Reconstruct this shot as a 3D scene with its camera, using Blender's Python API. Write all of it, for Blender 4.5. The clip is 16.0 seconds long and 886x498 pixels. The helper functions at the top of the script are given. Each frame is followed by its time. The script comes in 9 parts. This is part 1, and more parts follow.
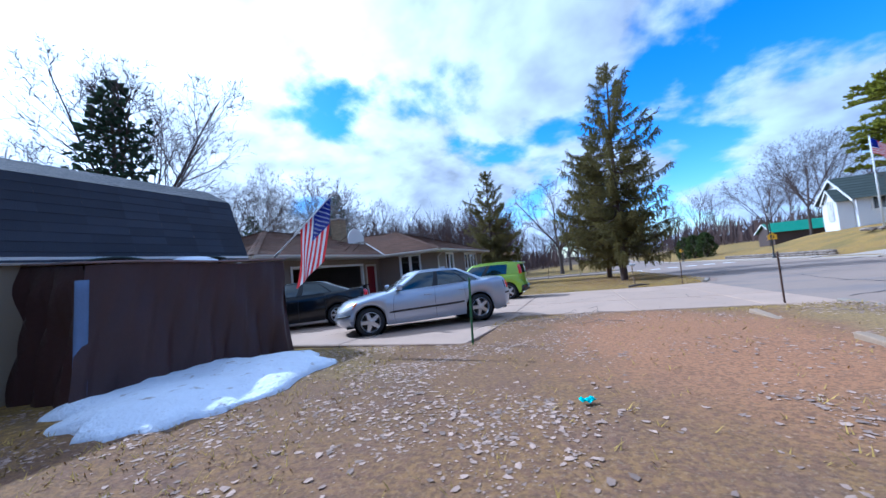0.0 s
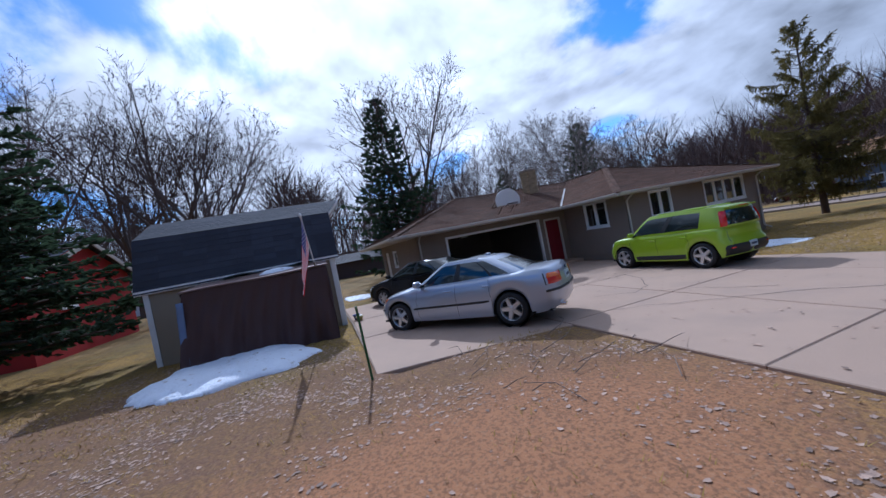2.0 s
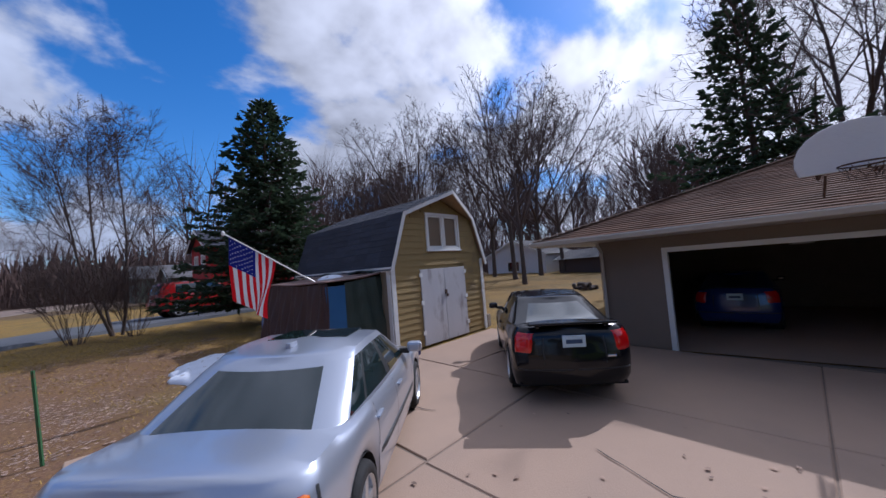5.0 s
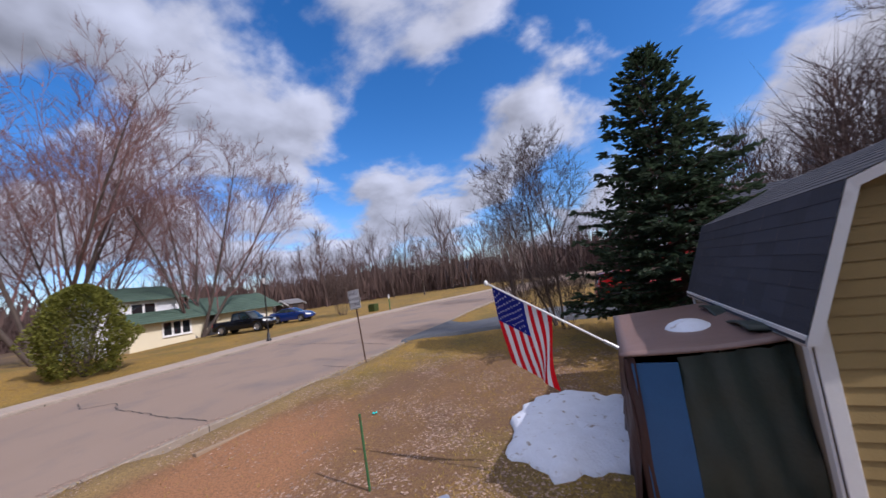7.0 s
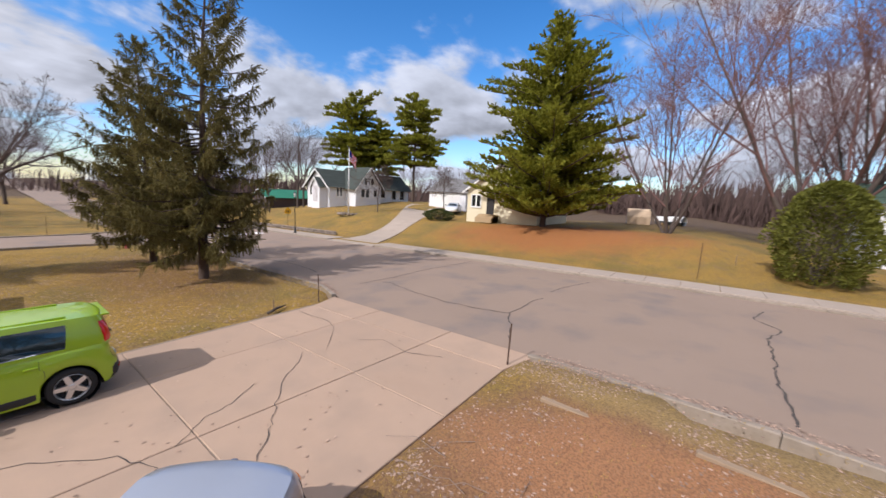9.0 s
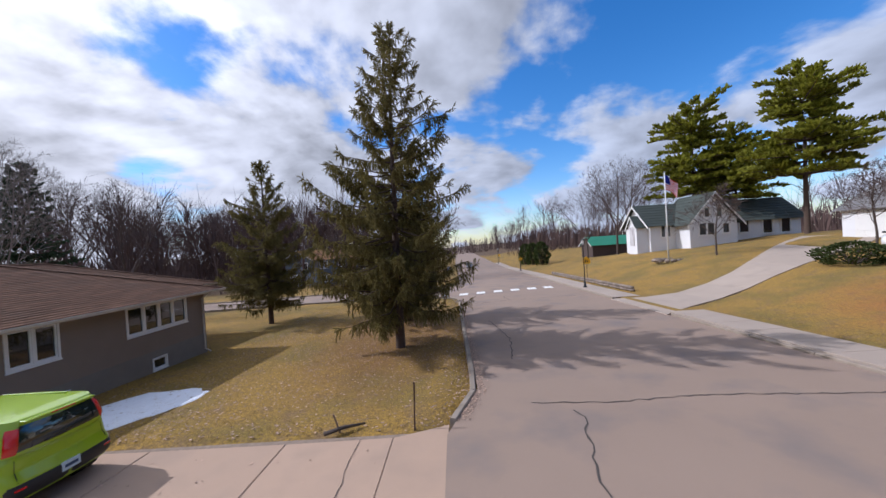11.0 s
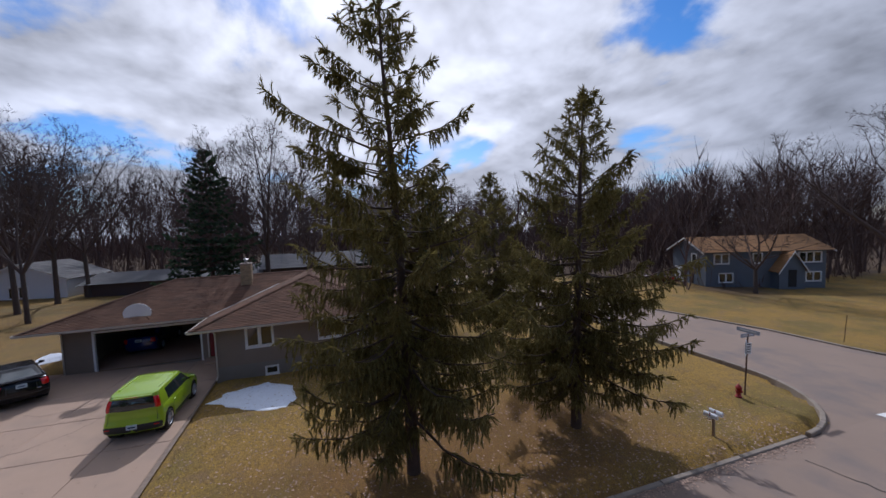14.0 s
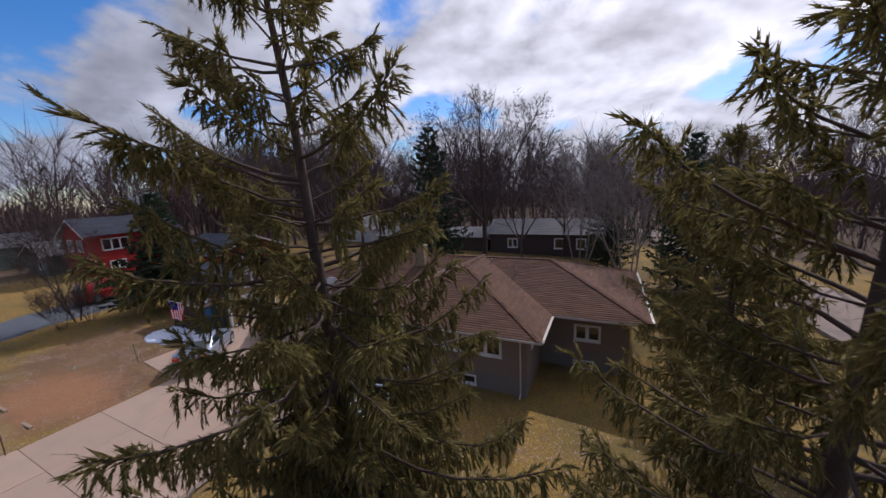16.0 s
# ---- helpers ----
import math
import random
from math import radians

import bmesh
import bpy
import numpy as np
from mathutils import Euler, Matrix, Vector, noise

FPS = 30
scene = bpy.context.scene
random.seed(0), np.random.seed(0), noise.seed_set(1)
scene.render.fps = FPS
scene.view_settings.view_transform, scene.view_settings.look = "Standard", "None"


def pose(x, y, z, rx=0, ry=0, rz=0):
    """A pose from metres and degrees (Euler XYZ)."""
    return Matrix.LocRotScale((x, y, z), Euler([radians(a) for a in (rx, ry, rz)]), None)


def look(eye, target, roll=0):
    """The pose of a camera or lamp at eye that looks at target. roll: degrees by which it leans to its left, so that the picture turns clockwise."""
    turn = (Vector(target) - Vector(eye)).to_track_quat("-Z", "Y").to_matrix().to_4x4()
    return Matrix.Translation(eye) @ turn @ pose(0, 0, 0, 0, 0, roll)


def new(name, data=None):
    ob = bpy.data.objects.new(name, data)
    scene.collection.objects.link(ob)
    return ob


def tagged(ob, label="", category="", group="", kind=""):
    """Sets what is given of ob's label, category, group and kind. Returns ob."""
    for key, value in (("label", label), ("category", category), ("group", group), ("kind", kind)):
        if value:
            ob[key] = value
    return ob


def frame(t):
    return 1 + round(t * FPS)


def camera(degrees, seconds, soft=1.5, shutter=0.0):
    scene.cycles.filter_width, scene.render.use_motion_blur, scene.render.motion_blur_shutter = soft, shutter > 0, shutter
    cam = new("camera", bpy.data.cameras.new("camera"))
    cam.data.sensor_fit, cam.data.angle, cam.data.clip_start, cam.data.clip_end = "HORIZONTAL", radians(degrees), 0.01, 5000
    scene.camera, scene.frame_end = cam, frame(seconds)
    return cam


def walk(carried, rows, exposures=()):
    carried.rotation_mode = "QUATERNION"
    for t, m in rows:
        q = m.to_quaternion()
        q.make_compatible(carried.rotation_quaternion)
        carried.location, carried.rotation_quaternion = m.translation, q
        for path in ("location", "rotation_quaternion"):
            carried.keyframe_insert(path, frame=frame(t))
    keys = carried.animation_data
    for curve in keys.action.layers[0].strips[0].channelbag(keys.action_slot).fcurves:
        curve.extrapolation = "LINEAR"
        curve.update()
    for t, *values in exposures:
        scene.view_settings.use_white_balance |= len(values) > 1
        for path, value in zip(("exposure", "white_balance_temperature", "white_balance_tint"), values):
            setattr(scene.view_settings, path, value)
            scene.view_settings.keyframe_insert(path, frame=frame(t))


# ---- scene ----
cam = camera(104.0, 16.0, 1.5, 0.1)
PATH = [
    (0, pose(0.147, -2.019, 1.425, 93.20, 5.81, 21.31)),
    (0.5, pose(1.652, -1.009, 1.576, 89.84, 7.61, 35.27)),
    (1, pose(2.708, 0.236, 1.716, 92.24, 9.26, 46.31)),
    (1.5, pose(3.367, 1.641, 1.807, 90.19, 9.30, 59.10)),
    (2, pose(3.600, 3.115, 1.881, 89.01, 11.31, 69.35)),
    (2.5, pose(3.499, 4.688, 1.900, 87.81, 11.99, 77.09)),
    (3, pose(2.929, 6.312, 1.891, 88.83, 10.74, 88.23)),
    (3.2, pose(2.610, 6.930, 1.872, 90.04, 10.49, 92.46)),
    (5.3, pose(-2.588, 10.085, 2.160, 93.27, 4.76, 140.78)),
    (5.5, pose(-3.058, 10.029, 2.282, 93.91, 4.81, 147.06)),
    (6, pose(-4.083, 9.625, 2.412, 96.48, 1.25, 165.87)),
    (6.5, pose(-4.796, 8.958, 2.741, 95.15, 5.59, 183.97)),
    (7, pose(-5.385, 7.965, 3.078, 95.43, 7.95, 205.11)),
    (7.5, pose(-5.812, 6.585, 3.417, 95.23, 5.18, 227.58)),
    (8, pose(-5.587, 5.346, 3.701, 91.87, -1.07, 251.60)),
    (8.5, pose(-4.887, 4.281, 3.960, 86.58, -6.30, 278.04)),
    (9, pose(-3.526, 3.854, 4.030, 81.37, -3.05, 306.74)),
    (9.5, pose(-1.692, 4.062, 3.957, 82.63, 2.21, 328.14)),
    (9.7, pose(-0.845, 4.330, 3.921, 83.48, 3.22, 336.26)),
    (11.8, pose(8.526, 10.376, 3.914, 90.60, 4.96, 371.93)),
    (12, pose(9.194, 11.177, 4.184, 89.43, 5.98, 376.46)),
    (12.5, pose(10.761, 13.288, 4.502, 87.84, 6.32, 392.06)),
    (13, pose(11.849, 15.674, 5.232, 89.92, 9.58, 405.73)),
    (13.5, pose(12.542, 18.185, 6.098, 89.94, 7.11, 418.52)),
    (14, pose(12.695, 20.395, 6.877, 86.59, 2.07, 431.03)),
    (14.5, pose(12.297, 22.353, 7.442, 80.30, 3.24, 440.30)),
    (15, pose(11.130, 24.124, 7.954, 79.79, 5.78, 448.93)),
    (15.5, pose(9.264, 25.589, 8.479, 80.22, 5.14, 460.94)),
    (16, pose(7.191, 26.699, 8.777, 80.05, 2.78, 474.89)),
]
EXPOSURES = [
    (0.0, -0.05, 4500, 8), (1.0, -0.32, 4700, 10), (2.5, -0.80, 5000, 15), (5.5, -0.75, 5500, 20), (7.0, -0.55, 5900, 22), (8.0, -0.44, 6100, 18),
    (9.0, -0.32, 6150, 16), (9.7, -0.4, 5600, 14), (12.0, -0.70, 5700, 18), (13.0, -0.99, 5500, 15), (14.5, -1.1, 5600, 18), (16.0, -0.95, 5800, 21),
]
walk(cam, PATH, EXPOSURES)
CLOUD_SUN, CLOUD_BASE, SKY_STRENGTH, SUN_ENERGY = 15.0, 10.0, 0.088, 5.0

# ---- light ----
SUN = Vector((-13.3, 2.2, 11.7)).normalized()
world = bpy.data.worlds.new("sky")
scene.world = world
world.use_nodes = True
wn, wl = world.node_tree.nodes, world.node_tree.links
wn.clear()


def wnode(kind, **kw):
    n = wn.new(kind)
    for k, v in kw.items():
        n.inputs[k].default_value = v
    return n


def wmath(op, a, b=0.0, clamp=False):
    n = wn.new("ShaderNodeMath")
    n.operation, n.use_clamp = op, clamp
    for i, v in enumerate((a, b)):
        if isinstance(v, (int, float)):
            n.inputs[i].default_value = v
        else:
            wl.new(v, n.inputs[i])
    return n.outputs[0]


sky = wn.new("ShaderNodeTexSky")
sky.sky_type, sky.sun_disc = "NISHITA", False
sky.sun_elevation = math.asin(SUN.z)
sky.sun_rotation = math.atan2(SUN.x, SUN.y)
sky.air_density, sky.dust_density, sky.ozone_density = 1.0, 0.4, 2.5
coord = wn.new("ShaderNodeTexCoord")
split = wn.new("ShaderNodeSeparateXYZ")
wl.new(coord.outputs["Generated"], split.inputs[0])
up = wmath("MAXIMUM", split.outputs[2], 0.0)
den = wmath("ADD", up, 0.36)
plane = wn.new("ShaderNodeCombineXYZ")
wl.new(wmath("DIVIDE", split.outputs[0], den), plane.inputs[0])
wl.new(wmath("DIVIDE", split.outputs[1], den), plane.inputs[1])
puffs = wnode("ShaderNodeTexNoise", Scale=1.6, Detail=8.0, Roughness=0.52, Distortion=0.15)
wl.new(plane.outputs[0], puffs.inputs["Vector"])
toward_sun = wn.new("ShaderNodeMapping")
toward_sun.inputs["Location"].default_value = (SUN.x * 0.09, SUN.y * 0.09, 0.0)
wl.new(plane.outputs[0], toward_sun.inputs[0])
puffs_lit = wnode("ShaderNodeTexNoise", Scale=1.6, Detail=5.0, Roughness=0.5, Distortion=0.15)
wl.new(toward_sun.outputs[0], puffs_lit.inputs["Vector"])
wisps_map = wn.new("ShaderNodeMapping")
wisps_map.inputs["Scale"].default_value = (0.8, 1.4, 1.0)
wisps_map.inputs["Rotation"].default_value = (0, 0, radians(35))
wl.new(plane.outputs[0], wisps_map.inputs[0])
wisps = wnode("ShaderNodeTexNoise", Scale=1.1, Detail=8.0, Roughness=0.6, Distortion=0.6)
wl.new(wisps_map.outputs[0], wisps.inputs["Vector"])
sun_dot = wn.new("ShaderNodeVectorMath")
sun_dot.operation = "DOT_PRODUCT"
wl.new(coord.outputs["Generated"], sun_dot.inputs[0])
sun_dot.inputs[1].default_value = SUN
toward = wmath("MAXIMUM", sun_dot.outputs["Value"], 0.0)
cover = wmath("ADD", wmath("MULTIPLY", puffs.outputs[0], 0.88), wmath("MULTIPLY", wisps.outputs[0], 0.12))
cover = wmath("ADD", cover, wmath("MULTIPLY", toward, 0.10))
mask = wn.new("ShaderNodeMapRange")
mask.interpolation_type = "SMOOTHSTEP"
mask.inputs[1].default_value, mask.inputs[2].default_value = 0.458, 0.535
wl.new(cover, mask.inputs[0])
relief = wmath("MULTIPLY", wmath("SUBTRACT", puffs.outputs[0], puffs_lit.outputs[0]), 4.0)
thick = wn.new("ShaderNodeMapRange")
thick.inputs[1].default_value, thick.inputs[2].default_value = 0.50, 0.72
thick.inputs[3].default_value, thick.inputs[4].default_value = 0.0, 0.30
wl.new(puffs.outputs[0], thick.inputs[0])
lit = wmath("MAXIMUM", wmath("SUBTRACT", wmath("ADD", relief, 1.0), thick.outputs[0]), 0.45)
glow = wmath("ADD", wmath("MULTIPLY", wmath("POWER", toward, 4.0), CLOUD_SUN), CLOUD_BASE)
bright = wmath("MULTIPLY", glow, lit)
cloud = wn.new("ShaderNodeMix")
cloud.data_type = "RGBA"
cloud.inputs[6].default_value, cloud.inputs[7].default_value = (0.84, 0.90, 1.0, 1), (1.0, 0.98, 0.96, 1)
wl.new(toward, cloud.inputs[0])
tint = wn.new("ShaderNodeVectorMath")
tint.operation = "SCALE"
wl.new(cloud.outputs[2], tint.inputs[0])
wl.new(bright, tint.inputs[3])
deep = wnode("ShaderNodeHueSaturation", Hue=0.502, Saturation=1.34, Value=2.6)
wl.new(sky.outputs[0], deep.inputs["Color"])
blend = wn.new("ShaderNodeMix")
blend.data_type = "RGBA"
wl.new(mask.outputs[0], blend.inputs[0])
wl.new(deep.outputs[0], blend.inputs[6])
wl.new(tint.outputs[0], blend.inputs[7])
back = wn.new("ShaderNodeBackground")
back.inputs[1].default_value = SKY_STRENGTH
wl.new(blend.outputs[2], back.inputs[0])
wl.new(back.outputs[0], wn.new("ShaderNodeOutputWorld").inputs[0])

sun = new("sun", bpy.data.lights.new("sun", "SUN"))
sun.data.energy, sun.data.angle, sun.data.color = SUN_ENERGY, radians(0.6), (1.0, 0.95, 0.87)
sun.matrix_world = look(SUN * 60, (0, 0, 0))

# ---- materials ----


def material(name, color, rough=0.7, metal=0.0, vary=0.25, scale=3.0, fine=40.0, bump=0.15, dirt=None, dirt_at=(0.55, 0.75),
             dirt_scale=0.8, island=0.0, stretch=None, coat=0.0, spec=0.5, fine_vary=0.5):
    """Colour varied at two scales, optional stains of another colour, and fine relief."""
    m = bpy.data.materials.new(name)
    m.use_nodes = True
    nodes, links = m.node_tree.nodes, m.node_tree.links
    b = nodes["Principled BSDF"]
    b.inputs["Roughness"].default_value, b.inputs["Metallic"].default_value = rough, metal
    b.inputs["Coat Weight"].default_value = coat
    b.inputs["Coat Roughness"].default_value = 0.05
    b.inputs["Specular IOR Level"].default_value = spec
    co = nodes.new("ShaderNodeTexCoord").outputs["Object"]
    if stretch:
        mp = nodes.new("ShaderNodeMapping")
        mp.inputs["Scale"].default_value = stretch
        links.new(co, mp.inputs[0])
        co = mp.outputs[0]

    def noise_at(s, detail=4.0):
        n = nodes.new("ShaderNodeTexNoise")
        n.inputs["Scale"].default_value, n.inputs["Detail"].default_value = s, detail
        links.new(co, n.inputs["Vector"])
        return n.outputs[0]

    def calc(op, a, c):
        n = nodes.new("ShaderNodeMath")
        n.operation = op
        for i, v in enumerate((a, c)):
            if isinstance(v, (int, float)):
                n.inputs[i].default_value = v
            else:
                links.new(v, n.inputs[i])
        return n.outputs[0]

    big, small = noise_at(scale), noise_at(fine, 3.0)
    total = calc("ADD", calc("MULTIPLY", calc("SUBTRACT", big, 0.5), 2 * vary), calc("MULTIPLY", calc("SUBTRACT", small, 0.5), 2 * vary * fine_vary))
    if island:
        g = nodes.new("ShaderNodeNewGeometry").outputs["Random Per Island"]
        o = nodes.new("ShaderNodeObjectInfo").outputs["Random"]
        r = calc("FRACT", calc("ADD", g, o), 0.0)
        total = calc("ADD", total, calc("MULTIPLY", calc("SUBTRACT", r, 0.5), 2 * island))
    gain = calc("ADD", total, 1.0)
    base = nodes.new("ShaderNodeVectorMath")
    base.operation = "SCALE"
    base.inputs[0].default_value = color
    links.new(gain, base.inputs[3])
    out = base.outputs[0]
    if dirt:
        ramp = nodes.new("ShaderNodeMapRange")
        ramp.inputs[1].default_value, ramp.inputs[2].default_value = dirt_at
        links.new(noise_at(dirt_scale, 6.0), ramp.inputs[0])
        mix = nodes.new("ShaderNodeMix")
        mix.data_type = "RGBA"
        links.new(ramp.outputs[0], mix.inputs[0])
        links.new(out, mix.inputs[6])
        mix.inputs[7].default_value = (*dirt, 1)
        out = mix.outputs[2]
    links.new(out, b.inputs["Base Color"])
    if bump:
        n = nodes.new("ShaderNodeBump")
        n.inputs["Strength"].default_value, n.inputs["Distance"].default_value = bump, 0.02
        links.new(small, n.inputs["Height"])
        links.new(n.outputs[0], b.inputs["Normal"])
    return m


def glass_material(name, color, rough=0.03):
    m = bpy.data.materials.new(name)
    m.use_nodes = True
    b = m.node_tree.nodes["Principled BSDF"]
    b.inputs["Base Color"].default_value = (*color, 1)
    b.inputs["Roughness"].default_value = rough
    b.inputs["Specular IOR Level"].default_value = 0.8
    b.inputs["Coat Weight"].default_value = 0.6
    b.inputs["Coat Roughness"].default_value = 0.02
    return m


M_ASPHALT = material("worn_road", (0.280, 0.203, 0.154), 0.9, vary=0.10, scale=0.35, fine=55, bump=0.3, dirt=(0.184, 0.151, 0.137), dirt_at=(0.5, 0.75), dirt_scale=0.5)
M_CONCRETE = material("weathered_concrete", (0.415, 0.288, 0.205), 0.88, vary=0.09, scale=0.9, fine=60, bump=0.2, island=0.04, dirt=(0.322, 0.233, 0.174), dirt_at=(0.45, 0.85), dirt_scale=0.9)
M_WALK = material("sidewalk_concrete", (0.37, 0.30, 0.245), 0.9, vary=0.10, scale=0.7, fine=50, bump=0.2, island=0.04, dirt=(0.328, 0.269, 0.222), dirt_scale=0.9)
M_KERB = material("kerb_concrete", (0.285, 0.235, 0.188), 0.9, vary=0.16, scale=1.6, fine=45, bump=0.3, island=0.08, dirt=(0.227, 0.18, 0.133), dirt_at=(0.45, 0.7), dirt_scale=2.5)
M_CRACK = material("crack_filler", (0.0665, 0.0547, 0.0488), 0.95, vary=0.3, scale=8)
M_JOINT = material("joint_dirt", (0.24, 0.18, 0.135), 0.95, vary=0.4, scale=8)
M_PAINT_LINE = material("road_paint_white", (0.783, 0.771, 0.736), 0.8, vary=0.12, scale=5, fine=70, dirt=(0.405, 0.369, 0.346), dirt_at=(0.6, 0.8), dirt_scale=4)
M_SNOW = material("old_snow", (0.773, 0.808, 0.879), 0.7, vary=0.10, scale=5, fine=22, bump=0.9, dirt=(0.31, 0.239, 0.18), dirt_at=(0.62, 0.74), dirt_scale=7)
M_SIDING = material("taupe_siding", (0.217, 0.167, 0.129), 0.75, vary=0.10, scale=1.5, fine=70, bump=0.1)
M_FOUND = material("painted_foundation", (0.204, 0.18, 0.156), 0.85, vary=0.15, scale=2, fine=40)
M_WHITE = material("white_paint", (0.742, 0.731, 0.707), 0.55, vary=0.06, scale=3, fine=50, bump=0.05, dirt=(0.506, 0.471, 0.423), dirt_at=(0.62, 0.85), dirt_scale=3)
M_FASCIA = material("cream_gutter", (0.53, 0.471, 0.4), 0.5, vary=0.06, scale=2, fine=40, bump=0.04)
M_SHINGLE = material("brown_shingles", (0.128, 0.067, 0.041), 0.95, vary=0.20, scale=1.2, fine=60, bump=0.35, island=0.22, spec=0.25, dirt=(0.095, 0.060, 0.042), dirt_at=(0.5, 0.8), dirt_scale=0.7)
M_SHED_ROOF = material("grey_shingles", (0.0389, 0.0424, 0.0577), 0.95, vary=0.18, scale=1.5, fine=60, bump=0.35, island=0.18)
M_SHED = material("tan_lap_siding", (0.295, 0.205, 0.078), 0.75, vary=0.10, scale=1.5, fine=60, bump=0.12, island=0.06, dirt=(0.20, 0.142, 0.070), dirt_scale=1.8)
M_SHED_SIDE = material("khaki_siding", (0.27, 0.22, 0.155), 0.8, vary=0.10, scale=1.5, fine=60, bump=0.12, island=0.05)
M_SHED_DOOR = material("chalky_door_paint", (0.52, 0.505, 0.52), 0.75, vary=0.10, scale=2.5, fine=30, bump=0.12, dirt=(0.26, 0.225, 0.215), dirt_at=(0.56, 0.74), dirt_scale=4.0, stretch=(1.0, 1.0, 0.35))
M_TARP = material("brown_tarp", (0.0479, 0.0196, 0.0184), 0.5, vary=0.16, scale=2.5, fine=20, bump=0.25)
# roof sheet: the same tarp in a much lighter brown than its sides
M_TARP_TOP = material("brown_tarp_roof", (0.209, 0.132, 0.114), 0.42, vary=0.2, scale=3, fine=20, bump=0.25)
M_GREEN_TARP = material("dark_green_tarp", (0.0269, 0.0411, 0.034), 0.45, vary=0.25, scale=3, fine=20, bump=0.3)
M_BLUE_PANEL = material("blue_panel", (0.02, 0.0967, 0.238), 0.5, vary=0.15, scale=3, fine=30)
M_DARK = material("dark_interior", (0.03, 0.028, 0.028), 0.9, vary=0.3, scale=2)
M_GARAGE_IN = material("garage_drywall", (0.204, 0.18, 0.156), 0.9, vary=0.15, scale=2)
M_RED_DOOR = material("red_door_paint", (0.17, 0.006, 0.014), 0.45, vary=0.1, scale=4)
M_PANE = glass_material("window_pane", (0.018, 0.02, 0.022))
M_BRICK = material("tan_brick", (0.377, 0.271, 0.153), 0.9, vary=0.15, scale=6, fine=50, bump=0.3, island=0.2)
M_METAL = material("galvanised_metal", (0.42, 0.41, 0.40), 0.5, metal=1.0, vary=0.1, scale=8)
M_RUST = material("rusty_steel", (0.0901, 0.0488, 0.0311), 0.85, vary=0.3, scale=14, fine=60)
M_GREEN_POST = material("green_post_paint", (0.0449, 0.139, 0.0508), 0.6, vary=0.25, scale=14, dirt=(0.128, 0.0688, 0.0334), dirt_scale=8)
M_BLACK_PAINT = material("black_lamp_paint", (0.012, 0.012, 0.013), 0.4, vary=0.2, scale=8)
M_RUBBER = material("tyre_rubber", (0.014, 0.014, 0.015), 0.8, vary=0.2, scale=12)
M_RIM = material("alloy_rim", (0.598, 0.609, 0.633), 0.28, metal=0.85, vary=0.05, scale=8)
M_RIM_DARK = material("dark_wheel_well", (0.010, 0.010, 0.011), 0.9, vary=0.1)
M_SILVER = material("silver_car_paint", (0.412, 0.448, 0.53), 0.30, metal=0.55, vary=0.02, scale=1.5, fine=200, bump=0.0, coat=0.8)
M_LIME = material("lime_car_paint", (0.285, 0.435, 0.002), 0.32, vary=0.02, scale=1.5, fine=200, bump=0.0, coat=0.8)
M_BLACK_CAR = material("black_car_paint", (0.004, 0.005, 0.008), 0.16, vary=0.02, scale=1.5, bump=0.0, coat=0.25, spec=0.3)
M_BLUE_CAR = material("blue_car_paint", (0.00608, 0.025, 0.143), 0.25, vary=0.02, scale=1.5, bump=0.0, coat=0.9)
M_RED_CAR = material("red_car_paint", (0.368, 0.003, 0.003), 0.28, vary=0.02, scale=1.5, bump=0.0, coat=0.8)
M_WHITE_CAR = material("white_car_paint", (0.698, 0.71, 0.722), 0.3, vary=0.02, scale=1.5, bump=0.0, coat=0.8)
M_CAR_GLASS = glass_material("car_glass", (0.0107, 0.0225, 0.0248))
M_TRIM = material("black_plastic_trim", (0.016, 0.017, 0.019), 0.55, vary=0.15, scale=10)
M_TAIL = material("red_lamp_lens", (0.559, 0.003, 0.003), 0.12, vary=0.1, scale=20, bump=0, coat=0.8)
M_AMBER = material("amber_lamp_lens", (0.827, 0.178, 0.003), 0.12, vary=0.1, scale=20, bump=0, coat=0.8)
M_LENS = material("clear_lamp_lens", (0.721, 0.721, 0.698), 0.08, vary=0.1, scale=20, bump=0, coat=0.8)
M_CHROME = material("chrome", (0.8, 0.8, 0.8), 0.1, metal=1.0, vary=0.02, bump=0)
M_PLATE = material("plate_blue_white", (0.484, 0.602, 0.673), 0.4, vary=0.1, scale=12)
M_PLATE_BAR = material("plate_dark_bars", (0.0228, 0.0582, 0.129), 0.5, vary=0.1)
M_BARK = material("grey_bark", (0.085, 0.064, 0.053), 0.95, vary=0.3, scale=5, fine=30, bump=0.5)
M_TWIG = material("winter_twigs", (0.095, 0.066, 0.056), 0.95, vary=0.25, scale=2, fine=15, bump=0.0, island=0.1)
M_RED_TWIG = material("budding_red_twigs", (0.19, 0.105, 0.095), 0.95, vary=0.25, scale=1, fine=8, bump=0.0, island=0.1)
M_PALE_TWIG = material("pale_birch_twigs", (0.24, 0.20, 0.175), 0.9, vary=0.3, scale=3, fine=15, bump=0.0)
M_SPRUCE_BARK = material("spruce_bark", (0.0887, 0.0592, 0.0451), 0.95, vary=0.3, scale=6, fine=35, bump=0.5)
M_SPRUCE = material("dark_spruce_needles", (0.185, 0.152, 0.046), 0.85, vary=0.30, scale=1.2, fine=14, bump=0.0, island=0.45)
M_BLUE_SPRUCE = material("blue_green_needles", (0.050, 0.078, 0.042), 0.85, vary=0.28, scale=1.2, fine=14, bump=0.0, island=0.4)
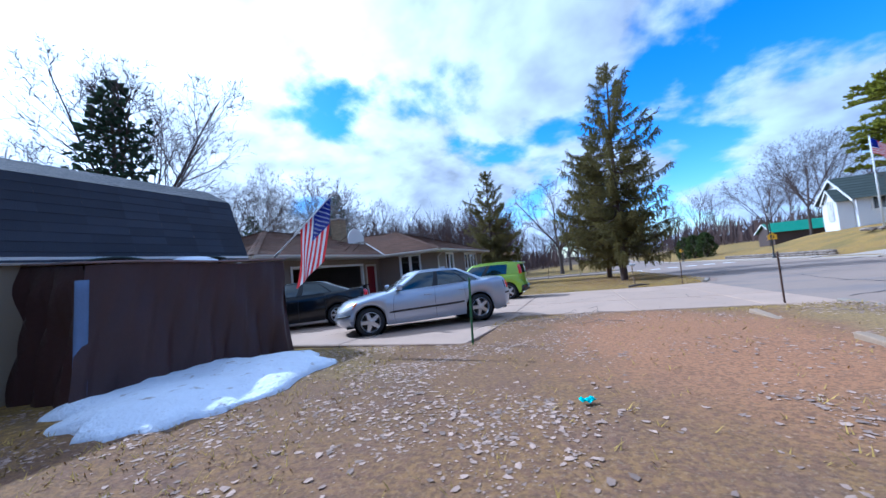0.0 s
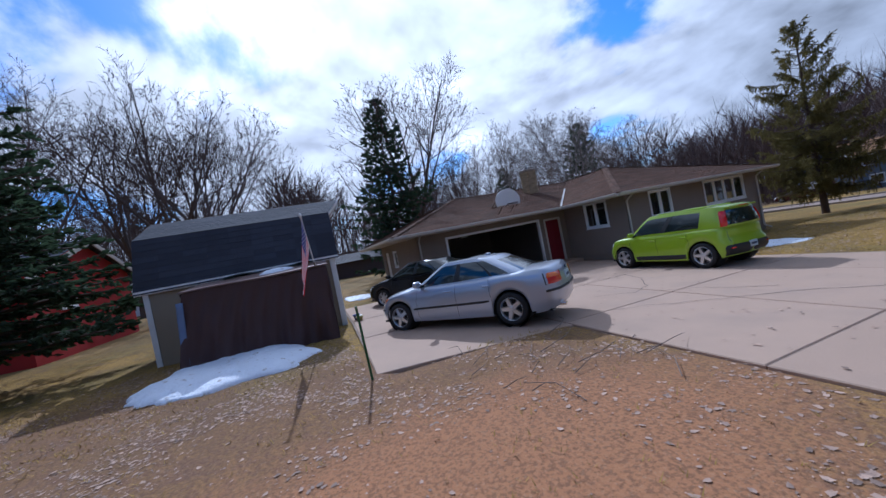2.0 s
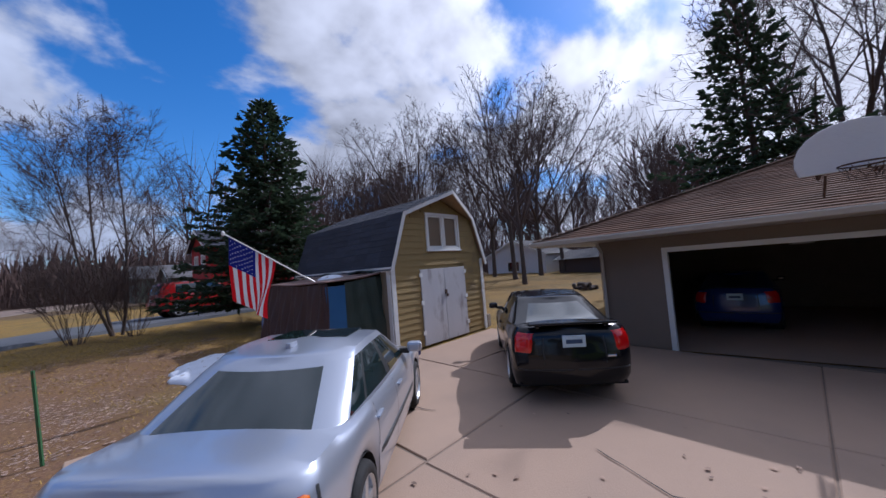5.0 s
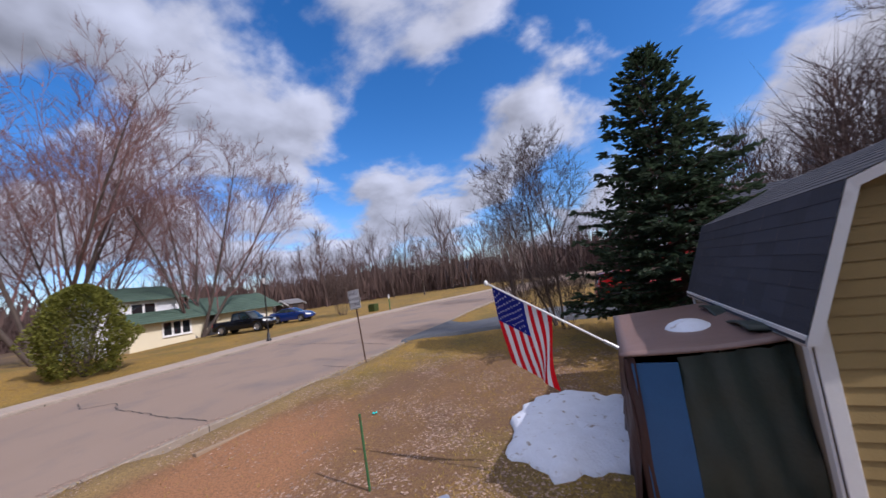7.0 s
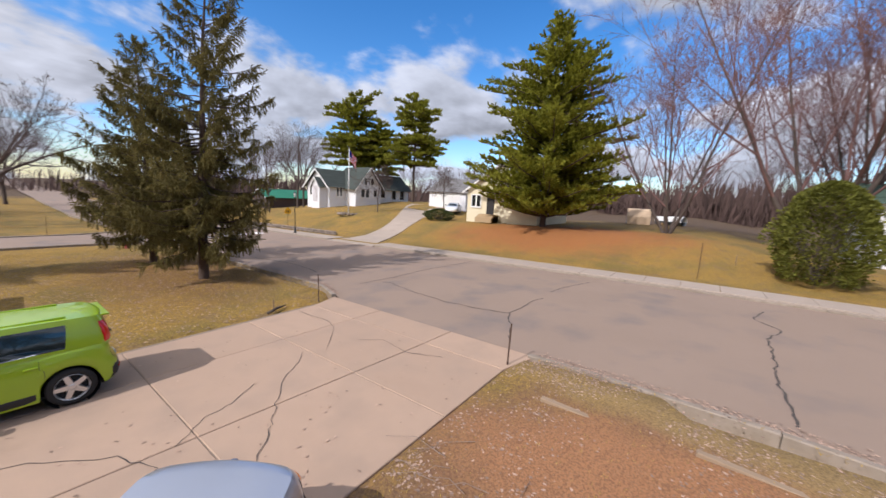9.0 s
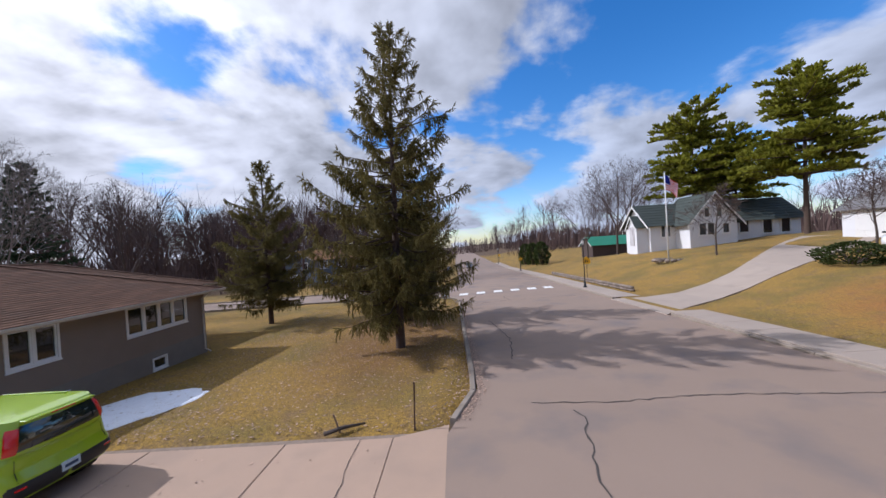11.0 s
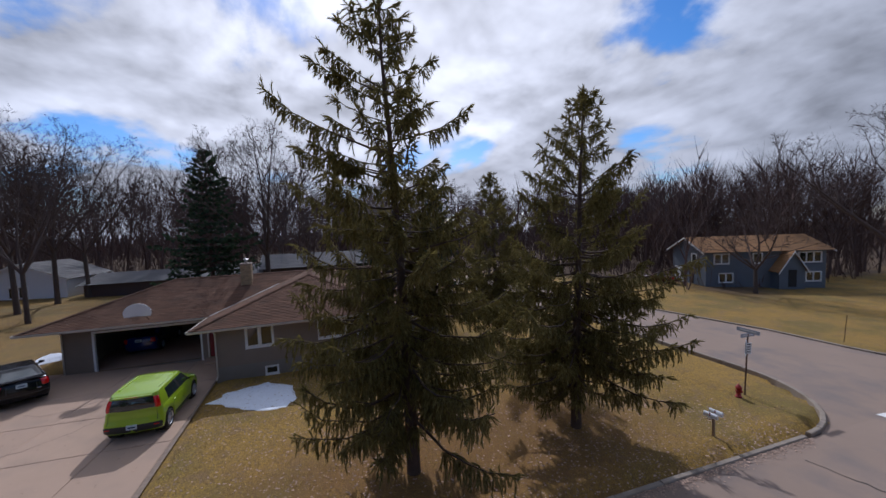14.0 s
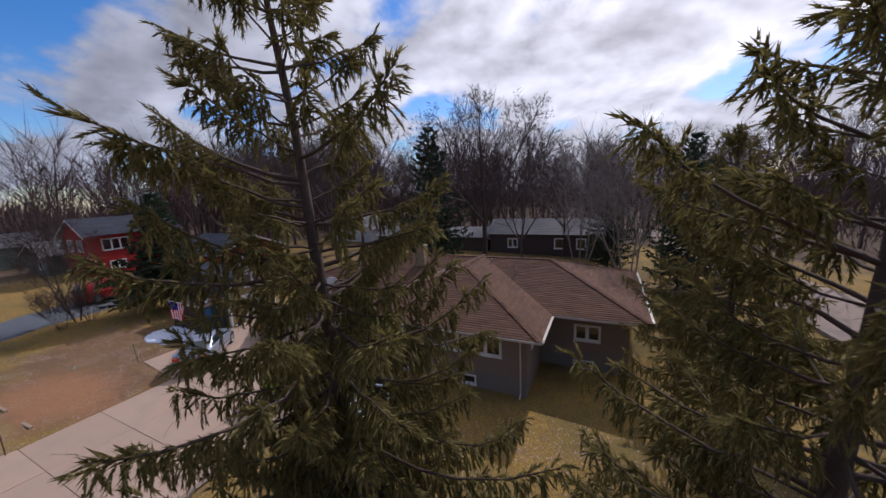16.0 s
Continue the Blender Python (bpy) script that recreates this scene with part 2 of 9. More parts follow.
M_PINE = material("yellow_green_pine", (0.27, 0.27, 0.028), 0.85, vary=0.28, scale=1.0, fine=12, bump=0.0, island=0.4)
M_ARBOR = material("arborvitae_green", (0.16, 0.165, 0.024), 0.85, vary=0.3, scale=2.0, fine=12, bump=0.0, island=0.4)
M_HEDGE = material("dark_hedge_green", (0.055, 0.075, 0.018), 0.85, vary=0.3, scale=2.0, fine=12, bump=0.0, island=0.4)


def let_light_through(m, share):
    """Thin needles pass part of the light."""
    nodes, links = m.node_tree.nodes, m.node_tree.links
    b, out = nodes["Principled BSDF"], nodes["Material Output"]
    t = nodes.new("ShaderNodeBsdfTranslucent")
    links.new(b.inputs["Base Color"].links[0].from_socket, t.inputs[0])
    mix = nodes.new("ShaderNodeMixShader")
    mix.inputs[0].default_value = share
    links.new(b.outputs[0], mix.inputs[1])
    links.new(t.outputs[0], mix.inputs[2])
    links.new(mix.outputs[0], out.inputs[0])


for needles in (M_SPRUCE, M_BLUE_SPRUCE, M_PINE, M_ARBOR, M_HEDGE):
    let_light_through(needles, 0.42)
M_WOODS = material("far_winter_woods", (0.098, 0.061, 0.052), 0.95, vary=0.3, scale=0.06, fine=1.2, bump=0.0, island=0.2)
M_LEAF = material("dead_oak_leaves", (0.35, 0.238, 0.175), 0.85, vary=0.2, scale=2, fine=30, bump=0.0, island=0.45)
M_GRASS = material("dormant_grass", (0.36, 0.235, 0.05), 0.9, vary=0.25, scale=0.5, fine=5, bump=0.0, island=0.35)
M_STICK = material("grey_sticks", (0.196, 0.149, 0.12), 0.95, vary=0.3, scale=8, bump=0.2)
M_BEAM = material("weathered_timber", (0.30, 0.215, 0.14), 0.9, vary=0.2, scale=3, fine=40, bump=0.4)
M_ROCK = material("field_stone", (0.247, 0.199, 0.164), 0.95, vary=0.25, scale=4, fine=30, bump=0.5, island=0.25)
M_FLAG_RED = material("flag_red", (0.62, 0.006, 0.012), 0.8, vary=0.08, scale=6)
M_FLAG_WHITE = material("flag_white", (0.74, 0.73, 0.74), 0.8, vary=0.06, scale=6)
M_FLAG_BLUE = material("flag_blue", (0.010, 0.018, 0.22), 0.8, vary=0.1, scale=6)
for cloth in (M_FLAG_RED, M_FLAG_WHITE, M_FLAG_BLUE):
    let_light_through(cloth, 0.45)
M_SIGN_Y = material("school_sign_yellow", (0.781, 0.404, 0.003), 0.5, vary=0.08, scale=6)
M_SIGN_W = material("sign_white", (0.658, 0.67, 0.682), 0.5, vary=0.08, scale=6)
M_SIGN_K = material("sign_black_ink", (0.02, 0.02, 0.022), 0.6, vary=0.05)
M_SIGN_B = material("street_sign_blue_grey", (0.323, 0.358, 0.429), 0.5, vary=0.08)
M_HYDRANT = material("hydrant_red", (0.26, 0.012, 0.012), 0.6, vary=0.15, scale=10)
M_BOARD = material("backboard_white", (0.663, 0.639, 0.628), 0.5, vary=0.05, scale=2)
M_RED_SIDING = material("barn_red_siding", (0.333, 0.0139, 0.0116), 0.8, vary=0.12, scale=1.5, fine=30)
M_WHITE_SIDING = material("white_house_siding", (0.72, 0.72, 0.73), 0.7, vary=0.05, scale=1, fine=30)
M_CREAM_SIDING = material("cream_house_siding", (0.676, 0.605, 0.428), 0.7, vary=0.05, scale=1, fine=30)
M_BLUE_SIDING = material("slate_blue_siding", (0.118, 0.138, 0.165), 0.75, vary=0.08, scale=1, fine=30)
M_GREEN_SIDING = material("sage_siding", (0.13, 0.153, 0.112), 0.75, vary=0.08, scale=1, fine=30)
M_BROWN_SIDING = material("dark_brown_siding", (0.0727, 0.0491, 0.0432), 0.8, vary=0.1, scale=1, fine=30)
M_MAROON = material("maroon_car_paint", (0.0662, 0.003, 0.00724), 0.3, vary=0.02, scale=1.5, bump=0.0, coat=0.5)
M_DARK_ROOF = material("dark_green_grey_roof", (0.05, 0.062, 0.055), 0.92, vary=0.15, scale=1, fine=25, bump=0.2, island=0.1)
M_GREY_ROOF = material("grey_roof", (0.16, 0.155, 0.155), 0.92, vary=0.15, scale=1, fine=25, bump=0.2, island=0.1)
M_GREEN_ROOF = material("green_roof", (0.06, 0.10, 0.072), 0.9, vary=0.15, scale=1, fine=25, bump=0.2, island=0.1)
M_ORANGE_ROOF = material("tan_roof", (0.321, 0.167, 0.067), 0.92, vary=0.15, scale=1, fine=25, bump=0.2, island=0.1)
M_DARK_PAVE = material("dark_asphalt", (0.0988, 0.105, 0.117), 0.9, vary=0.15, scale=0.8, fine=50, bump=0.3)
M_TEAL = material("teal_plastic", (0.003, 0.549, 0.526), 0.4, vary=0.1)
M_TAN_POT = material("tan_flower_pot", (0.44, 0.369, 0.121), 0.7, vary=0.15, scale=8)
M_BLUE_POT = material("blue_flower_pot", (0.0174, 0.041, 0.242), 0.4, vary=0.15, scale=8)
M_TENT = material("beige_canvas", (0.573, 0.419, 0.278), 0.8, vary=0.08, scale=3)
M_WOOD = material("raw_wood", (0.316, 0.209, 0.115), 0.85, vary=0.2, scale=6, fine=40, bump=0.3)
M_STAR = material("white_star_dots", (0.739, 0.739, 0.762), 0.8, vary=0.03)
M_WIN_CREAM = material("curtain_behind_pane", (0.19, 0.135, 0.085), 0.4, vary=0.15, scale=3, coat=0.1)

# ---- building helpers ----


class Mesh:
    """Collects corners and faces, then becomes one mesh."""

    def __init__(self):
        self.v, self.f = [], []

    def quad(self, *pts):
        n = len(self.v)
        self.v += [tuple(p) for p in pts]
        self.f.append(tuple(range(n, n + len(pts))))
        return self

    def box(self, x0, y0, z0, x1, y1, z1, m=None):
        n = len(self.v)
        pts = [(x0, y0, z0), (x1, y0, z0), (x1, y1, z0), (x0, y1, z0), (x0, y0, z1), (x1, y0, z1), (x1, y1, z1), (x0, y1, z1)]
        if m:
            pts = [tuple(m @ Vector(p)) for p in pts]
        self.v += pts
        self.f += [tuple(n + i for i in q) for q in ((3, 2, 1, 0), (4, 5, 6, 7), (0, 1, 5, 4), (1, 2, 6, 5), (2, 3, 7, 6), (3, 0, 4, 7))]
        return self

    def prism(self, outline, z0, z1, m=None):
        """An upright prism on a plan outline, counter-clockwise."""
        n, k = len(self.v), len(outline)
        pts = [(x, y, z0) for x, y in outline] + [(x, y, z1) for x, y in outline]
        self.v += [tuple(m @ Vector(p)) for p in pts] if m else pts
        self.f += [tuple(n + i for i in reversed(range(k))), tuple(n + k + i for i in range(k))]
        self.f += [(n + i, n + (i + 1) % k, n + k + (i + 1) % k, n + k + i) for i in range(k)]
        return self

    def tube(self, pts, radii, sides=8, cap=True):
        n = len(self.v)
        pts = [Vector(p) for p in pts]
        side = Vector((1, 0.13, 0.07))
        for i, p in enumerate(pts):
            d = (pts[min(i + 1, len(pts) - 1)] - pts[max(i - 1, 0)])
            d = d.normalized() if d.length > 1e-9 else Vector((0, 0, 1))
            a = d.cross(side)
            if a.length < 0.1:
                a = d.cross(Vector((0, 1, 0.2)))
            a.normalize()
            b = d.cross(a)
            r = radii[i] if isinstance(radii, (list, tuple)) else radii
            for k in range(sides):
                q = 2 * math.pi * k / sides
                self.v.append(tuple(p + a * (r * math.cos(q)) + b * (r * math.sin(q))))
        for i in range(len(pts) - 1):
            for k in range(sides):
                o, o2 = n + i * sides, n + (i + 1) * sides
                self.f.append((o + k, o + (k + 1) % sides, o2 + (k + 1) % sides, o2 + k))
        if cap:
            self.f.append(tuple(n + k for k in reversed(range(sides))))
            self.f.append(tuple(n + (len(pts) - 1) * sides + k for k in range(sides)))
        return self

    def lathe(self, profile, m=None, sides=20, arc=2 * math.pi):
        """A profile of (radius, height) turned round z."""
        n, k = len(self.v), len(profile)
        closed = arc > 6.28
        steps = sides if closed else sides + 1
        for i in range(steps):
            q = arc * i / sides
            for r, h in profile:
                p = Vector((r * math.cos(q), r * math.sin(q), h))
                self.v.append(tuple(m @ p) if m else tuple(p))
        for i in range(sides):
            a, b = n + i * k, n + ((i + 1) % steps) * k
            for j in range(k - 1):
                self.f.append((a + j, b + j, b + j + 1, a + j + 1))
        return self

    def grid(self, nu, nv, fn):
        n = len(self.v)
        for i in range(nu + 1):
            for j in range(nv + 1):
                self.v.append(tuple(fn(i / nu, j / nv)))
        for i in range(nu):
            for j in range(nv):
                a = n + i * (nv + 1) + j
                self.f.append((a, a + nv + 1, a + nv + 2, a + 1))
        return self

    def data(self, name, mat, smooth=False):
        me = bpy.data.meshes.new(name)
        me.from_pydata(self.v, [], self.f)
        me.materials.append(mat)
        if smooth:
            me.polygons.foreach_set("use_smooth", [True] * len(me.polygons))
        me.update()
        return me


def thing(name, label, category, at=None, group="", kind=""):
    ob = new(name)
    ob.empty_display_size = 0.2
    if at is not None:
        ob.matrix_world = at
    return tagged(ob, label, category, group, kind)


def part(name, mesh, mat, parent, label="", smooth=False, bevel=0.0, solid=0.0):
    ob = new(name, mesh.data(name, mat, smooth) if isinstance(mesh, Mesh) else mesh)
    if parent is not None:
        ob.parent = parent
    if label:
        ob["label"] = label
    if solid:
        s = ob.modifiers.new("thickness", "SOLIDIFY")
        s.thickness, s.offset = solid, 0
    if bevel:
        b = ob.modifiers.new("edges", "BEVEL")
        b.width, b.segments, b.limit_method = bevel, 2, "ANGLE"
    return ob


def single(name, mesh, mat, label, category="", kind="", smooth=False, bevel=0.0, group=""):
    return tagged(part(name, mesh, mat, None, "", smooth, bevel), label, category, group, kind)


def smooth01(a, b, x):
    t = min(1.0, max(0.0, (x - a) / (b - a)))
    return t * t * (3 - 2 * t)


# ---- lie of the land ----


def along(tab, v):
    """A value read from a table of (place, value), straight between its rows."""
    if v <= tab[0][0]:
        return tab[0][1]
    for (a, p), (b, q) in zip(tab[:-1], tab[1:]):
        if v <= b:
            return p + (q - p) * (v - a) / (b - a)
    return tab[-1][1]


NEAR_KERB = ((-80, -8.0), (-50, 0.5), (-36, 3.4), (-26, 4.3), (-12, 3.9), (-4, 3.95), (2, 4.7), (5, 4.85), (15, 4.9), (17.5, 5.75), (27, 5.7), (36, 5.7), (60, 6.2), (120, 6.4), (700, 12.0))
FAR_KERB = ((-80, 2.5), (-50, 8.0), (-36, 10.5), (-29, 12.6), (-13, 14.2), (-8, 15.1), (-1, 15.8), (5, 16.2), (36, 16.4), (60, 17.0), (120, 17.5), (700, 24.0))


def kerb_near(y):
    return along(NEAR_KERB, y)


def kerb_far(y):
    return along(FAR_KERB, y)


def fall(y):
    """The whole neighbourhood drops gently to the north."""
    return -0.032 * (min(max(y, -15.0), 90.0) - 7.0)


def ground(x, y):
    """Height of the land; across the street the lawns rise in a bank."""
    n, f = kerb_near(y), kerb_far(y)
    bumps = 0.05 * noise.noise((x * 0.25, y * 0.25, 0)) + 0.02 * noise.noise((x * 0.9, y * 0.9, 3))
    z = fall(y)
    if x < n:
        calm = smooth01(0.2, 1.5, n - x) * smooth01(15.2, 17.0, y) + smooth01(7.0, 5.6, y) * smooth01(0.2, 1.5, n - x) + smooth01(-10.5, -13, x)
        return z + 0.10 * smooth01(-2.0, 0.0, x - n + 0.3) * (1 - smooth01(6.0, 7.2, y) * smooth01(16.2, 15.2, y)) + min(calm, 1.0) * bumps
    if x <= f:
        return z + 0.02 + 0.12 * (x - n) / (f - n)
    d = x - f
    hill = 0.15 + 1.5 * smooth01(-7, 6, y) + 0.6 * smooth01(31, 40, y) - 1.3 * smooth01(56, 70, y)
    return z + 0.26 + hill * smooth01(1.9, 13.0, d) + 0.08 * min(max(0, d - 10), 20) * smooth01(24, 34, y) + bumps * smooth01(2, 4, d)

# ---- ground, street and paving ----


def land_material():
    """Dormant lawn, with the worn red soil and the shaded moss where they lie."""
    m = bpy.data.materials.new("dormant_lawn")
    m.use_nodes = True
    nodes, links = m.node_tree.nodes, m.node_tree.links
    b = nodes["Principled BSDF"]
    b.inputs["Roughness"].default_value = 0.95
    b.inputs["Specular IOR Level"].default_value = 0.2
    co = nodes.new("ShaderNodeTexCoord").outputs["Object"]

    def noise_at(s, detail=6.0, rough=0.6):
        n = nodes.new("ShaderNodeTexNoise")
        n.inputs["Scale"].default_value, n.inputs["Detail"].default_value, n.inputs["Roughness"].default_value = s, detail, rough
        links.new(co, n.inputs["Vector"])
        return n.outputs[0]

    def calc(op, a, c):
        n = nodes.new("ShaderNodeMath")
        n.operation = op
        for i, v in enumerate((a, c)):
            if isinstance(v, (int, float)):
                n.inputs[i].default_value = v
            else:
                links.new(v, n.inputs[i])
        return n.outputs[0]

    def ramp(v, lo, hi):
        n = nodes.new("ShaderNodeMapRange")
        n.interpolation_type = "SMOOTHSTEP"
        n.inputs[1].default_value, n.inputs[2].default_value = lo, hi
        links.new(v, n.inputs[0])
        return n.outputs[0]

    def mix(f, a, c):
        n = nodes.new("ShaderNodeMix")
        n.data_type = "RGBA"
        if isinstance(f, float):
            n.inputs[0].default_value = f
        else:
            links.new(f, n.inputs[0])
        for i, v in ((6, a), (7, c)):
            if isinstance(v, tuple):
                n.inputs[i].default_value = (*v, 1)
            else:
                links.new(v, n.inputs[i])
        return n.outputs[2]

    def patch(cx, cy, rx, ry, turn, wobble, soft):
        """1 inside an oval with a ragged edge."""
        mp = nodes.new("ShaderNodeMapping")
        mp.vector_type = "TEXTURE"
        mp.inputs["Location"].default_value = (cx, cy, 0)
        mp.inputs["Rotation"].default_value = (0, 0, radians(turn))
        mp.inputs["Scale"].default_value = (rx, ry, 1000)
        links.new(co, mp.inputs[0])
        ln = nodes.new("ShaderNodeVectorMath")
        ln.operation = "LENGTH"
        links.new(mp.outputs[0], ln.inputs[0])
        v = calc("ADD", ln.outputs["Value"], calc("MULTIPLY", calc("SUBTRACT", noise_at(wobble), 0.5), 0.9))
        return calc("SUBTRACT", 1.0, ramp(v, 1.0 - soft, 1.0 + soft))

    straw, green = (0.395, 0.242, 0.042), (0.215, 0.165, 0.034)
    brown, dirt, red = (0.27, 0.175, 0.075), (0.175, 0.088, 0.063), (0.36, 0.170, 0.080)
    needles = (0.36, 0.13, 0.042)
    c = mix(ramp(noise_at(0.30), 0.42, 0.66), straw, green)
    c = mix(ramp(noise_at(1.7), 0.50, 0.72), c, brown)
    c = mix(calc("MULTIPLY", ramp(noise_at(14.0, 8.0, 0.7), 0.42, 0.60), 0.75), c, (0.140, 0.090, 0.042))
    bare = calc("MAXIMUM", patch(0.6, 3.4, 4.0, 4.2, 0, 0.9, 0.3), patch(-1.5, -0.6, 3.6, 3.2, 0, 0.9, 0.35))
    c = mix(calc("MULTIPLY", bare, 0.68), c, dirt)
    woods = calc("SUBTRACT", 1.0, calc("MAXIMUM", calc("MAXIMUM", patch(-2, 18, 48, 50, 0, 0.08, 0.12), patch(20, 85, 38, 78, 5, 0.08, 0.15)), patch(45, -45, 42, 40, 0, 0.05, 0.2)))
    c = mix(calc("MULTIPLY", woods, 0.95), c, (0.10, 0.068, 0.046))
    c = mix(calc("MULTIPLY", calc("MAXIMUM", patch(-24, -2, 12, 16, 0, 0.2, 0.3), patch(-28, 20, 9, 14, 0, 0.2, 0.3)), 0.35), c, (0.20, 0.135, 0.075))
    c = mix(calc("MULTIPLY", patch(1.5, 3.9, 1.7, 2.9, 8, 1.1, 0.45), 0.9), c, red)
    c = mix(calc("MULTIPLY", patch(3.95, 0.5, 0.85, 6.6, -2, 1.3, 0.35), 0.8), c, (0.30, 0.205, 0.085))
    c = mix(calc("MULTIPLY", patch(26.5, 14.0, 5.5, 9.5, 8, 0.6, 0.45), 0.85), c, needles)
    c = mix(calc("MULTIPLY", patch(2.2, 25.4, 3.3, 7.2, 0, 0.7, 0.5), 0.75), c, (0.215, 0.108, 0.038))
    c = mix(calc("MULTIPLY", ramp(noise_at(26.0, 5.0, 0.7), 0.46, 0.58), 0.5), c, (0.085, 0.052, 0.036))
    c = mix(calc("MULTIPLY", ramp(noise_at(38.0, 4.0, 0.7), 0.54, 0.66), 0.25), c, (0.42, 0.31, 0.20))
    links.new(c, b.inputs["Base Color"])
    bp = nodes.new("ShaderNodeBump")
    bp.inputs["Strength"].default_value, bp.inputs["Distance"].default_value = 0.4, 0.03
    links.new(noise_at(28.0, 5.0), bp.inputs["Height"])
    links.new(bp.outputs[0], b.inputs["Normal"])
    return m


M_LAWN = land_material()


def side_near(x):
    """Southern kerb of the side street, swept round into the main street."""
    if x > 0.9:
        return 36.2 + 4.7 * math.sqrt(max(0.0, 1 - ((x - 0.9) / 4.75) ** 2))
    return 40.9 + 0.15 * min(0.0, x + 8)


def side_far(x):
    if x > 1.0:
        return 55.2 - 4.8 * math.sqrt(max(0.0, 1 - ((x - 1.0) / 5.0) ** 2))
    return 50.4 + 0.22 * min(0.0, x + 3)


def build_land():
    xs = [-400, -250, -150, -100, -70] + [-52 + 2.0 * i for i in range(14)] + [-24 + 1.0 * i for i in range(14)] + [-10 + 0.5 * i for i in range(60)] + [20 + 1.5 * i for i in range(18)] + [52, 70, 100, 150, 250, 400]
    ys = [-300, -200, -120, -80, -60] + [-44 + 2.0 * i for i in range(18)] + [-8 + 0.5 * i for i in range(84)] + [34 + 0.5 * i for i in range(44)] + [56 + 3.0 * i for i in range(12)] + [100, 130, 180, 260, 400, 700]
    m = Mesh()

    def level(x, y):
        n, f = kerb_near(y), kerb_far(y)
        z = ground(x, y)
        if n - 0.3 < x < f + 0.3:
            z -= 0.30
        if -9.9 < x < n and 7.15 < y < 15.3:
            z = fall(y) - 0.12
        if -10.6 < x < -1.5 and 3.7 < y < 7.4:
            z = fall(y) - 0.12
        if -18.4 < x < -9.6 and 7.3 < y < 27.7:
            z = min(z, -0.35)
        if x < n + 0.6 and side_near(x) - 0.2 < y < side_far(x) + 0.2:
            z -= 0.25
        return (x, y, z)

    m.v = [level(x, y) for x in xs for y in ys]
    k = len(ys)
    m.f = [(i * k + j, (i + 1) * k + j, (i + 1) * k + j + 1, i * k + j + 1) for i in range(len(xs) - 1) for j in range(k - 1)]
    single("ground", m, M_LAWN, "dormant straw-coloured lawn with bare reddish soil and dead leaves", "lawn", "structure", True)


build_land()


def build_street():
    road = Mesh()
    ys = [-160, -120, -90, -70, -55] + [-45 + 2.5 * i for i in range(50)] + [85, 110, 150, 200, 280, 400, 600]

    def surf(y, u):
        n, f = kerb_near(y) + 0.0, kerb_far(y)
        x = n + (f - n) * u
        return (x, y, ground(min(max(x, n + 0.001), f - 0.001), y) + 0.05 * math.sin(math.pi * u))

    for a, b in zip(ys[:-1], ys[1:]):
        for i in range(12):
            u0, u1 = i / 12, (i + 1) / 12
            road.quad(surf(a, u0), surf(a, u1), surf(b, u1), surf(b, u0))
    single("road", road, M_ASPHALT, "worn pinkish-grey residential street with tarred cracks", "road", "structure", True)

    side = Mesh()
    xs = [6.9, 6.3, 5.9, 5.6, 5.3, 4.8, 4.2, 3.4, 2.6, 1.8, 0.9, 0.0] + [-3.0 * i for i in range(1, 24)]

    def across(x, t):
        q = min(x, 5.6)
        y = side_near(q) - 0.05 + (side_far(q) - side_near(q) + 0.1) * t
        return (x, y, fall(y) + along(((5.3, 0.035), (6.0, 0.014), (6.9, -0.02)), x))

    for a, b in zip(xs[:-1], xs[1:]):
        for i in range(8):
            side.quad(across(a, i / 8), across(a, (i + 1) / 8), across(b, (i + 1) / 8), across(b, i / 8))
    single("side_road", side, M_ASPHALT, "worn side street joining the main street", "road", "structure", True)


build_street()


def kerb_run(pts, step=2.4):
    """Kerb stones along a line of (x, y, z of the road)."""
    run, stones = [Vector(p) for p in pts], []
    for a, b in zip(run[:-1], run[1:]):
        n = max(1, round((b - a).length / step))
        for i in range(n):
            stones.append((a.lerp(b, i / n), a.lerp(b, (i + 1) / n)))
    return stones


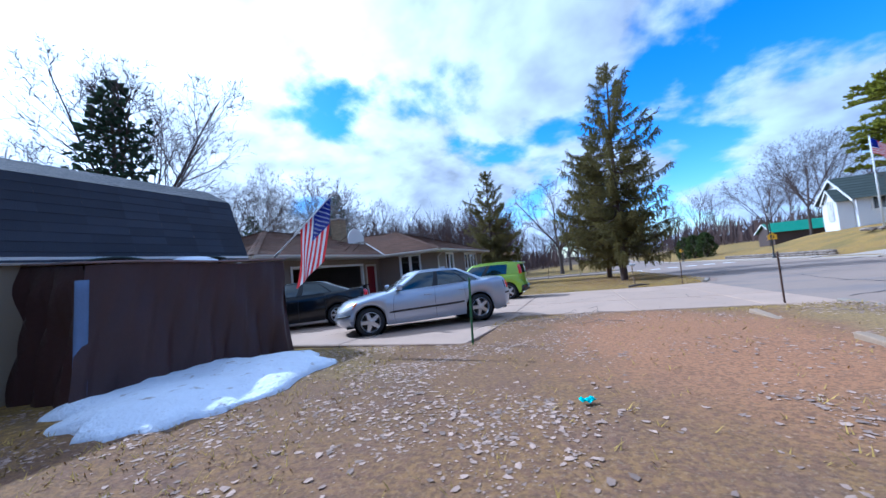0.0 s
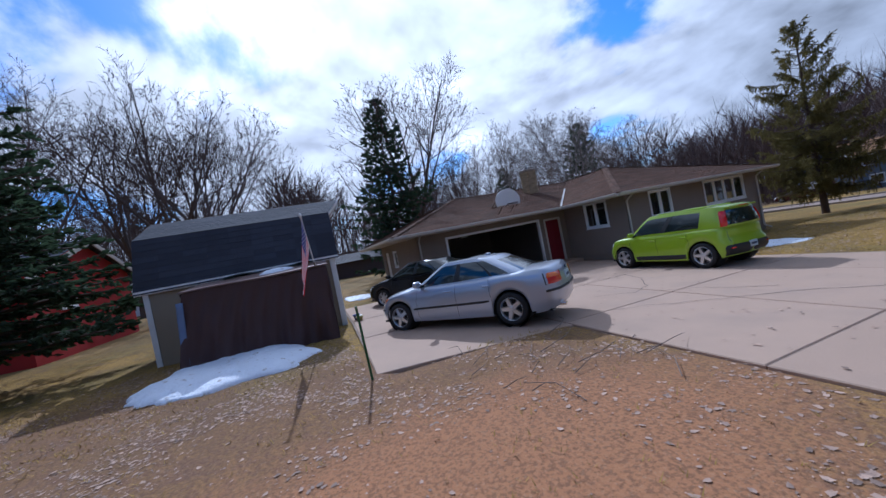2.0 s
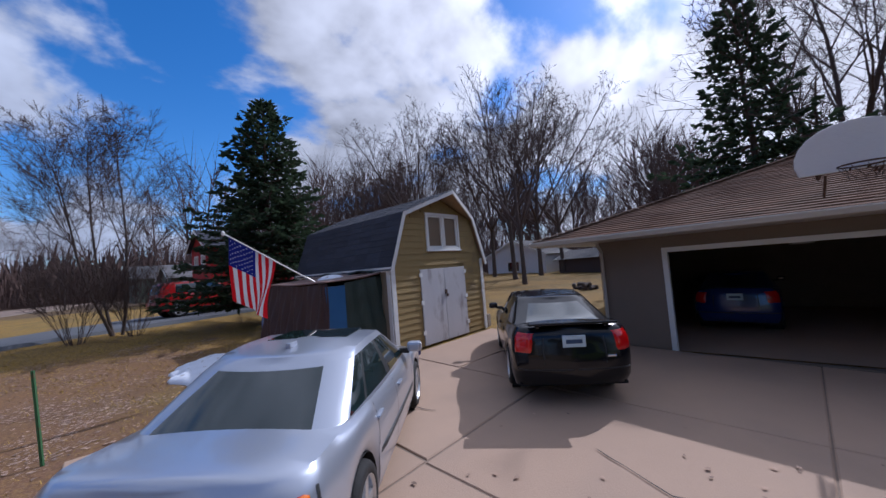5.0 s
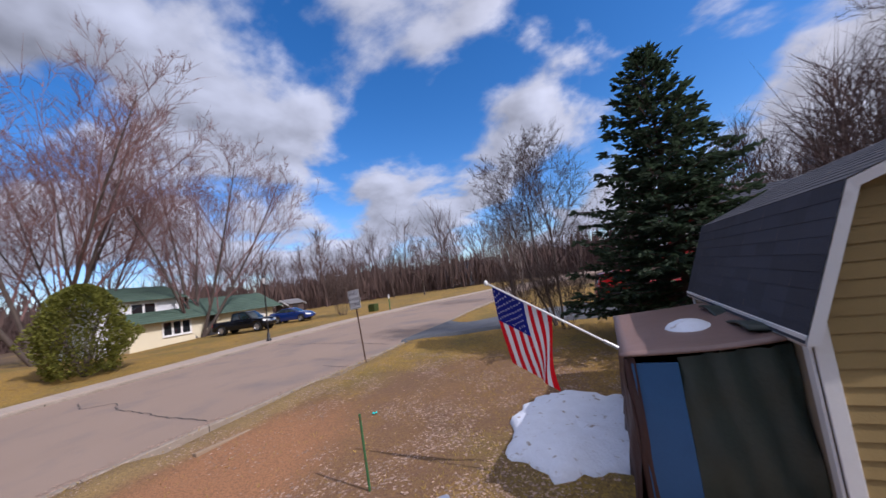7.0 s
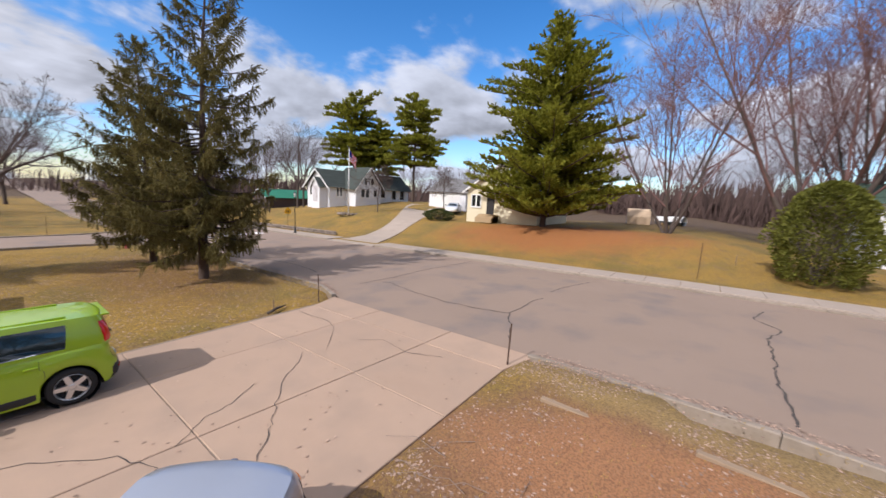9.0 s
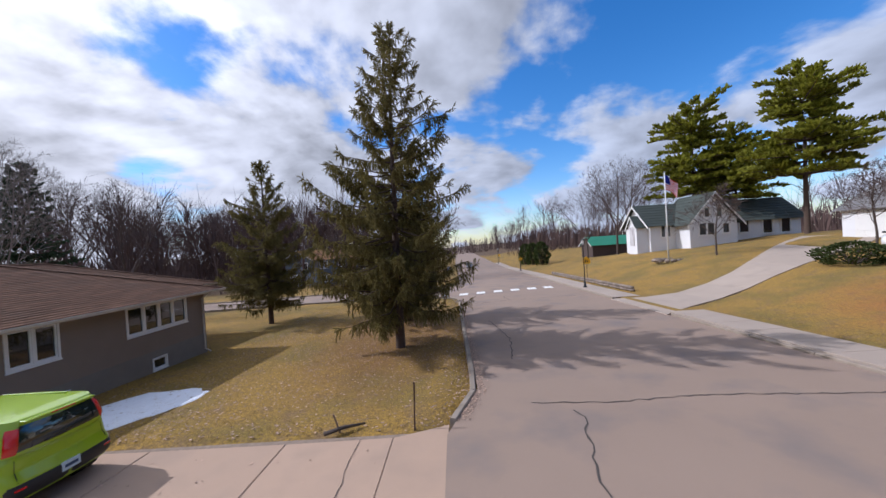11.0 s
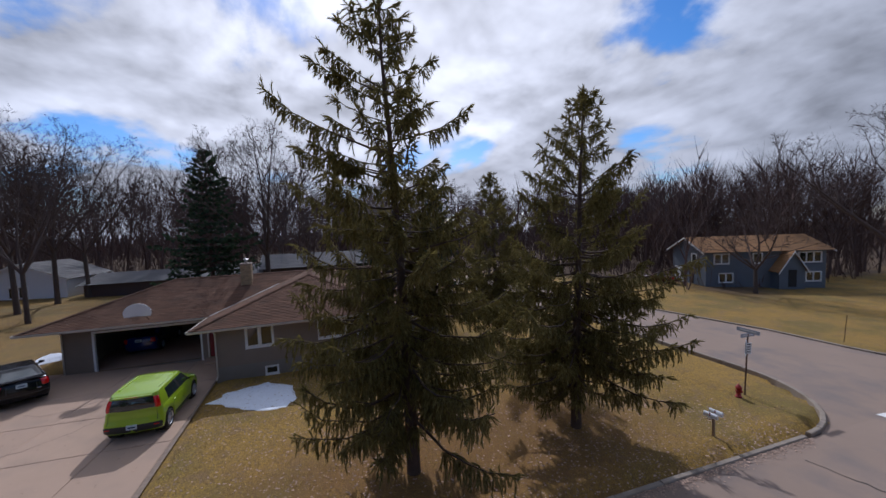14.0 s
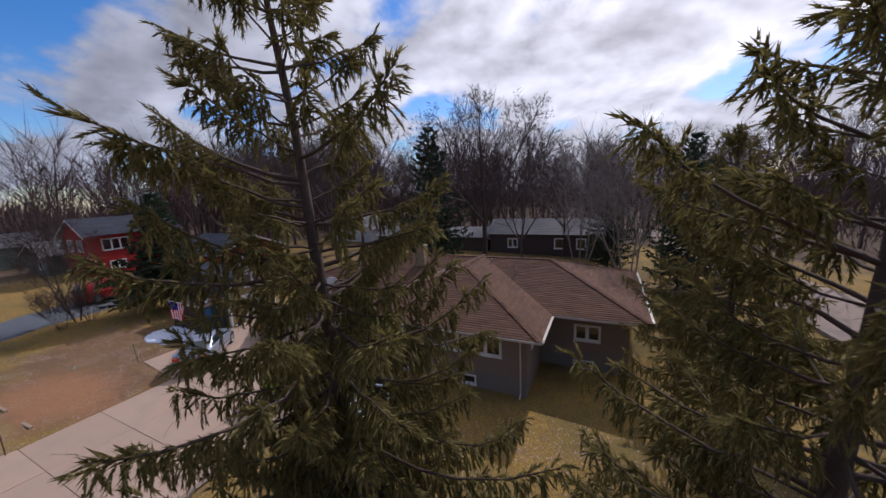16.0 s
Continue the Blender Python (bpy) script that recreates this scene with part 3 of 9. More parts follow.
def build_kerbs():
    def line(fn, y0, y1, step, shift):
        ys = [y0 + (y1 - y0) * i / max(1, round((y1 - y0) / step)) for i in range(round((y1 - y0) / step) + 1)]
        return [(fn(y) + shift, y, ground(fn(y) + (0.02 if shift < 0 else -0.02), y)) for y in ys]

    corner_n = [(0.9 + 4.72 * math.cos(radians(q)), 36.2 + 4.62 * math.sin(radians(q)), fall(36.2 + 4.62 * math.sin(radians(q))) + 0.03) for q in range(0, 91, 10)]
    west = [(-3.0 * i, side_near(-3.0 * i) - 0.08, fall(side_near(-3.0 * i)) + 0.03) for i in range(12)]
    corner_s = [(-30 + 3.0 * i, side_far(-30 + 3.0 * i) + 0.08, fall(side_far(-30 + 3.0 * i)) + 0.03) for i in range(10)]
    corner_s += [(1.0 + 5.0 * math.sin(radians(q)), 55.28 - 4.8 * math.cos(radians(q)), fall(55.2 - 4.8 * math.cos(radians(q))) + 0.02) for q in range(0, 91, 12)]
    runs = [
        ("kerb_near_west", line(kerb_near, -60, 7.0, 2.4, -0.08)),
        ("kerb_near_lawn", line(kerb_near, 15.6, 36.0, 1.7, -0.08)),
        ("kerb_near_corner", corner_n + west),
        ("kerb_near_north", corner_s + line(kerb_near, 56, 150, 6, -0.08)),
        ("kerb_far", line(kerb_far, -60, 25.6, 2.4, 0.08)),
        ("kerb_far_north", line(kerb_far, 32.2, 150, 3.0, 0.08)),
    ]
    for name, pts in runs:
        root = thing(name, "weathered concrete kerb with dirt and leaves along it", "kerb", kind="structure")
        for a, b in kerb_run(pts):
            d = (b - a)
            d.z = 0
            side = Vector((-d.y, d.x, 0)).normalized() * 0.085
            e = d.normalized() * 0.012
            m, j = Mesh(), random.uniform(-0.012, 0.012)
            lo, hi = -0.3, {"kerb_near_west": 0.06, "kerb_near_lawn": 0.06, "kerb_far": 0.10}.get(name, 0.12) + j * 0.6
            p = [a + e - side, b - e - side, b - e + side, a + e + side]
            m.v = [(*q.to_2d(), q.z + lo) for q in p] + [(*q.to_2d(), q.z + hi - 0.025) for q in p]
            m.v += [(*(q.to_2d() + (-side if i in (2, 3) else side).to_2d() * 0.28), q.z + hi) for i, q in enumerate(p)]
            m.f = [(3, 2, 1, 0), (0, 1, 5, 4), (1, 2, 6, 5), (2, 3, 7, 6), (3, 0, 4, 7), (4, 5, 9, 8), (5, 6, 10, 9), (6, 7, 11, 10), (7, 4, 8, 11), (8, 9, 10, 11)]
            part("kerb_stone", m, M_KERB, root)


build_kerbs()


def slab(corners, z, thick=0.14, inset=0.012):
    """One concrete slab with softened edges."""
    c = sum((Vector((*p, 0)) for p in corners), Vector()) / len(corners)
    zs = z if callable(z) else (lambda x, y: z)

    def ring(d, h):
        out = []
        for p in corners:
            v = Vector((*p, 0))
            v += (c - v).normalized() * d
            out.append((v.x, v.y, zs(v.x, v.y) + h))
        return out

    m, k = Mesh(), len(corners)
    m.v = ring(inset, -thick) + ring(inset, -0.012) + ring(inset + 0.02, 0.0)
    for r in (0, 1):
        m.f += [(r * k + i, r * k + (i + 1) % k, (r + 1) * k + (i + 1) % k, (r + 1) * k + i) for i in range(k)]
    m.f.append(tuple(range(2 * k, 3 * k)))
    return m


def build_driveway():
    root = thing("driveway", "pinkish concrete driveway of cracked slabs with dark joints", "driveway", kind="structure")
    bed = Mesh()
    bed.quad(*[(x, y, fall(y) - 0.014) for x, y in ((-10.3, 7.2), (4.8, 7.2), (4.8, 15.2), (-10.3, 14.9))])
    bed.quad(*[(x, y, fall(y) - 0.018) for x, y in ((-10.6, 3.8), (-7.0, 3.8), (-7.0, 7.3), (-10.6, 7.3))])
    bed.quad(*[(x, y, fall(y) - 0.016) for x, y in ((-7.1, 3.8), (-1.85, 3.68), (-1.45, 7.3), (-7.1, 7.3))])
    part("bedding", bed, M_JOINT, root, "dark dirt in the joints")
    xs = [-10.35, -7.1, -4.4, -1.67, 1.35, 3.72]

    def joint(x, k):
        return (7.18, 9.86 - 0.07 * (x - 0.5), 12.85 - 0.03 * (x - 1.0), 14.92 + 0.03 * max(0.0, x))[k]

    for i in range(5):
        for j in range(3):
            c = [(xs[i], joint(xs[i], j)), (xs[i + 1], joint(xs[i + 1], j)), (xs[i + 1], joint(xs[i + 1], j + 1)), (xs[i], joint(xs[i], j + 1))]
            lift = 0.004 * ((i * 3 + j * 5) % 3)
            part("slab", slab(c, lambda x, y: fall(y) + lift), M_CONCRETE, root)
    for j in range(3):
        ya, yb = joint(3.72, j), joint(3.72, j + 1)
        c = [(3.72, ya), (4.9, ya - (0.35 if j == 0 else 0.06)), (4.95, yb + (0.45 if j == 2 else -0.06)), (3.72, yb)]
        part("slab", slab(c, lambda x, y: fall(y) + 0.006 + 0.012 * smooth01(3.8, 4.7, x)), M_CONCRETE, root)
    pad = [[(-7.1, 3.85), (-4.55, 3.78), (-4.45, 7.17), (-7.1, 7.17)], [(-4.53, 3.78), (-1.8, 3.66), (-1.45, 7.17), (-4.43, 7.17)]]
    pad += [[(-10.55, 3.85), (-7.12, 3.85), (-7.12, 5.4), (-10.55, 5.6)], [(-10.55, 5.62), (-7.12, 5.42), (-7.12, 7.17), (-10.55, 7.17)]]
    for c in pad:
        part("slab", slab(c, lambda x, y: fall(y) + 0.002), M_CONCRETE, root)
    cracks = [
        [(1.25, 11.7), (0.85, 11.2), (0.2, 10.75), (-0.41, 9.92), (-0.75, 9.4), (-1.25, 8.85), (-1.7, 8.0)],
        [(3.0, 15.0), (3.0, 14.0), (3.05, 13.2), (2.8, 12.5), (1.4, 11.0)],
        [(-4.4, 11.7), (-3.4, 11.2), (-2.6, 10.4), (-2.3, 9.7), (-3.0, 8.8)],
        [(-1.98, 10.0), (-1.4, 10.5), (-0.9, 10.6), (-0.2, 11.1)],
        [(3.3, 8.7), (2.9, 9.6), (3.1, 10.7), (2.5, 11.3)],
        [(-6.4, 10.9), (-5.6, 10.2), (-5.3, 9.3), (-5.8, 8.3)],
        [(-5.8, 4.9), (-5.2, 5.7), (-5.4, 6.6)],
    ]
    m = Mesh()
    for run in cracks:
        fine = []
        for a, b in zip(run[:-1], run[1:]):
            for k in range(5):
                t = k / 5
                fine.append((a[0] + (b[0] - a[0]) * t + random.uniform(-0.03, 0.03), a[1] + (b[1] - a[1]) * t + random.uniform(-0.03, 0.03)))
        ribbon(m, fine, lambda x, y: fall(y) + 0.0145, 0.004, 0.010)
    part("crack", m, M_CRACK, root, "dark hairline cracks")


def ribbon(m, pts, zfn, w0, w1):
    left, right = [], []
    for i, p in enumerate(pts):
        a, b = Vector(pts[max(i - 1, 0)]), Vector(pts[min(i + 1, len(pts) - 1)])
        d = (b - a).normalized()
        w = random.uniform(w0, w1)
        q = Vector(p)
        l, r = q + Vector((-d.y, d.x)) * w, q - Vector((-d.y, d.x)) * w
        left.append((l.x, l.y, zfn(l.x, l.y)))
        right.append((r.x, r.y, zfn(r.x, r.y)))
    for i in range(len(pts) - 1):
        m.quad(left[i], right[i], right[i + 1], left[i + 1])


build_driveway()


def road_top(x, y):
    n, f = kerb_near(y), kerb_far(y)
    u = (x - n) / (f - n)
    return ground(min(max(x, n + 0.001), f - 0.001), y) + 0.05 * math.sin(math.pi * min(max(u, 0), 1)) + 0.008


def build_road_marks():
    runs = [
        [(14.9, 7.9), (12.4, 8.7), (11.2, 8.75)],
        [(10.2, 8.7), (9.6, 8.85), (8.4, 8.8), (7.6, 8.95), (6.4, 8.3), (5.1, 7.7)],
        [(7.6, 8.95), (7.3, 10.0), (7.26, 11.4), (7.5, 13.4), (8.0, 15.3), (7.9, 16.0)],
        [(7.0, 16.3), (9.0, 16.0), (11.2, 16.1), (14.0, 15.8), (16.0, 15.7)],
        [(14.2, 1.5), (12.6, 1.9), (11.6, 1.3), (10.4, 1.74), (8.6, 1.85), (6.7, 1.95), (4.9, 1.88)],
        [(4.2, -2.75), (5.8, -2.95)],
        [(14.0, -7.7), (11.0, -7.2), (7.8, -6.9), (4.3, -6.2)],
        [(6.4, 34.4), (9.0, 34.8), (12.0, 35.0), (15.8, 35.2)],
        [(9.6, 35.4), (9.4, 36.9), (9.7, 38.4)],
        [(4.2, 40.4), (3.4, 43.0), (3.9, 46.0)],
        [(7.2, 20.0), (7.6, 23.0), (7.1, 27.5)],
    ]
    for run in runs:
        m, fine = Mesh(), []
        for a, b in zip(run[:-1], run[1:]):
            n = max(2, int(math.hypot(b[0] - a[0], b[1] - a[1]) / 0.2))
            for k in range(n):
                t = k / n
                fine.append((a[0] + (b[0] - a[0]) * t + random.uniform(-0.05, 0.05), a[1] + (b[1] - a[1]) * t + random.uniform(-0.05, 0.05)))
        ribbon(m, fine, road_top, 0.010, 0.030)
        single("road_crack", m, M_CRACK, "dark tar-filled crack winding across the street", "crack", "structure")
    for i in range(6):
        x0 = 5.65 + 1.70 * i
        y0 = 40.55 + 0.20 * i
        m = Mesh()
        c = [(x0, y0), (x0 + 0.85, y0 + 0.1), (x0 + 1.0, y0 + 1.6), (x0 + 0.15, y0 + 1.5)]
        top = [(x, y, road_top(x, y) + 0.006) for x, y in c]
        low = [(x, y, z - 0.03) for x, y, z in top]
        m.v, m.f = top + low, [(0, 1, 2, 3), (4, 5, 1, 0), (5, 6, 2, 1), (6, 7, 3, 2), (7, 4, 0, 3)]
        single("crosswalk_stripe", m, M_PAINT_LINE, "worn white painted crosswalk bar on the street", "road marking", group="crosswalk bars")


build_road_marks()


def build_sidewalk():
    root = thing("sidewalk", "brownish concrete sidewalk of square slabs beside the street", "sidewalk", kind="structure")
    y, i = -44.0, 0
    while y < 110:
        s = 1.55 if -20 < y < 60 else 5.0
        if not 25.8 < y + s / 2 < 32.0:
            a0, a1 = kerb_far(y) + 0.17, kerb_far(y + s) + 0.17
            part("slab", slab([(a0, y), (a0 + 1.75, y), (a1 + 1.75, y + s), (a1, y + s)], lambda x, q: max(ground(x, q), fall(q) + 0.24) + 0.035, 0.2), M_WALK, root)
        y += s
    drive = thing("neighbour_driveway", "pale concrete driveway climbing to the white house", "driveway", kind="structure")
    cs = [(16.2, 28.9, 3.2), (18.2, 29.1, 2.2), (20.4, 29.6, 1.8), (22.8, 30.3, 1.7), (25.2, 31.2, 1.7), (27.6, 32.3, 1.9), (30.2, 33.8, 2.2), (33.2, 35.6, 2.6), (36.6, 37.6, 3.2), (41.0, 40.2, 3.6)]
    for (xa, ya, wa), (xb, yb, wb) in zip(cs[:-1], cs[1:]):
        part("slab", slab([(xa, ya - wa), (xb, yb - wb), (xb, yb + wb), (xa, ya + wa)], lambda x, q: ground(x, q) + 0.05, 0.25), M_WALK, drive)
    dark = Mesh()
    coarse = [(3.95, -9.4, 3.0), (2.4, -9.7, 2.2), (0.6, -10.3, 2.2), (-1.6, -11.2, 2.4), (-4.6, -12.2, 2.8), (-8.0, -12.8, 3.0), (-11.5, -13.4, 3.0)]
    pts = [tuple(p + (q - p) * k / 6 for p, q in zip(a, b)) for a, b in zip(coarse[:-1], coarse[1:]) for k in range(6)] + coarse[-1:]
    for (xa, ya, wa), (xb, yb, wb) in zip(pts[:-1], pts[1:]):
        za, zb = ground(xa, ya) + 0.06, ground(xb, yb) + 0.06
        dark.quad((xb, yb - wb, zb), (xa, ya - wa, za), (xa, ya + wa, za), (xb, yb + wb, zb))
        dark.quad((xb, yb + wb, zb), (xa, ya + wa, za), (xa, ya + wa + 0.25, za - 0.25), (xb, yb + wb + 0.25, zb - 0.25))
        dark.quad((xa, ya - wa, za), (xb, yb - wb, zb), (xb, yb - wb - 0.25, zb - 0.25), (xa, ya - wa - 0.25, za - 0.25))
    single("side_driveway", dark, M_DARK_PAVE, "dark asphalt driveway of the neighbouring house", "driveway", "structure")


build_sidewalk()

# ---- the house ----
EAVE, PITCH = 2.52, 0.345
WX, WY0, WY1 = -6.8, 15.03, 23.8          # wing: street wall and its ends
HX, HB, HY0, HY1 = -10.4, -18.6, 7.25, 27.9  # main body


def wall_with_holes(axis, at, a0, a1, z0, z1, holes, thick, inward):
    """A wall in the plane axis = at, with openings (a0, a1, z0, z1) that go right through; inward: sign of its inner side."""
    m = Mesh()
    cuts_a = sorted({a0, a1, *(h[0] for h in holes), *(h[1] for h in holes)})
    cuts_z = sorted({z0, z1, *(h[2] for h in holes), *(h[3] for h in holes)})
    lo, hi = sorted((at, at + inward * thick))
    for p, q in zip(cuts_a[:-1], cuts_a[1:]):
        for r, s in zip(cuts_z[:-1], cuts_z[1:]):
            mid = ((p + q) / 2, (r + s) / 2)
            if any(h[0] < mid[0] < h[1] and h[2] < mid[1] < h[3] for h in holes):
                continue
            if axis == "x":
                m.box(lo, p, r, hi, q, s)
            else:
                m.box(p, lo, r, q, hi, s)
    return m


def window(name, axis, at, a0, a1, z0, z1, panes, out, label, parent=None, frame_w=0.07, pane_mat=None, frame_mat=None, kind="structure"):
    """A window in a wall: outer trim, mullions, panes and a sill. out: sign of the outer side."""
    if parent:
        root = new(name)
        root["label"] = label
        root.parent = parent
    else:
        root = thing(name, label, "window", kind=kind)
    fm = frame_mat or M_WHITE

    def bar(p, q, r, s, d0, d1, m):
        lo, hi = sorted((at + out * d0, at + out * d1))
        m.box(lo, p, r, hi, q, s) if axis == "x" else m.box(p, lo, r, q, hi, s)

    f = Mesh()
    bar(a0 - frame_w, a0, z0 - frame_w, z1 + frame_w, -0.05, 0.035, f)
    bar(a1, a1 + frame_w, z0 - frame_w, z1 + frame_w, -0.05, 0.035, f)
    bar(a0, a1, z1, z1 + frame_w, -0.05, 0.035, f)
    bar(a0, a1, z0 - frame_w, z0, -0.05, 0.035, f)
    part("window_frame", f, fm, root, bevel=0.006)
    s = Mesh()
    bar(a0 - frame_w - 0.02, a1 + frame_w + 0.02, z0 - frame_w - 0.035, z0 - frame_w, -0.03, 0.06, s)
    part("window_sill", s, fm, root, bevel=0.006)
    w = (a1 - a0) / panes
    for i in range(panes):
        if i:
            b = Mesh()
            bar(a0 + i * w - 0.035, a0 + i * w + 0.035, z0, z1, -0.05, 0.022, b)
            part("mullion", b, fm, root, bevel=0.005)
        p = Mesh()
        bar(a0 + i * w + 0.03, a0 + (i + 1) * w - 0.03, z0 + 0.02, z1 - 0.02, -0.045, -0.03, p)
        part("pane", p, pane_mat or M_PANE, root)
        sash = Mesh()
        e0, e1 = a0 + i * w + (0.0 if i == 0 else 0.035), a0 + (i + 1) * w - (0.0 if i == panes - 1 else 0.035)
        bar(e0, e0 + 0.045, z0, z1, -0.028, 0.008, sash)
        bar(e1 - 0.045, e1, z0, z1, -0.028, 0.008, sash)
        bar(e0 + 0.045, e1 - 0.045, z1 - 0.045, z1, -0.028, 0.008, sash)
        bar(e0 + 0.045, e1 - 0.045, z0, z0 + 0.045, -0.028, 0.008, sash)
        part("sash", sash, fm, root)
    return root


def lap_boards(axis, at, a0, a1, z0, z1, holes, out, step, mat, parent, name="board", limits=None):
    """Overlapping siding boards proud of a wall, cut round openings."""
    z = z0
    while z < z1 - 0.02:
        top = min(z + step, z1)
        spans = [(a0, a1)] if limits is None else [limits(z, top)]
        for h in holes:
            if h[2] - 0.02 < (z + top) / 2 < h[3] + 0.02:
                spans = [s for a, b in spans for s in ((a, min(b, h[0])), (max(a, h[1]), b)) if s[1] - s[0] > 0.05]
        for a, b in spans:
            m = Mesh()
            o0, o1 = at + out * 0.004, at + out * 0.027
            if axis == "x":
                pts = [(o0, a, z), (o1, a, z), (o1 - out * 0.018, a, top), (o0, a, top), (o0, b, z), (o1, b, z), (o1 - out * 0.018, b, top), (o0, b, top)]
            else:
                pts = [(a, o0, z), (a, o1, z), (a, o1 - out * 0.018, top), (a, o0, top), (b, o0, z), (b, o1, z), (b, o1 - out * 0.018, top), (b, o0, top)]
            m.v, m.f = pts, [(0, 1, 2, 3), (7, 6, 5, 4), (0, 4, 5, 1), (1, 5, 6, 2), (2, 6, 7, 3)]
            part(name, m, mat, parent)
        z = top


HOUSE = thing("house", "low taupe ranch house with brown hip roof and open garage", "house", pose(0, 0, -0.1))


def build_house():
    garage = (8.60, 13.38, -0.02, 2.10)
    door = (13.78, 14.60, 0.02, 2.06)
    side_win = (-15.3, -14.6, 1.25, 2.0)
    w1 = (-8.98, -7.80, 1.36, 2.40)
    wa, wb = (16.42, 17.60, 1.36, 2.36), (19.87, 22.63, 1.36, 2.36)
    b1, b2 = (17.22, 17.78, -0.16, 0.22), (20.80, 21.42, -0.22, 0.18)
    wn_, bn = (25.5, 26.6, 1.08, 1.80), (25.45, 26.35, -0.42, -0.06)
    ws = (-8.35, -7.75, 1.55, 2.25)
    part("wall", wall_with_holes("x", HX, HY0, WY0 - 0.002, -1.3, 2.45, [garage, door], 0.16, -1), M_SIDING, HOUSE)
    part("wall", wall_with_holes("x", HX, WY1 + 0.002, HY1, -1.3, 2.45, [wn_, bn], 0.16, -1), M_SIDING, HOUSE)
    part("wall", wall_with_holes("y", HY0, HB, HX - 0.162, -1.3, 2.45, [side_win, (-17.6, -16.7, 0.02, 2.05)], 0.16, 1), M_SIDING, HOUSE)
    part("wall", wall_with_holes("y", HY1, HB, HX - 0.162, -1.3, 2.45, [], 0.16, -1), M_SIDING, HOUSE)
    part("wall", wall_with_holes("x", HB, HY0 + 0.162, HY1 - 0.162, -1.3, 2.45, [], 0.16, 1), M_SIDING, HOUSE)
    part("wall", wall_with_holes("x", WX, WY0, WY1, -1.3, 2.45, [wa, wb, b1, b2], 0.16, -1), M_SIDING, HOUSE)
    part("wall", wall_with_holes("y", WY0, HX - 0.16, WX - 0.162, -1.3, 2.45, [w1], 0.16, 1), M_SIDING, HOUSE)
    part("wall", wall_with_holes("y", WY1, HX - 0.16, WX - 0.162, -1.3, 2.45, [ws], 0.16, -1), M_SIDING, HOUSE)
    for axis, at, a0, a1, holes, out in (("x", HX, HY0, WY0, [garage, door], 1), ("x", WX, WY0, WY1, [wa, wb, b1, b2], 1), ("x", HX, WY1, HY1, [wn_, bn], 1),
                                         ("y", WY0, HX, WX, [w1], -1), ("y", HY0, HB, HX, [side_win, (-17.6, -16.7, 0.02, 2.05)], -1), ("y", WY1, HX, WX, [ws], 1)):
        grown = [(h[0] - 0.075, h[1] + 0.075, h[2] - 0.11, h[3] + 0.075) for h in holes]
        lap_boards(axis, at, a0, a1, 0.5 if at == WX or a0 == WY1 else 0.08, 2.42, grown, out, 0.245, M_SIDING, HOUSE)
    for lo, hi, y0, y1 in ((WX + 0.002, WX + 0.03, WY0, WY1), (HX + 0.002, HX + 0.03, WY1 + 0.03, HY1)):
        cuts = [h for h in (b1, b2, bn) if y0 < h[0] and h[1] < y1]
        edges = [y0] + [v for h in cuts for v in h[:2]] + [y1]
        for p, q in zip(edges[::2], edges[1::2]):
            part("foundation", Mesh().box(lo, p, -1.3, hi, q, 0.5), M_FOUND, HOUSE, "painted concrete foundation band")
        for h in cuts:
            part("foundation", Mesh().box(lo, h[0], -1.3, hi, h[1], h[2]), M_FOUND, HOUSE, "painted concrete foundation band")
            part("foundation", Mesh().box(lo, h[0], h[3], hi, h[1], 0.5), M_FOUND, HOUSE, "painted concrete foundation band")
    window("window", "y", WY0, *w1, 2, -1, "white two-pane window", HOUSE, kind="")
    window("window", "x", WX, *wa, 2, 1, "white two-pane window", HOUSE, kind="")
    window("window", "x", WX, *wb, 4, 1, "wide white four-pane window", HOUSE, kind="")
    window("window", "x", HX, *wn_, 2, 1, "white two-pane window", HOUSE, kind="")
    window("window", "y", WY1, *ws, 1, 1, "small white window", HOUSE, kind="")
    window("window", "y", HY0, *side_win, 1, -1, "small white garage window", HOUSE, kind="")
    for at, h in ((WX, b1), (WX, b2), (HX, bn)):
        window("basement_window", "x", at + 0.03, *h, 1, 1, "small dark basement window", HOUSE, frame_w=0.045, kind="")
    # garage opening
    t = Mesh()
    t.box(HX - 0.1, 8.51, 0, HX + 0.045, 8.61, 2.19).box(HX - 0.1, 13.37, -0.2, HX + 0.045, 13.46, 2.19).box(HX - 0.1, 8.61, 2.09, HX + 0.045, 13.37, 2.19)
    part("garage_trim", t, M_WHITE, HOUSE, "cream garage door casing", bevel=0.006)
    g = Mesh()
    g.quad((HX - 0.17, 7.5, 0.0), (HX - 0.17, 14.6, 0.0), (-17.6, 14.6, 0.0), (-17.6, 7.5, 0.0))
    part("garage_floor", g, M_CONCRETE, HOUSE)
    for q in ([(-17.6, 7.5, 0), (-17.6, 14.6, 0), (-17.6, 14.6, 2.44), (-17.6, 7.5, 2.44)], [(HX - 0.17, 7.45, 0), (-17.6, 7.45, 0), (-17.6, 7.45, 2.44), (HX - 0.17, 7.45, 2.44)],
              [(HX - 0.17, 14.6, 0), (-17.6, 14.6, 0), (-17.6, 14.6, 2.44), (HX - 0.17, 14.6, 2.44)]):
        part("garage_wall", Mesh().quad(*q), M_GARAGE_IN, HOUSE, solid=0.06)
    part("garage_ceiling", Mesh().box(-17.6, 7.4, 2.42, HX - 0.17, 14.65, 2.44), M_GARAGE_IN, HOUSE)
    up = Mesh()
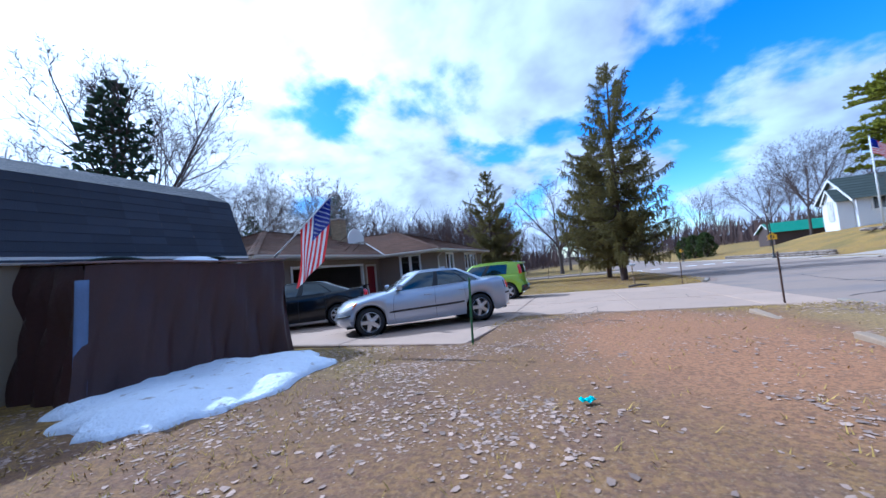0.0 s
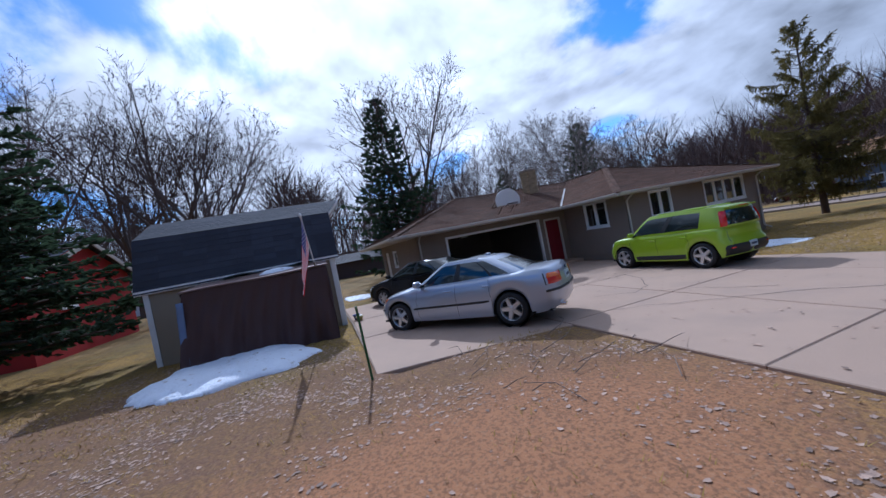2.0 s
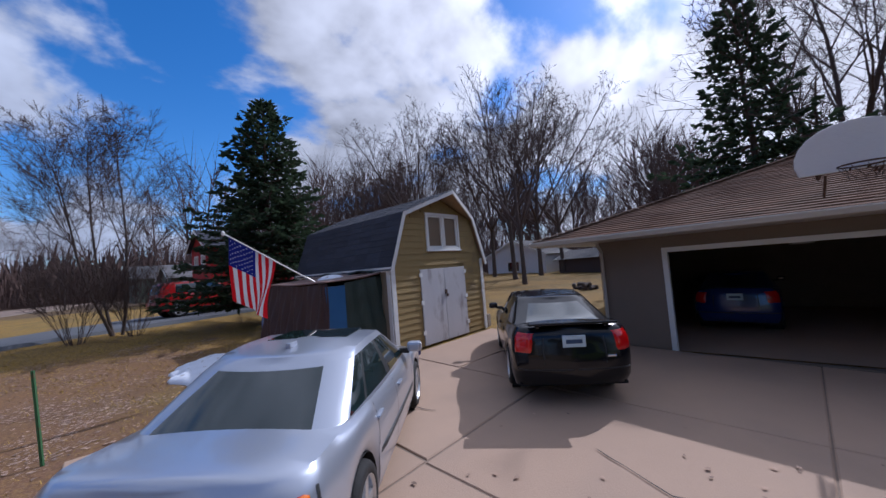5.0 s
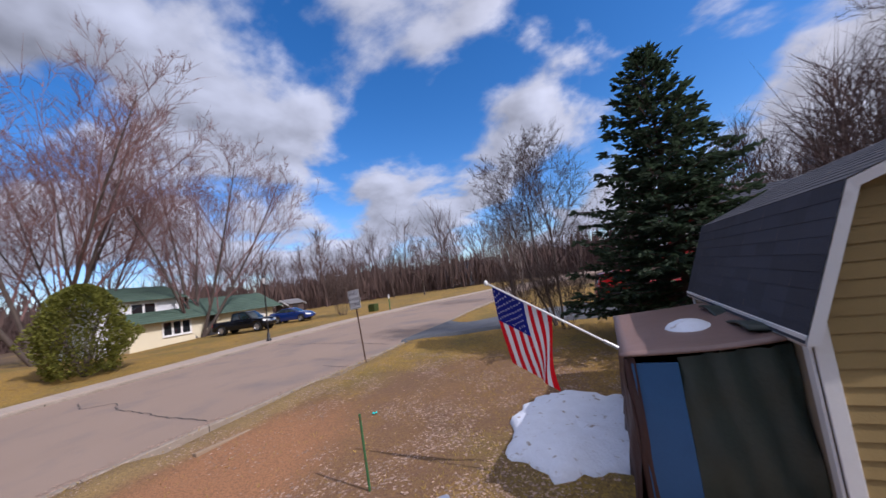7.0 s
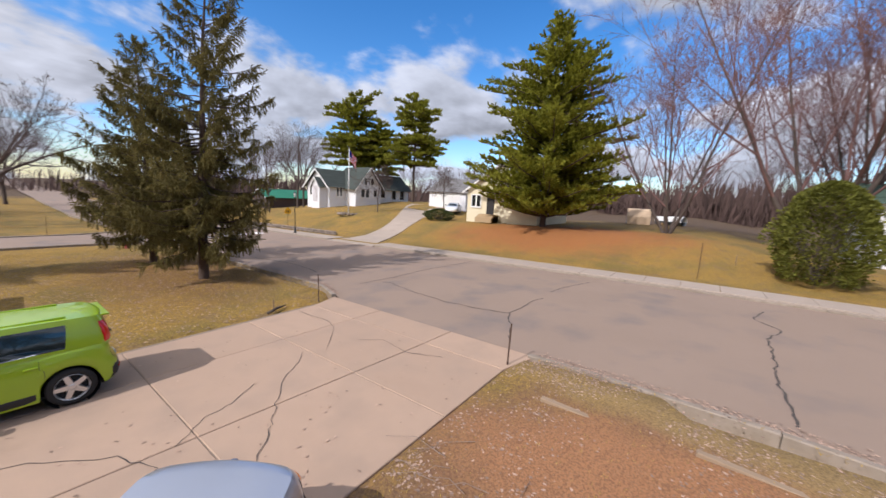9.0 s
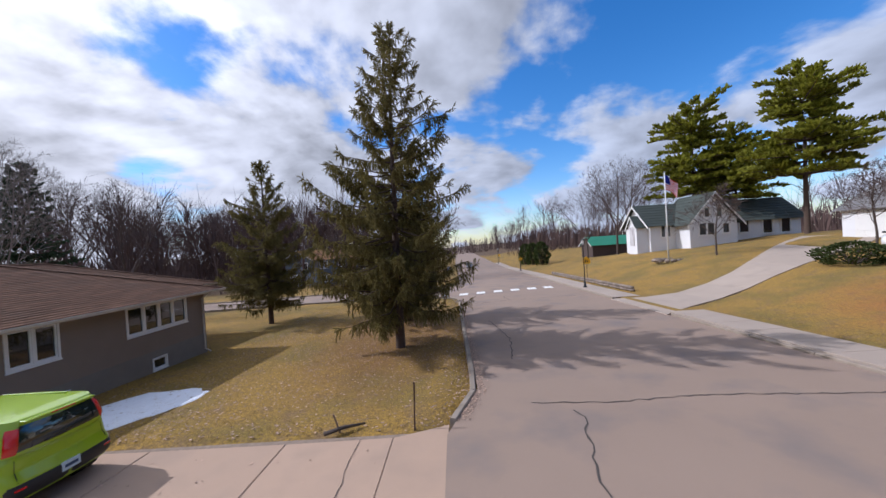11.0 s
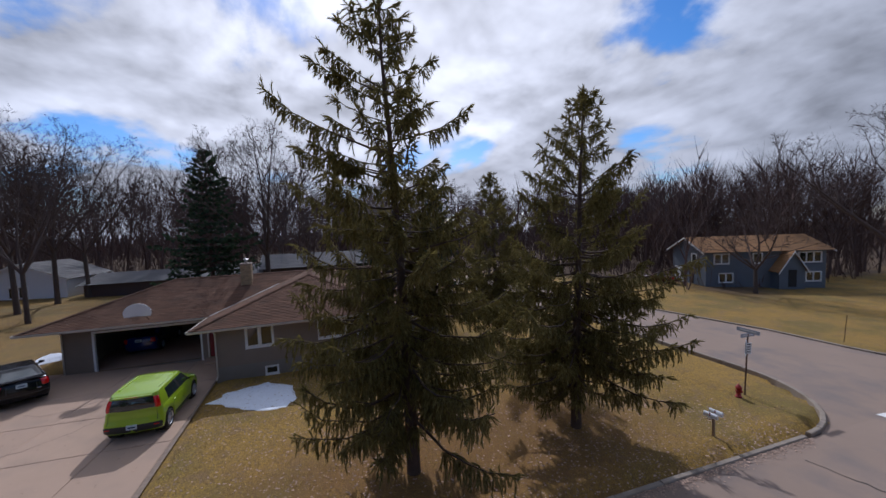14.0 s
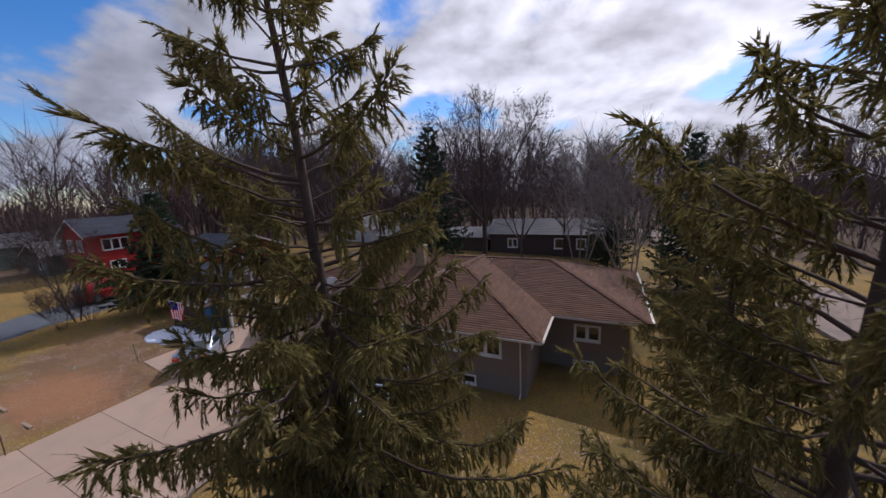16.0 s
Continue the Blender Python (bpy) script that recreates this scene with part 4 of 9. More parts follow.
    for i in range(4):
        up.box(HX - 0.45 - 0.53 * (i + 1), 8.5, 2.19, HX - 0.45 - 0.53 * i - 0.01, 13.2, 2.235)
    part("garage_door", up, M_WHITE, HOUSE, "raised white sectional garage door", bevel=0.006)
    part("door_opener", Mesh().box(-13.9, 10.6, 2.02, -13.4, 11.0, 2.2), M_METAL, HOUSE, "boxy door opener", bevel=0.02)
    # front door
    d = Mesh()
    d.box(HX - 0.06, 13.80, 0.03, HX - 0.02, 14.58, 2.04)
    fd = part("front_door", d, M_RED_DOOR, HOUSE, "dark red front door", bevel=0.008)
    for z0, z1 in ((0.2, 0.9), (1.05, 1.9)):
        for y0 in (13.88, 14.22):
            part("door_panel", Mesh().box(HX - 0.022, y0, z0, HX - 0.008, y0 + 0.26, z1), M_RED_DOOR, fd, bevel=0.006)
    part("door_handle", Mesh().lathe([(0.0, 0.06), (0.03, 0.05), (0.03, 0.03), (0.012, 0.02), (0.012, 0)], pose(HX - 0.02, 14.50, 1.0, 0, 90, 0), 10), M_CHROME, fd, "brass knob", True)
    c = Mesh()
    c.box(HX - 0.1, 13.70, 0, HX + 0.04, 13.79, 2.14).box(HX - 0.1, 14.59, 0, HX + 0.04, 14.68, 2.14).box(HX - 0.1, 13.79, 2.05, HX + 0.04, 14.59, 2.14)
    part("door_casing", c, M_FASCIA, HOUSE, bevel=0.006)
    part("doorstep", Mesh().box(HX + 0.02, 13.6, -0.3, HX + 0.9, 14.9, 0.0), M_CONCRETE, HOUSE, bevel=0.01)
    # side door
    part("side_door", Mesh().box(-17.58, HY0 + 0.03, 0.03, -16.72, HY0 + 0.08, 2.04), M_WHITE, HOUSE, bevel=0.006)
    # soffit, fascia and gutters
    E0, E1 = HX + 0.95, HB - 0.85
    ey0, ey1 = HY0 - 1.2, HY1 + 0.85
    wx, wy0, wy1 = WX + 0.55, WY0 - 0.9, WY1 + 0.7
    s = Mesh()
    s.box(HX, ey0, 2.43, E0, wy0, 2.455).box(HX, wy1, 2.43, E0, ey1, 2.455).box(HB, ey0, 2.43, HX, HY0, 2.455).box(HB, HY1, 2.43, HX, ey1, 2.455).box(E1, ey0, 2.43, HB, ey1, 2.455)
    s.box(WX, wy0, 2.43, wx, wy1, 2.455).box(HX, wy0, 2.43, WX, WY0, 2.455).box(HX, WY1, 2.43, WX, wy1, 2.455)
    part("soffit", s, M_FASCIA, HOUSE)
    loop = [(E0, ey0), (E0, wy0), (wx, wy0), (wx, wy1), (E0, wy1), (E0, ey1), (E1, ey1), (E1, ey0)]
    for i, (a, b) in enumerate(zip(loop, loop[1:] + loop[:1])):
        a, b = Vector((*a, 0)), Vector((*b, 0))
        d = (b - a).normalized()
        o = Vector((d.y, -d.x, 0))
        m = Mesh()
        prof = [(0.0, 2.43), (0.09, 2.45), (0.115, 2.53), (0.105, 2.555), (0.09, 2.53), (0.0, 2.53)]
        for k, e in ((0, a - d * 0.0), (1, b + d * 0.0)):
            m.v += [tuple(e + o * p + Vector((0, 0, z))) for p, z in prof]
        n = len(prof)
        m.f = [tuple(range(n)), tuple(reversed(range(n, 2 * n)))] + [(k, n + k, n + (k + 1) % n, (k + 1) % n) for k in range(n)]
        part("gutter", m, M_FASCIA, HOUSE, "cream metal eaves gutter")
    # roof planes in courses of shingles
    rx, ry0, ry1 = (E0 + E1) / 2, 0, 0
    half = (E0 - E1) / 2
    ridge = EAVE + 0.03 + PITCH * half
    ry0, ry1 = ey0 + half, ey1 - half
    whalf = (wy1 - wy0) / 2
    wpk = (wx - whalf, (wy0 + wy1) / 2)
    planes = [
        ("roof_front", [(E0, ey0), (E0, ey1), (rx, ry1), (rx, ry0)], (1, 0)),
        ("roof_back", [(E1, ey1), (E1, ey0), (rx, ry0), (rx, ry1)], (-1, 0)),
        ("roof_south", [(E1, ey0), (E0, ey0), (rx, ry0)], (0, -1)),
        ("roof_north", [(E0, ey1), (E1, ey1), (rx, ry1)], (0, 1)),
        ("roof_wing", [(wx, wy0), (wx, wy1), wpk], (1, 0)),
        ("roof_wing_south", [(E0 - whalf - 0.2, wy0 + whalf), (E0, wy0), (wx, wy0), wpk], (0, -1)),
        ("roof_wing_north", [wpk, (wx, wy1), (E0, wy1), (E0 - whalf - 0.2, wy0 + whalf)], (0, 1)),
    ]
    for name, poly, down in planes:
        shingles(name, poly, down, EAVE + 0.03, PITCH, M_SHINGLE, HOUSE)
    # ridge and hip caps
    zt = EAVE + 0.03
    caps = [((E0, ey0, zt), (rx, ry0, ridge)), ((E0, ey1, zt), (rx, ry1, ridge)), ((rx, ry0, ridge), (rx, ry1, ridge)), ((E1, ey0, zt), (rx, ry0, ridge)), ((E1, ey1, zt), (rx, ry1, ridge)),
            ((wx, wy0, zt), (*wpk, zt + PITCH * whalf)), ((wx, wy1, zt), (*wpk, zt + PITCH * whalf)), ((*wpk, zt + PITCH * whalf), (E0 - whalf - 0.1, wpk[1], zt + PITCH * whalf))]
    for a, b in caps:
        a, b = Vector(a), Vector(b)
        n = max(2, int((b - a).length / 0.28))
        d = (b - a).normalized()
        side = d.cross(Vector((0, 0, 1))).normalized()
        m = Mesh()
        for k in range(n):
            p, q = a.lerp(b, k / n), a.lerp(b, (k + 1.12) / n)
            for sg in (1, -1):
                dr = 0.035 if abs(d.z) < 0.05 else 0.02
                up0, up1 = Vector((0, 0, 0.045)), Vector((0, 0, 0.03))
                m.quad(p + up0, q + up1, q + side * (0.15 * sg) + up1 - Vector((0, 0, dr)), p + side * (0.15 * sg) + up0 - Vector((0, 0, dr)))
        part("ridge_cap", m, M_SHINGLE, HOUSE, "overlapping ridge shingles")["kind"] = "stuff"
    # valley flashing by the garage
    v0, v1 = Vector((E0, wy0, zt + 0.03)), Vector((E0 - whalf, wy0 + whalf, zt + PITCH * whalf + 0.03))
    v1 = v0.lerp(v1, 0.62)
    m = Mesh()
    sd = Vector((0.03, 0.03, 0))
    m.quad(v0 - sd, v0 + sd, v1 + sd, v1 - sd)
    part("valley_flashing", m, M_METAL, HOUSE, "pale metal valley strip", solid=0.01)
    # downspouts
    for x, y, base in ((WX + 0.12, WY1 - 0.25, -0.2), (WX + 0.06, WY0 + 0.05, 0.1), (HX + 0.08, HY0 + 0.06, 0.1)):
        m = Mesh()
        m.tube([(x + 0.35, y, 2.45), (x, y, 2.2), (x, y, base), (x + 0.25, y, base - 0.12)], 0.035, 6)
        part("downspout", m, M_FASCIA, HOUSE)
    # vents
    for x, y in ((-11.6, 17.7), (-13.6, 20.2), (-12.6, 22.0)):
        z = zt + PITCH * min(E0 - x, 5)
        part("roof_vent", Mesh().tube([(x, y, z - 0.1), (x, y, z + 0.35)], 0.045, 8), M_METAL, HOUSE)


def shingles(name, poly, down, z0, pitch, mat, parent, course=0.155, thick=0.018, unit=0.55, curve=None):
    """A roof plane as overlapping courses of tabs; poly is the plan outline, its first edge the eave."""
    d = Vector(down)
    along = Vector((-d.y, d.x))
    eave = max(Vector(p).dot(d) for p in poly)
    top = min(Vector(p).dot(d) for p in poly)
    run = course / math.sqrt(1 + pitch * pitch)
    m = Mesh()
    n = int(math.ceil((eave - top) / run))

    def span(level):
        xs = []
        for a, b in zip(poly, poly[1:] + poly[:1]):
            a, b = Vector(a), Vector(b)
            u, v = a.dot(d) - level, b.dot(d) - level
            if abs(u) < 1e-9 and abs(v) < 1e-9:
                xs += [a.dot(along), b.dot(along)]
            elif u * v <= 0 and u != v:
                xs.append((a + (b - a) * (u / (u - v))).dot(along))
        return (min(xs), max(xs)) if xs else None

    for i in range(n):
        lo, hi = eave - i * run, max(eave - (i + 1) * run, top)
        s0, s1 = span(lo - 1e-6), span(hi + 1e-6)
        if not s0 or not s1:
            continue
        width = s0[1] - s0[0]
        k = max(1, int(width / unit))
        off = 0.37 * (i % 3) / max(k, 1)
        ts = sorted({0.0, 1.0, *[min(max((j + off), 0) / k, 1) for j in range(1, k)]})
        for t0, t1 in zip(ts[:-1], ts[1:]):
            up = thick + random.uniform(-0.003, 0.004)

            def pt(s, level, t, h):
                q = d * level + along * (s[0] + (s[1] - s[0]) * t)
                return (q.x, q.y, z0 + pitch * (eave - level) + h)

            a, b, c, e = pt(s0, lo, t0, up), pt(s0, lo, t1, up), pt(s1, hi, t1, 0.001), pt(s1, hi, t0, 0.001)
            a2, b2 = pt(s0, lo, t0, -0.004), pt(s0, lo, t1, -0.004)
            m.quad(a, b, c, e)
            m.quad(a2, b2, b, a)
    ob = part(name, m, mat, parent, "weathered brown asphalt shingles" if mat == M_SHINGLE else "")
    ob["kind"] = "stuff"
    return ob


build_house()


def build_chimney():
    root = thing("chimney", "short tan brick chimney with a galvanised flue cap", "chimney")
    cx, cy, z0 = -13.2, 15.4, 3.55
    z, row = z0, 0
    core = Mesh().box(cx - 0.27, cy - 0.27, z0 - 0.3, cx + 0.27, cy + 0.27, z0 + 1.38)
    part("mortar_core", core, M_KERB, root)
    brick = Mesh().box(-0.098, -0.045, -0.03, 0.098, 0.045, 0.03).data("brick", M_BRICK)
    while z < z0 + 1.38:
        for q in range(4):
            for k in range(3):
                o = part("brick", brick, M_BRICK, root)
                off = -0.21 + 0.21 * k + (0.05 if row % 2 else -0.0)
                o.matrix_world = pose(cx, cy, z + 0.035, 0, 0, 90 * q) @ pose(off, -0.25, 0)
        z, row = z + 0.071, row + 1
    part("cap", Mesh().box(cx - 0.34, cy - 0.34, z, cx + 0.34, cy + 0.34, z + 0.09), M_WALK, root, bevel=0.02)
    part("flue", Mesh().tube([(cx, cy, z + 0.08), (cx, cy, z + 0.30)], 0.09, 12), M_METAL, root, smooth=True)
    part("flue_cap", Mesh().lathe([(0.0, z + 0.42), (0.17, z + 0.34), (0.17, z + 0.32), (0.0, z + 0.32)], pose(cx, cy, 0), 14), M_METAL, root)


build_chimney()


def build_hoop():
    root = thing("basketball_hoop", "white fan-shaped basketball backboard with a rim, mounted over the garage", "basketball hoop")
    x, y, z = -9.05, 11.12, 2.92
    out = [(-0.56, 0.0), (0.56, 0.0), (0.60, 0.15)] + [(0.60 * math.cos(radians(q)), 0.18 + 0.50 * math.sin(radians(q))) for q in range(10, 171, 16)] + [(-0.60, 0.15)]
    m = Mesh()
    m.prism(out, 0, 0.04, pose(x, y, z, 90, 0, 90))
    part("backboard", m, M_BOARD, root, "white rounded backboard", bevel=0.01)
    ring = Mesh()
    pts = [(x + 0.33 + 0.225 * math.cos(radians(q)), y + 0.225 * math.sin(radians(q)), z + 0.02) for q in range(0, 361, 20)]
    ring.tube(pts, 0.012, 6)
    ring.tube([(x + 0.02, y - 0.08, z + 0.0), (x + 0.12, y - 0.08, z + 0.02)], 0.012, 6).tube([(x + 0.02, y + 0.08, z + 0.0), (x + 0.12, y + 0.08, z + 0.02)], 0.012, 6)
    part("rim", ring, M_RUST, root, "rusty orange rim", True)
    net = Mesh()
    for q in range(0, 360, 36):
        a, b = radians(q), radians(q + 30)
        net.tube([(x + 0.33 + 0.22 * math.cos(a), y + 0.22 * math.sin(a), z), (x + 0.33 + 0.14 * math.cos(b), y + 0.14 * math.sin(b), z - 0.16)], 0.005, 4)
    part("net", net, M_RUST, root, "frayed dark net")
    for s in (-0.3, 0.3):
        for p, q in (((-0.02, 0.12), (-0.75, 0.02)), ((-0.02, 0.45), (-0.9, 0.06)), ((-0.02, -0.02), (-0.4, -0.28))):
            part("strut", Mesh().tube([(x + p[0], y + s, z + p[1]), (x + q[0], y + s, z + q[1])], 0.018, 6), M_RUST, root, "dark steel strut", True)


build_hoop()

# ---- gambrel shed, lean-to and flag ----
SX0, SX1, SY0, SY1 = -10.58, -6.98, -0.9, 3.64


def build_shed():
    root = thing("shed", "tan gambrel-roofed garden shed with white trim and chalky double doors", "shed", pose(0, 0, 0.1))
    cx, ez, kz, pz, kin = (SX0 + SX1) / 2, 2.14, 3.33, 3.86, 0.46
    outline = [(SX0, 0), (SX1, 0), (SX1, ez), (SX1 - kin, kz), (cx, pz), (SX0 + kin, kz), (SX0, ez)]
    door, win = (-9.68, -7.92, 0.03, 1.94), (-9.51, -8.31, 2.50, 3.36)

    def half_width(z):
        if z <= ez:
            return SX0, SX1
        if z <= kz:
            t = (z - ez) / (kz - ez) * kin
            return SX0 + t, SX1 - t
        t = (z - kz) / (pz - kz)
        return SX0 + kin + t * (cx - SX0 - kin), SX1 - kin - t * (SX1 - kin - cx)

    front = Mesh()
    step = 0.05
    z = 0.0
    while z < pz - 0.02:
        a, b = half_width(z + step / 2)
        spans = [(a, b)]
        for h in (door, win):
            if h[2] < z + step / 2 < h[3]:
                spans = [s for p, q in spans for s in ((p, min(q, h[0])), (max(p, h[1]), q)) if s[1] - s[0] > 0.01]
        for p, q in spans:
            front.box(p, SY1 - 0.1, z, q, SY1, min(z + step, pz))
        z += step
    part("wall", front, M_SHED, root)
    part("wall", Mesh().prism([(x, z) for x, z in outline], 0, 0.1, pose(0, SY0 + 0.1, 0, 90)), M_SHED_SIDE, root)
    part("wall", Mesh().box(SX1 - 0.1, SY0 + 0.1, 0, SX1, SY1 - 0.102, ez), M_SHED_SIDE, root)
    part("wall", Mesh().box(SX0, SY0 + 0.1, 0, SX0 + 0.1, SY1 - 0.102, ez), M_SHED_SIDE, root)
    grown = [(door[0] - 0.01, door[1] + 0.01, door[2] - 0.1, door[3]), (win[0] - 0.075, win[1] + 0.075, win[2] - 0.11, win[3] + 0.07)]
    lap_boards("y", SY1, SX0, SX1, 0.02, pz - 0.06, grown, 1, 0.155, M_SHED, root, limits=lambda a, b: (half_width(b)[0] + 0.02, half_width(b)[1] - 0.02))
    for y0, y1 in ((SY0 + 0.12, SY0 + 1.22), (SY0 + 1.225, SY0 + 2.44), (SY0 + 2.445, SY1 - 0.1)):
        part("siding_panel", Mesh().box(SX1 + 0.002, y0, 0.0, SX1 + 0.014, y1, ez), M_SHED_SIDE, root)
    # white trim on corners and rakes
    for q in ((SX1 - 0.11, SY1 + 0.02, SX1 + 0.012, SY1 + 0.05), (SX0 - 0.012, SY1 + 0.02, SX0 + 0.11, SY1 + 0.05), (SX1 + 0.02, SY1 - 0.1, SX1 + 0.045, SY1 + 0.02), (SX1 + 0.02, SY0, SX1 + 0.045, SY0 + 0.12)):
        part("corner_board", Mesh().box(q[0], q[1], 0, q[2], q[3], ez), M_WHITE, root, "white corner board", bevel=0.005)
    over, prow = 0.16, 0.62
    edge = [(SX1 + 0.10, ez - 0.16), (SX1 - kin + 0.05, kz + 0.04), (cx, pz + 0.10), (SX0 + kin - 0.05, kz + 0.04), (SX0 - 0.10, ez - 0.16)]
    ends = [SY1 + over, SY1 + over, SY1 + prow, SY1 + over, SY1 + over]
    for (a, ya), (b, yb) in zip(list(zip(edge, ends))[:-1], list(zip(edge, ends))[1:]):
        m = Mesh()
        p, q = Vector((a[0], ya, a[1])), Vector((b[0], yb, b[1]))
        dn = (q - p).cross(Vector((0, 1, 0))).normalized() * 0.09
        if dn.z > 0:
            dn = -dn
        w = Vector((0, 0.035, 0))
        m.v = [tuple(v) for v in (p, q, q + dn, p + dn, p - w, q - w, q + dn - w, p + dn - w)]
        m.f = [(0, 1, 2, 3), (7, 6, 5, 4), (0, 4, 5, 1), (1, 5, 6, 2), (2, 6, 7, 3), (3, 7, 4, 0)]
        part("rake_board", m, M_WHITE, root, "white rake board")
    y_back = SY0 - 0.15
    for i, ((a, ya), (b, yb)) in enumerate(zip(list(zip(edge, ends))[:-1], list(zip(edge, ends))[1:])):
        m = Mesh()
        rows = max(3, int(math.hypot(b[0] - a[0], b[1] - a[1]) / 0.15))
        up = Vector((a[1] - b[1], 0, b[0] - a[0])).normalized()
        if up.z < 0 or (abs(up.z) < 0.3 and (up.x > 0) != (a[0] + b[0] > 2 * cx)):
            up = -up
        low_first = a[1] < b[1]
        for r in range(rows):
            t0, t1 = (r / rows, (r + 1) / rows) if low_first else (1 - r / rows, 1 - (r + 1) / rows)
            p0 = Vector((a[0] + (b[0] - a[0]) * t0, 0, a[1] + (b[1] - a[1]) * t0))
            p1 = Vector((a[0] + (b[0] - a[0]) * t1, 0, a[1] + (b[1] - a[1]) * t1))
            e0, e1 = ya + (yb - ya) * t0, ya + (yb - ya) * t1
            k = 9
            for s in range(k):
                f0, f1 = s / k, (s + 1) / k
                o = 0.013 + random.uniform(-0.001, 0.002)
                q0, q1 = y_back + (e0 - y_back) * f0, y_back + (e0 - y_back) * f1
                g0, g1 = y_back + (e1 - y_back) * f0, y_back + (e1 - y_back) * f1
                A, B = p0 + up * o, p1 + up * 0.008
                m.quad((A.x, q0, A.z), (A.x, q1, A.z), (B.x, g1, B.z), (B.x, g0, B.z))
                C = p0 - up * 0.003
                m.quad((C.x, q0, C.z), (C.x, q1, C.z), (A.x, q1, A.z), (A.x, q0, A.z))
        o = part("roof", m, M_SHED_ROOF, root, "dark grey asphalt shingles")
        o["kind"] = "stuff"
        m2 = Mesh()
        m2.quad((a[0], y_back, a[1] - 0.02), (a[0], ya - 0.02, a[1] - 0.02), (b[0], yb - 0.02, b[1] - 0.02), (b[0], y_back, b[1] - 0.02))
        part("roof_deck", m2, M_WOOD, root, solid=0.006)
    part("eaves_board", Mesh().box(SX1 + 0.06, SY0 - 0.15, ez - 0.19, SX1 + 0.10, SY1 + 0.15, ez - 0.08), M_WHITE, root, "white eaves board", bevel=0.005)
    # doors
    for x0, x1 in ((door[0], (door[0] + door[1]) / 2 - 0.006), ((door[0] + door[1]) / 2 + 0.006, door[1])):
        d = part("shed_door", Mesh().box(x0, SY1 + 0.012, door[2], x1, SY1 + 0.045, door[3]), M_SHED_DOOR, root, "chalky white plywood door", bevel=0.006)
        outer = x0 if x0 == door[0] else x1
        for z in (0.3, 1.05, 1.75):
            part("hinge", Mesh().box(outer - 0.05, SY1 + 0.046, z, outer + 0.05, SY1 + 0.055, z + 0.1), M_WHITE, d)
    part("hasp", Mesh().box(-8.85, SY1 + 0.046, 1.22, -8.78, SY1 + 0.075, 1.36).box(-8.88, SY1 + 0.05, 1.16, -8.83, SY1 + 0.09, 1.24), M_RUST, root, "rusty hasp and padlock", bevel=0.006)
    window("window", "y", SY1 + 0.012, *win, 2, 1, "white two-pane loft window", root, pane_mat=M_WIN_CREAM, kind="")


build_shed()


def cloth(nu, nv, fn):
    return Mesh().grid(nu, nv, fn)


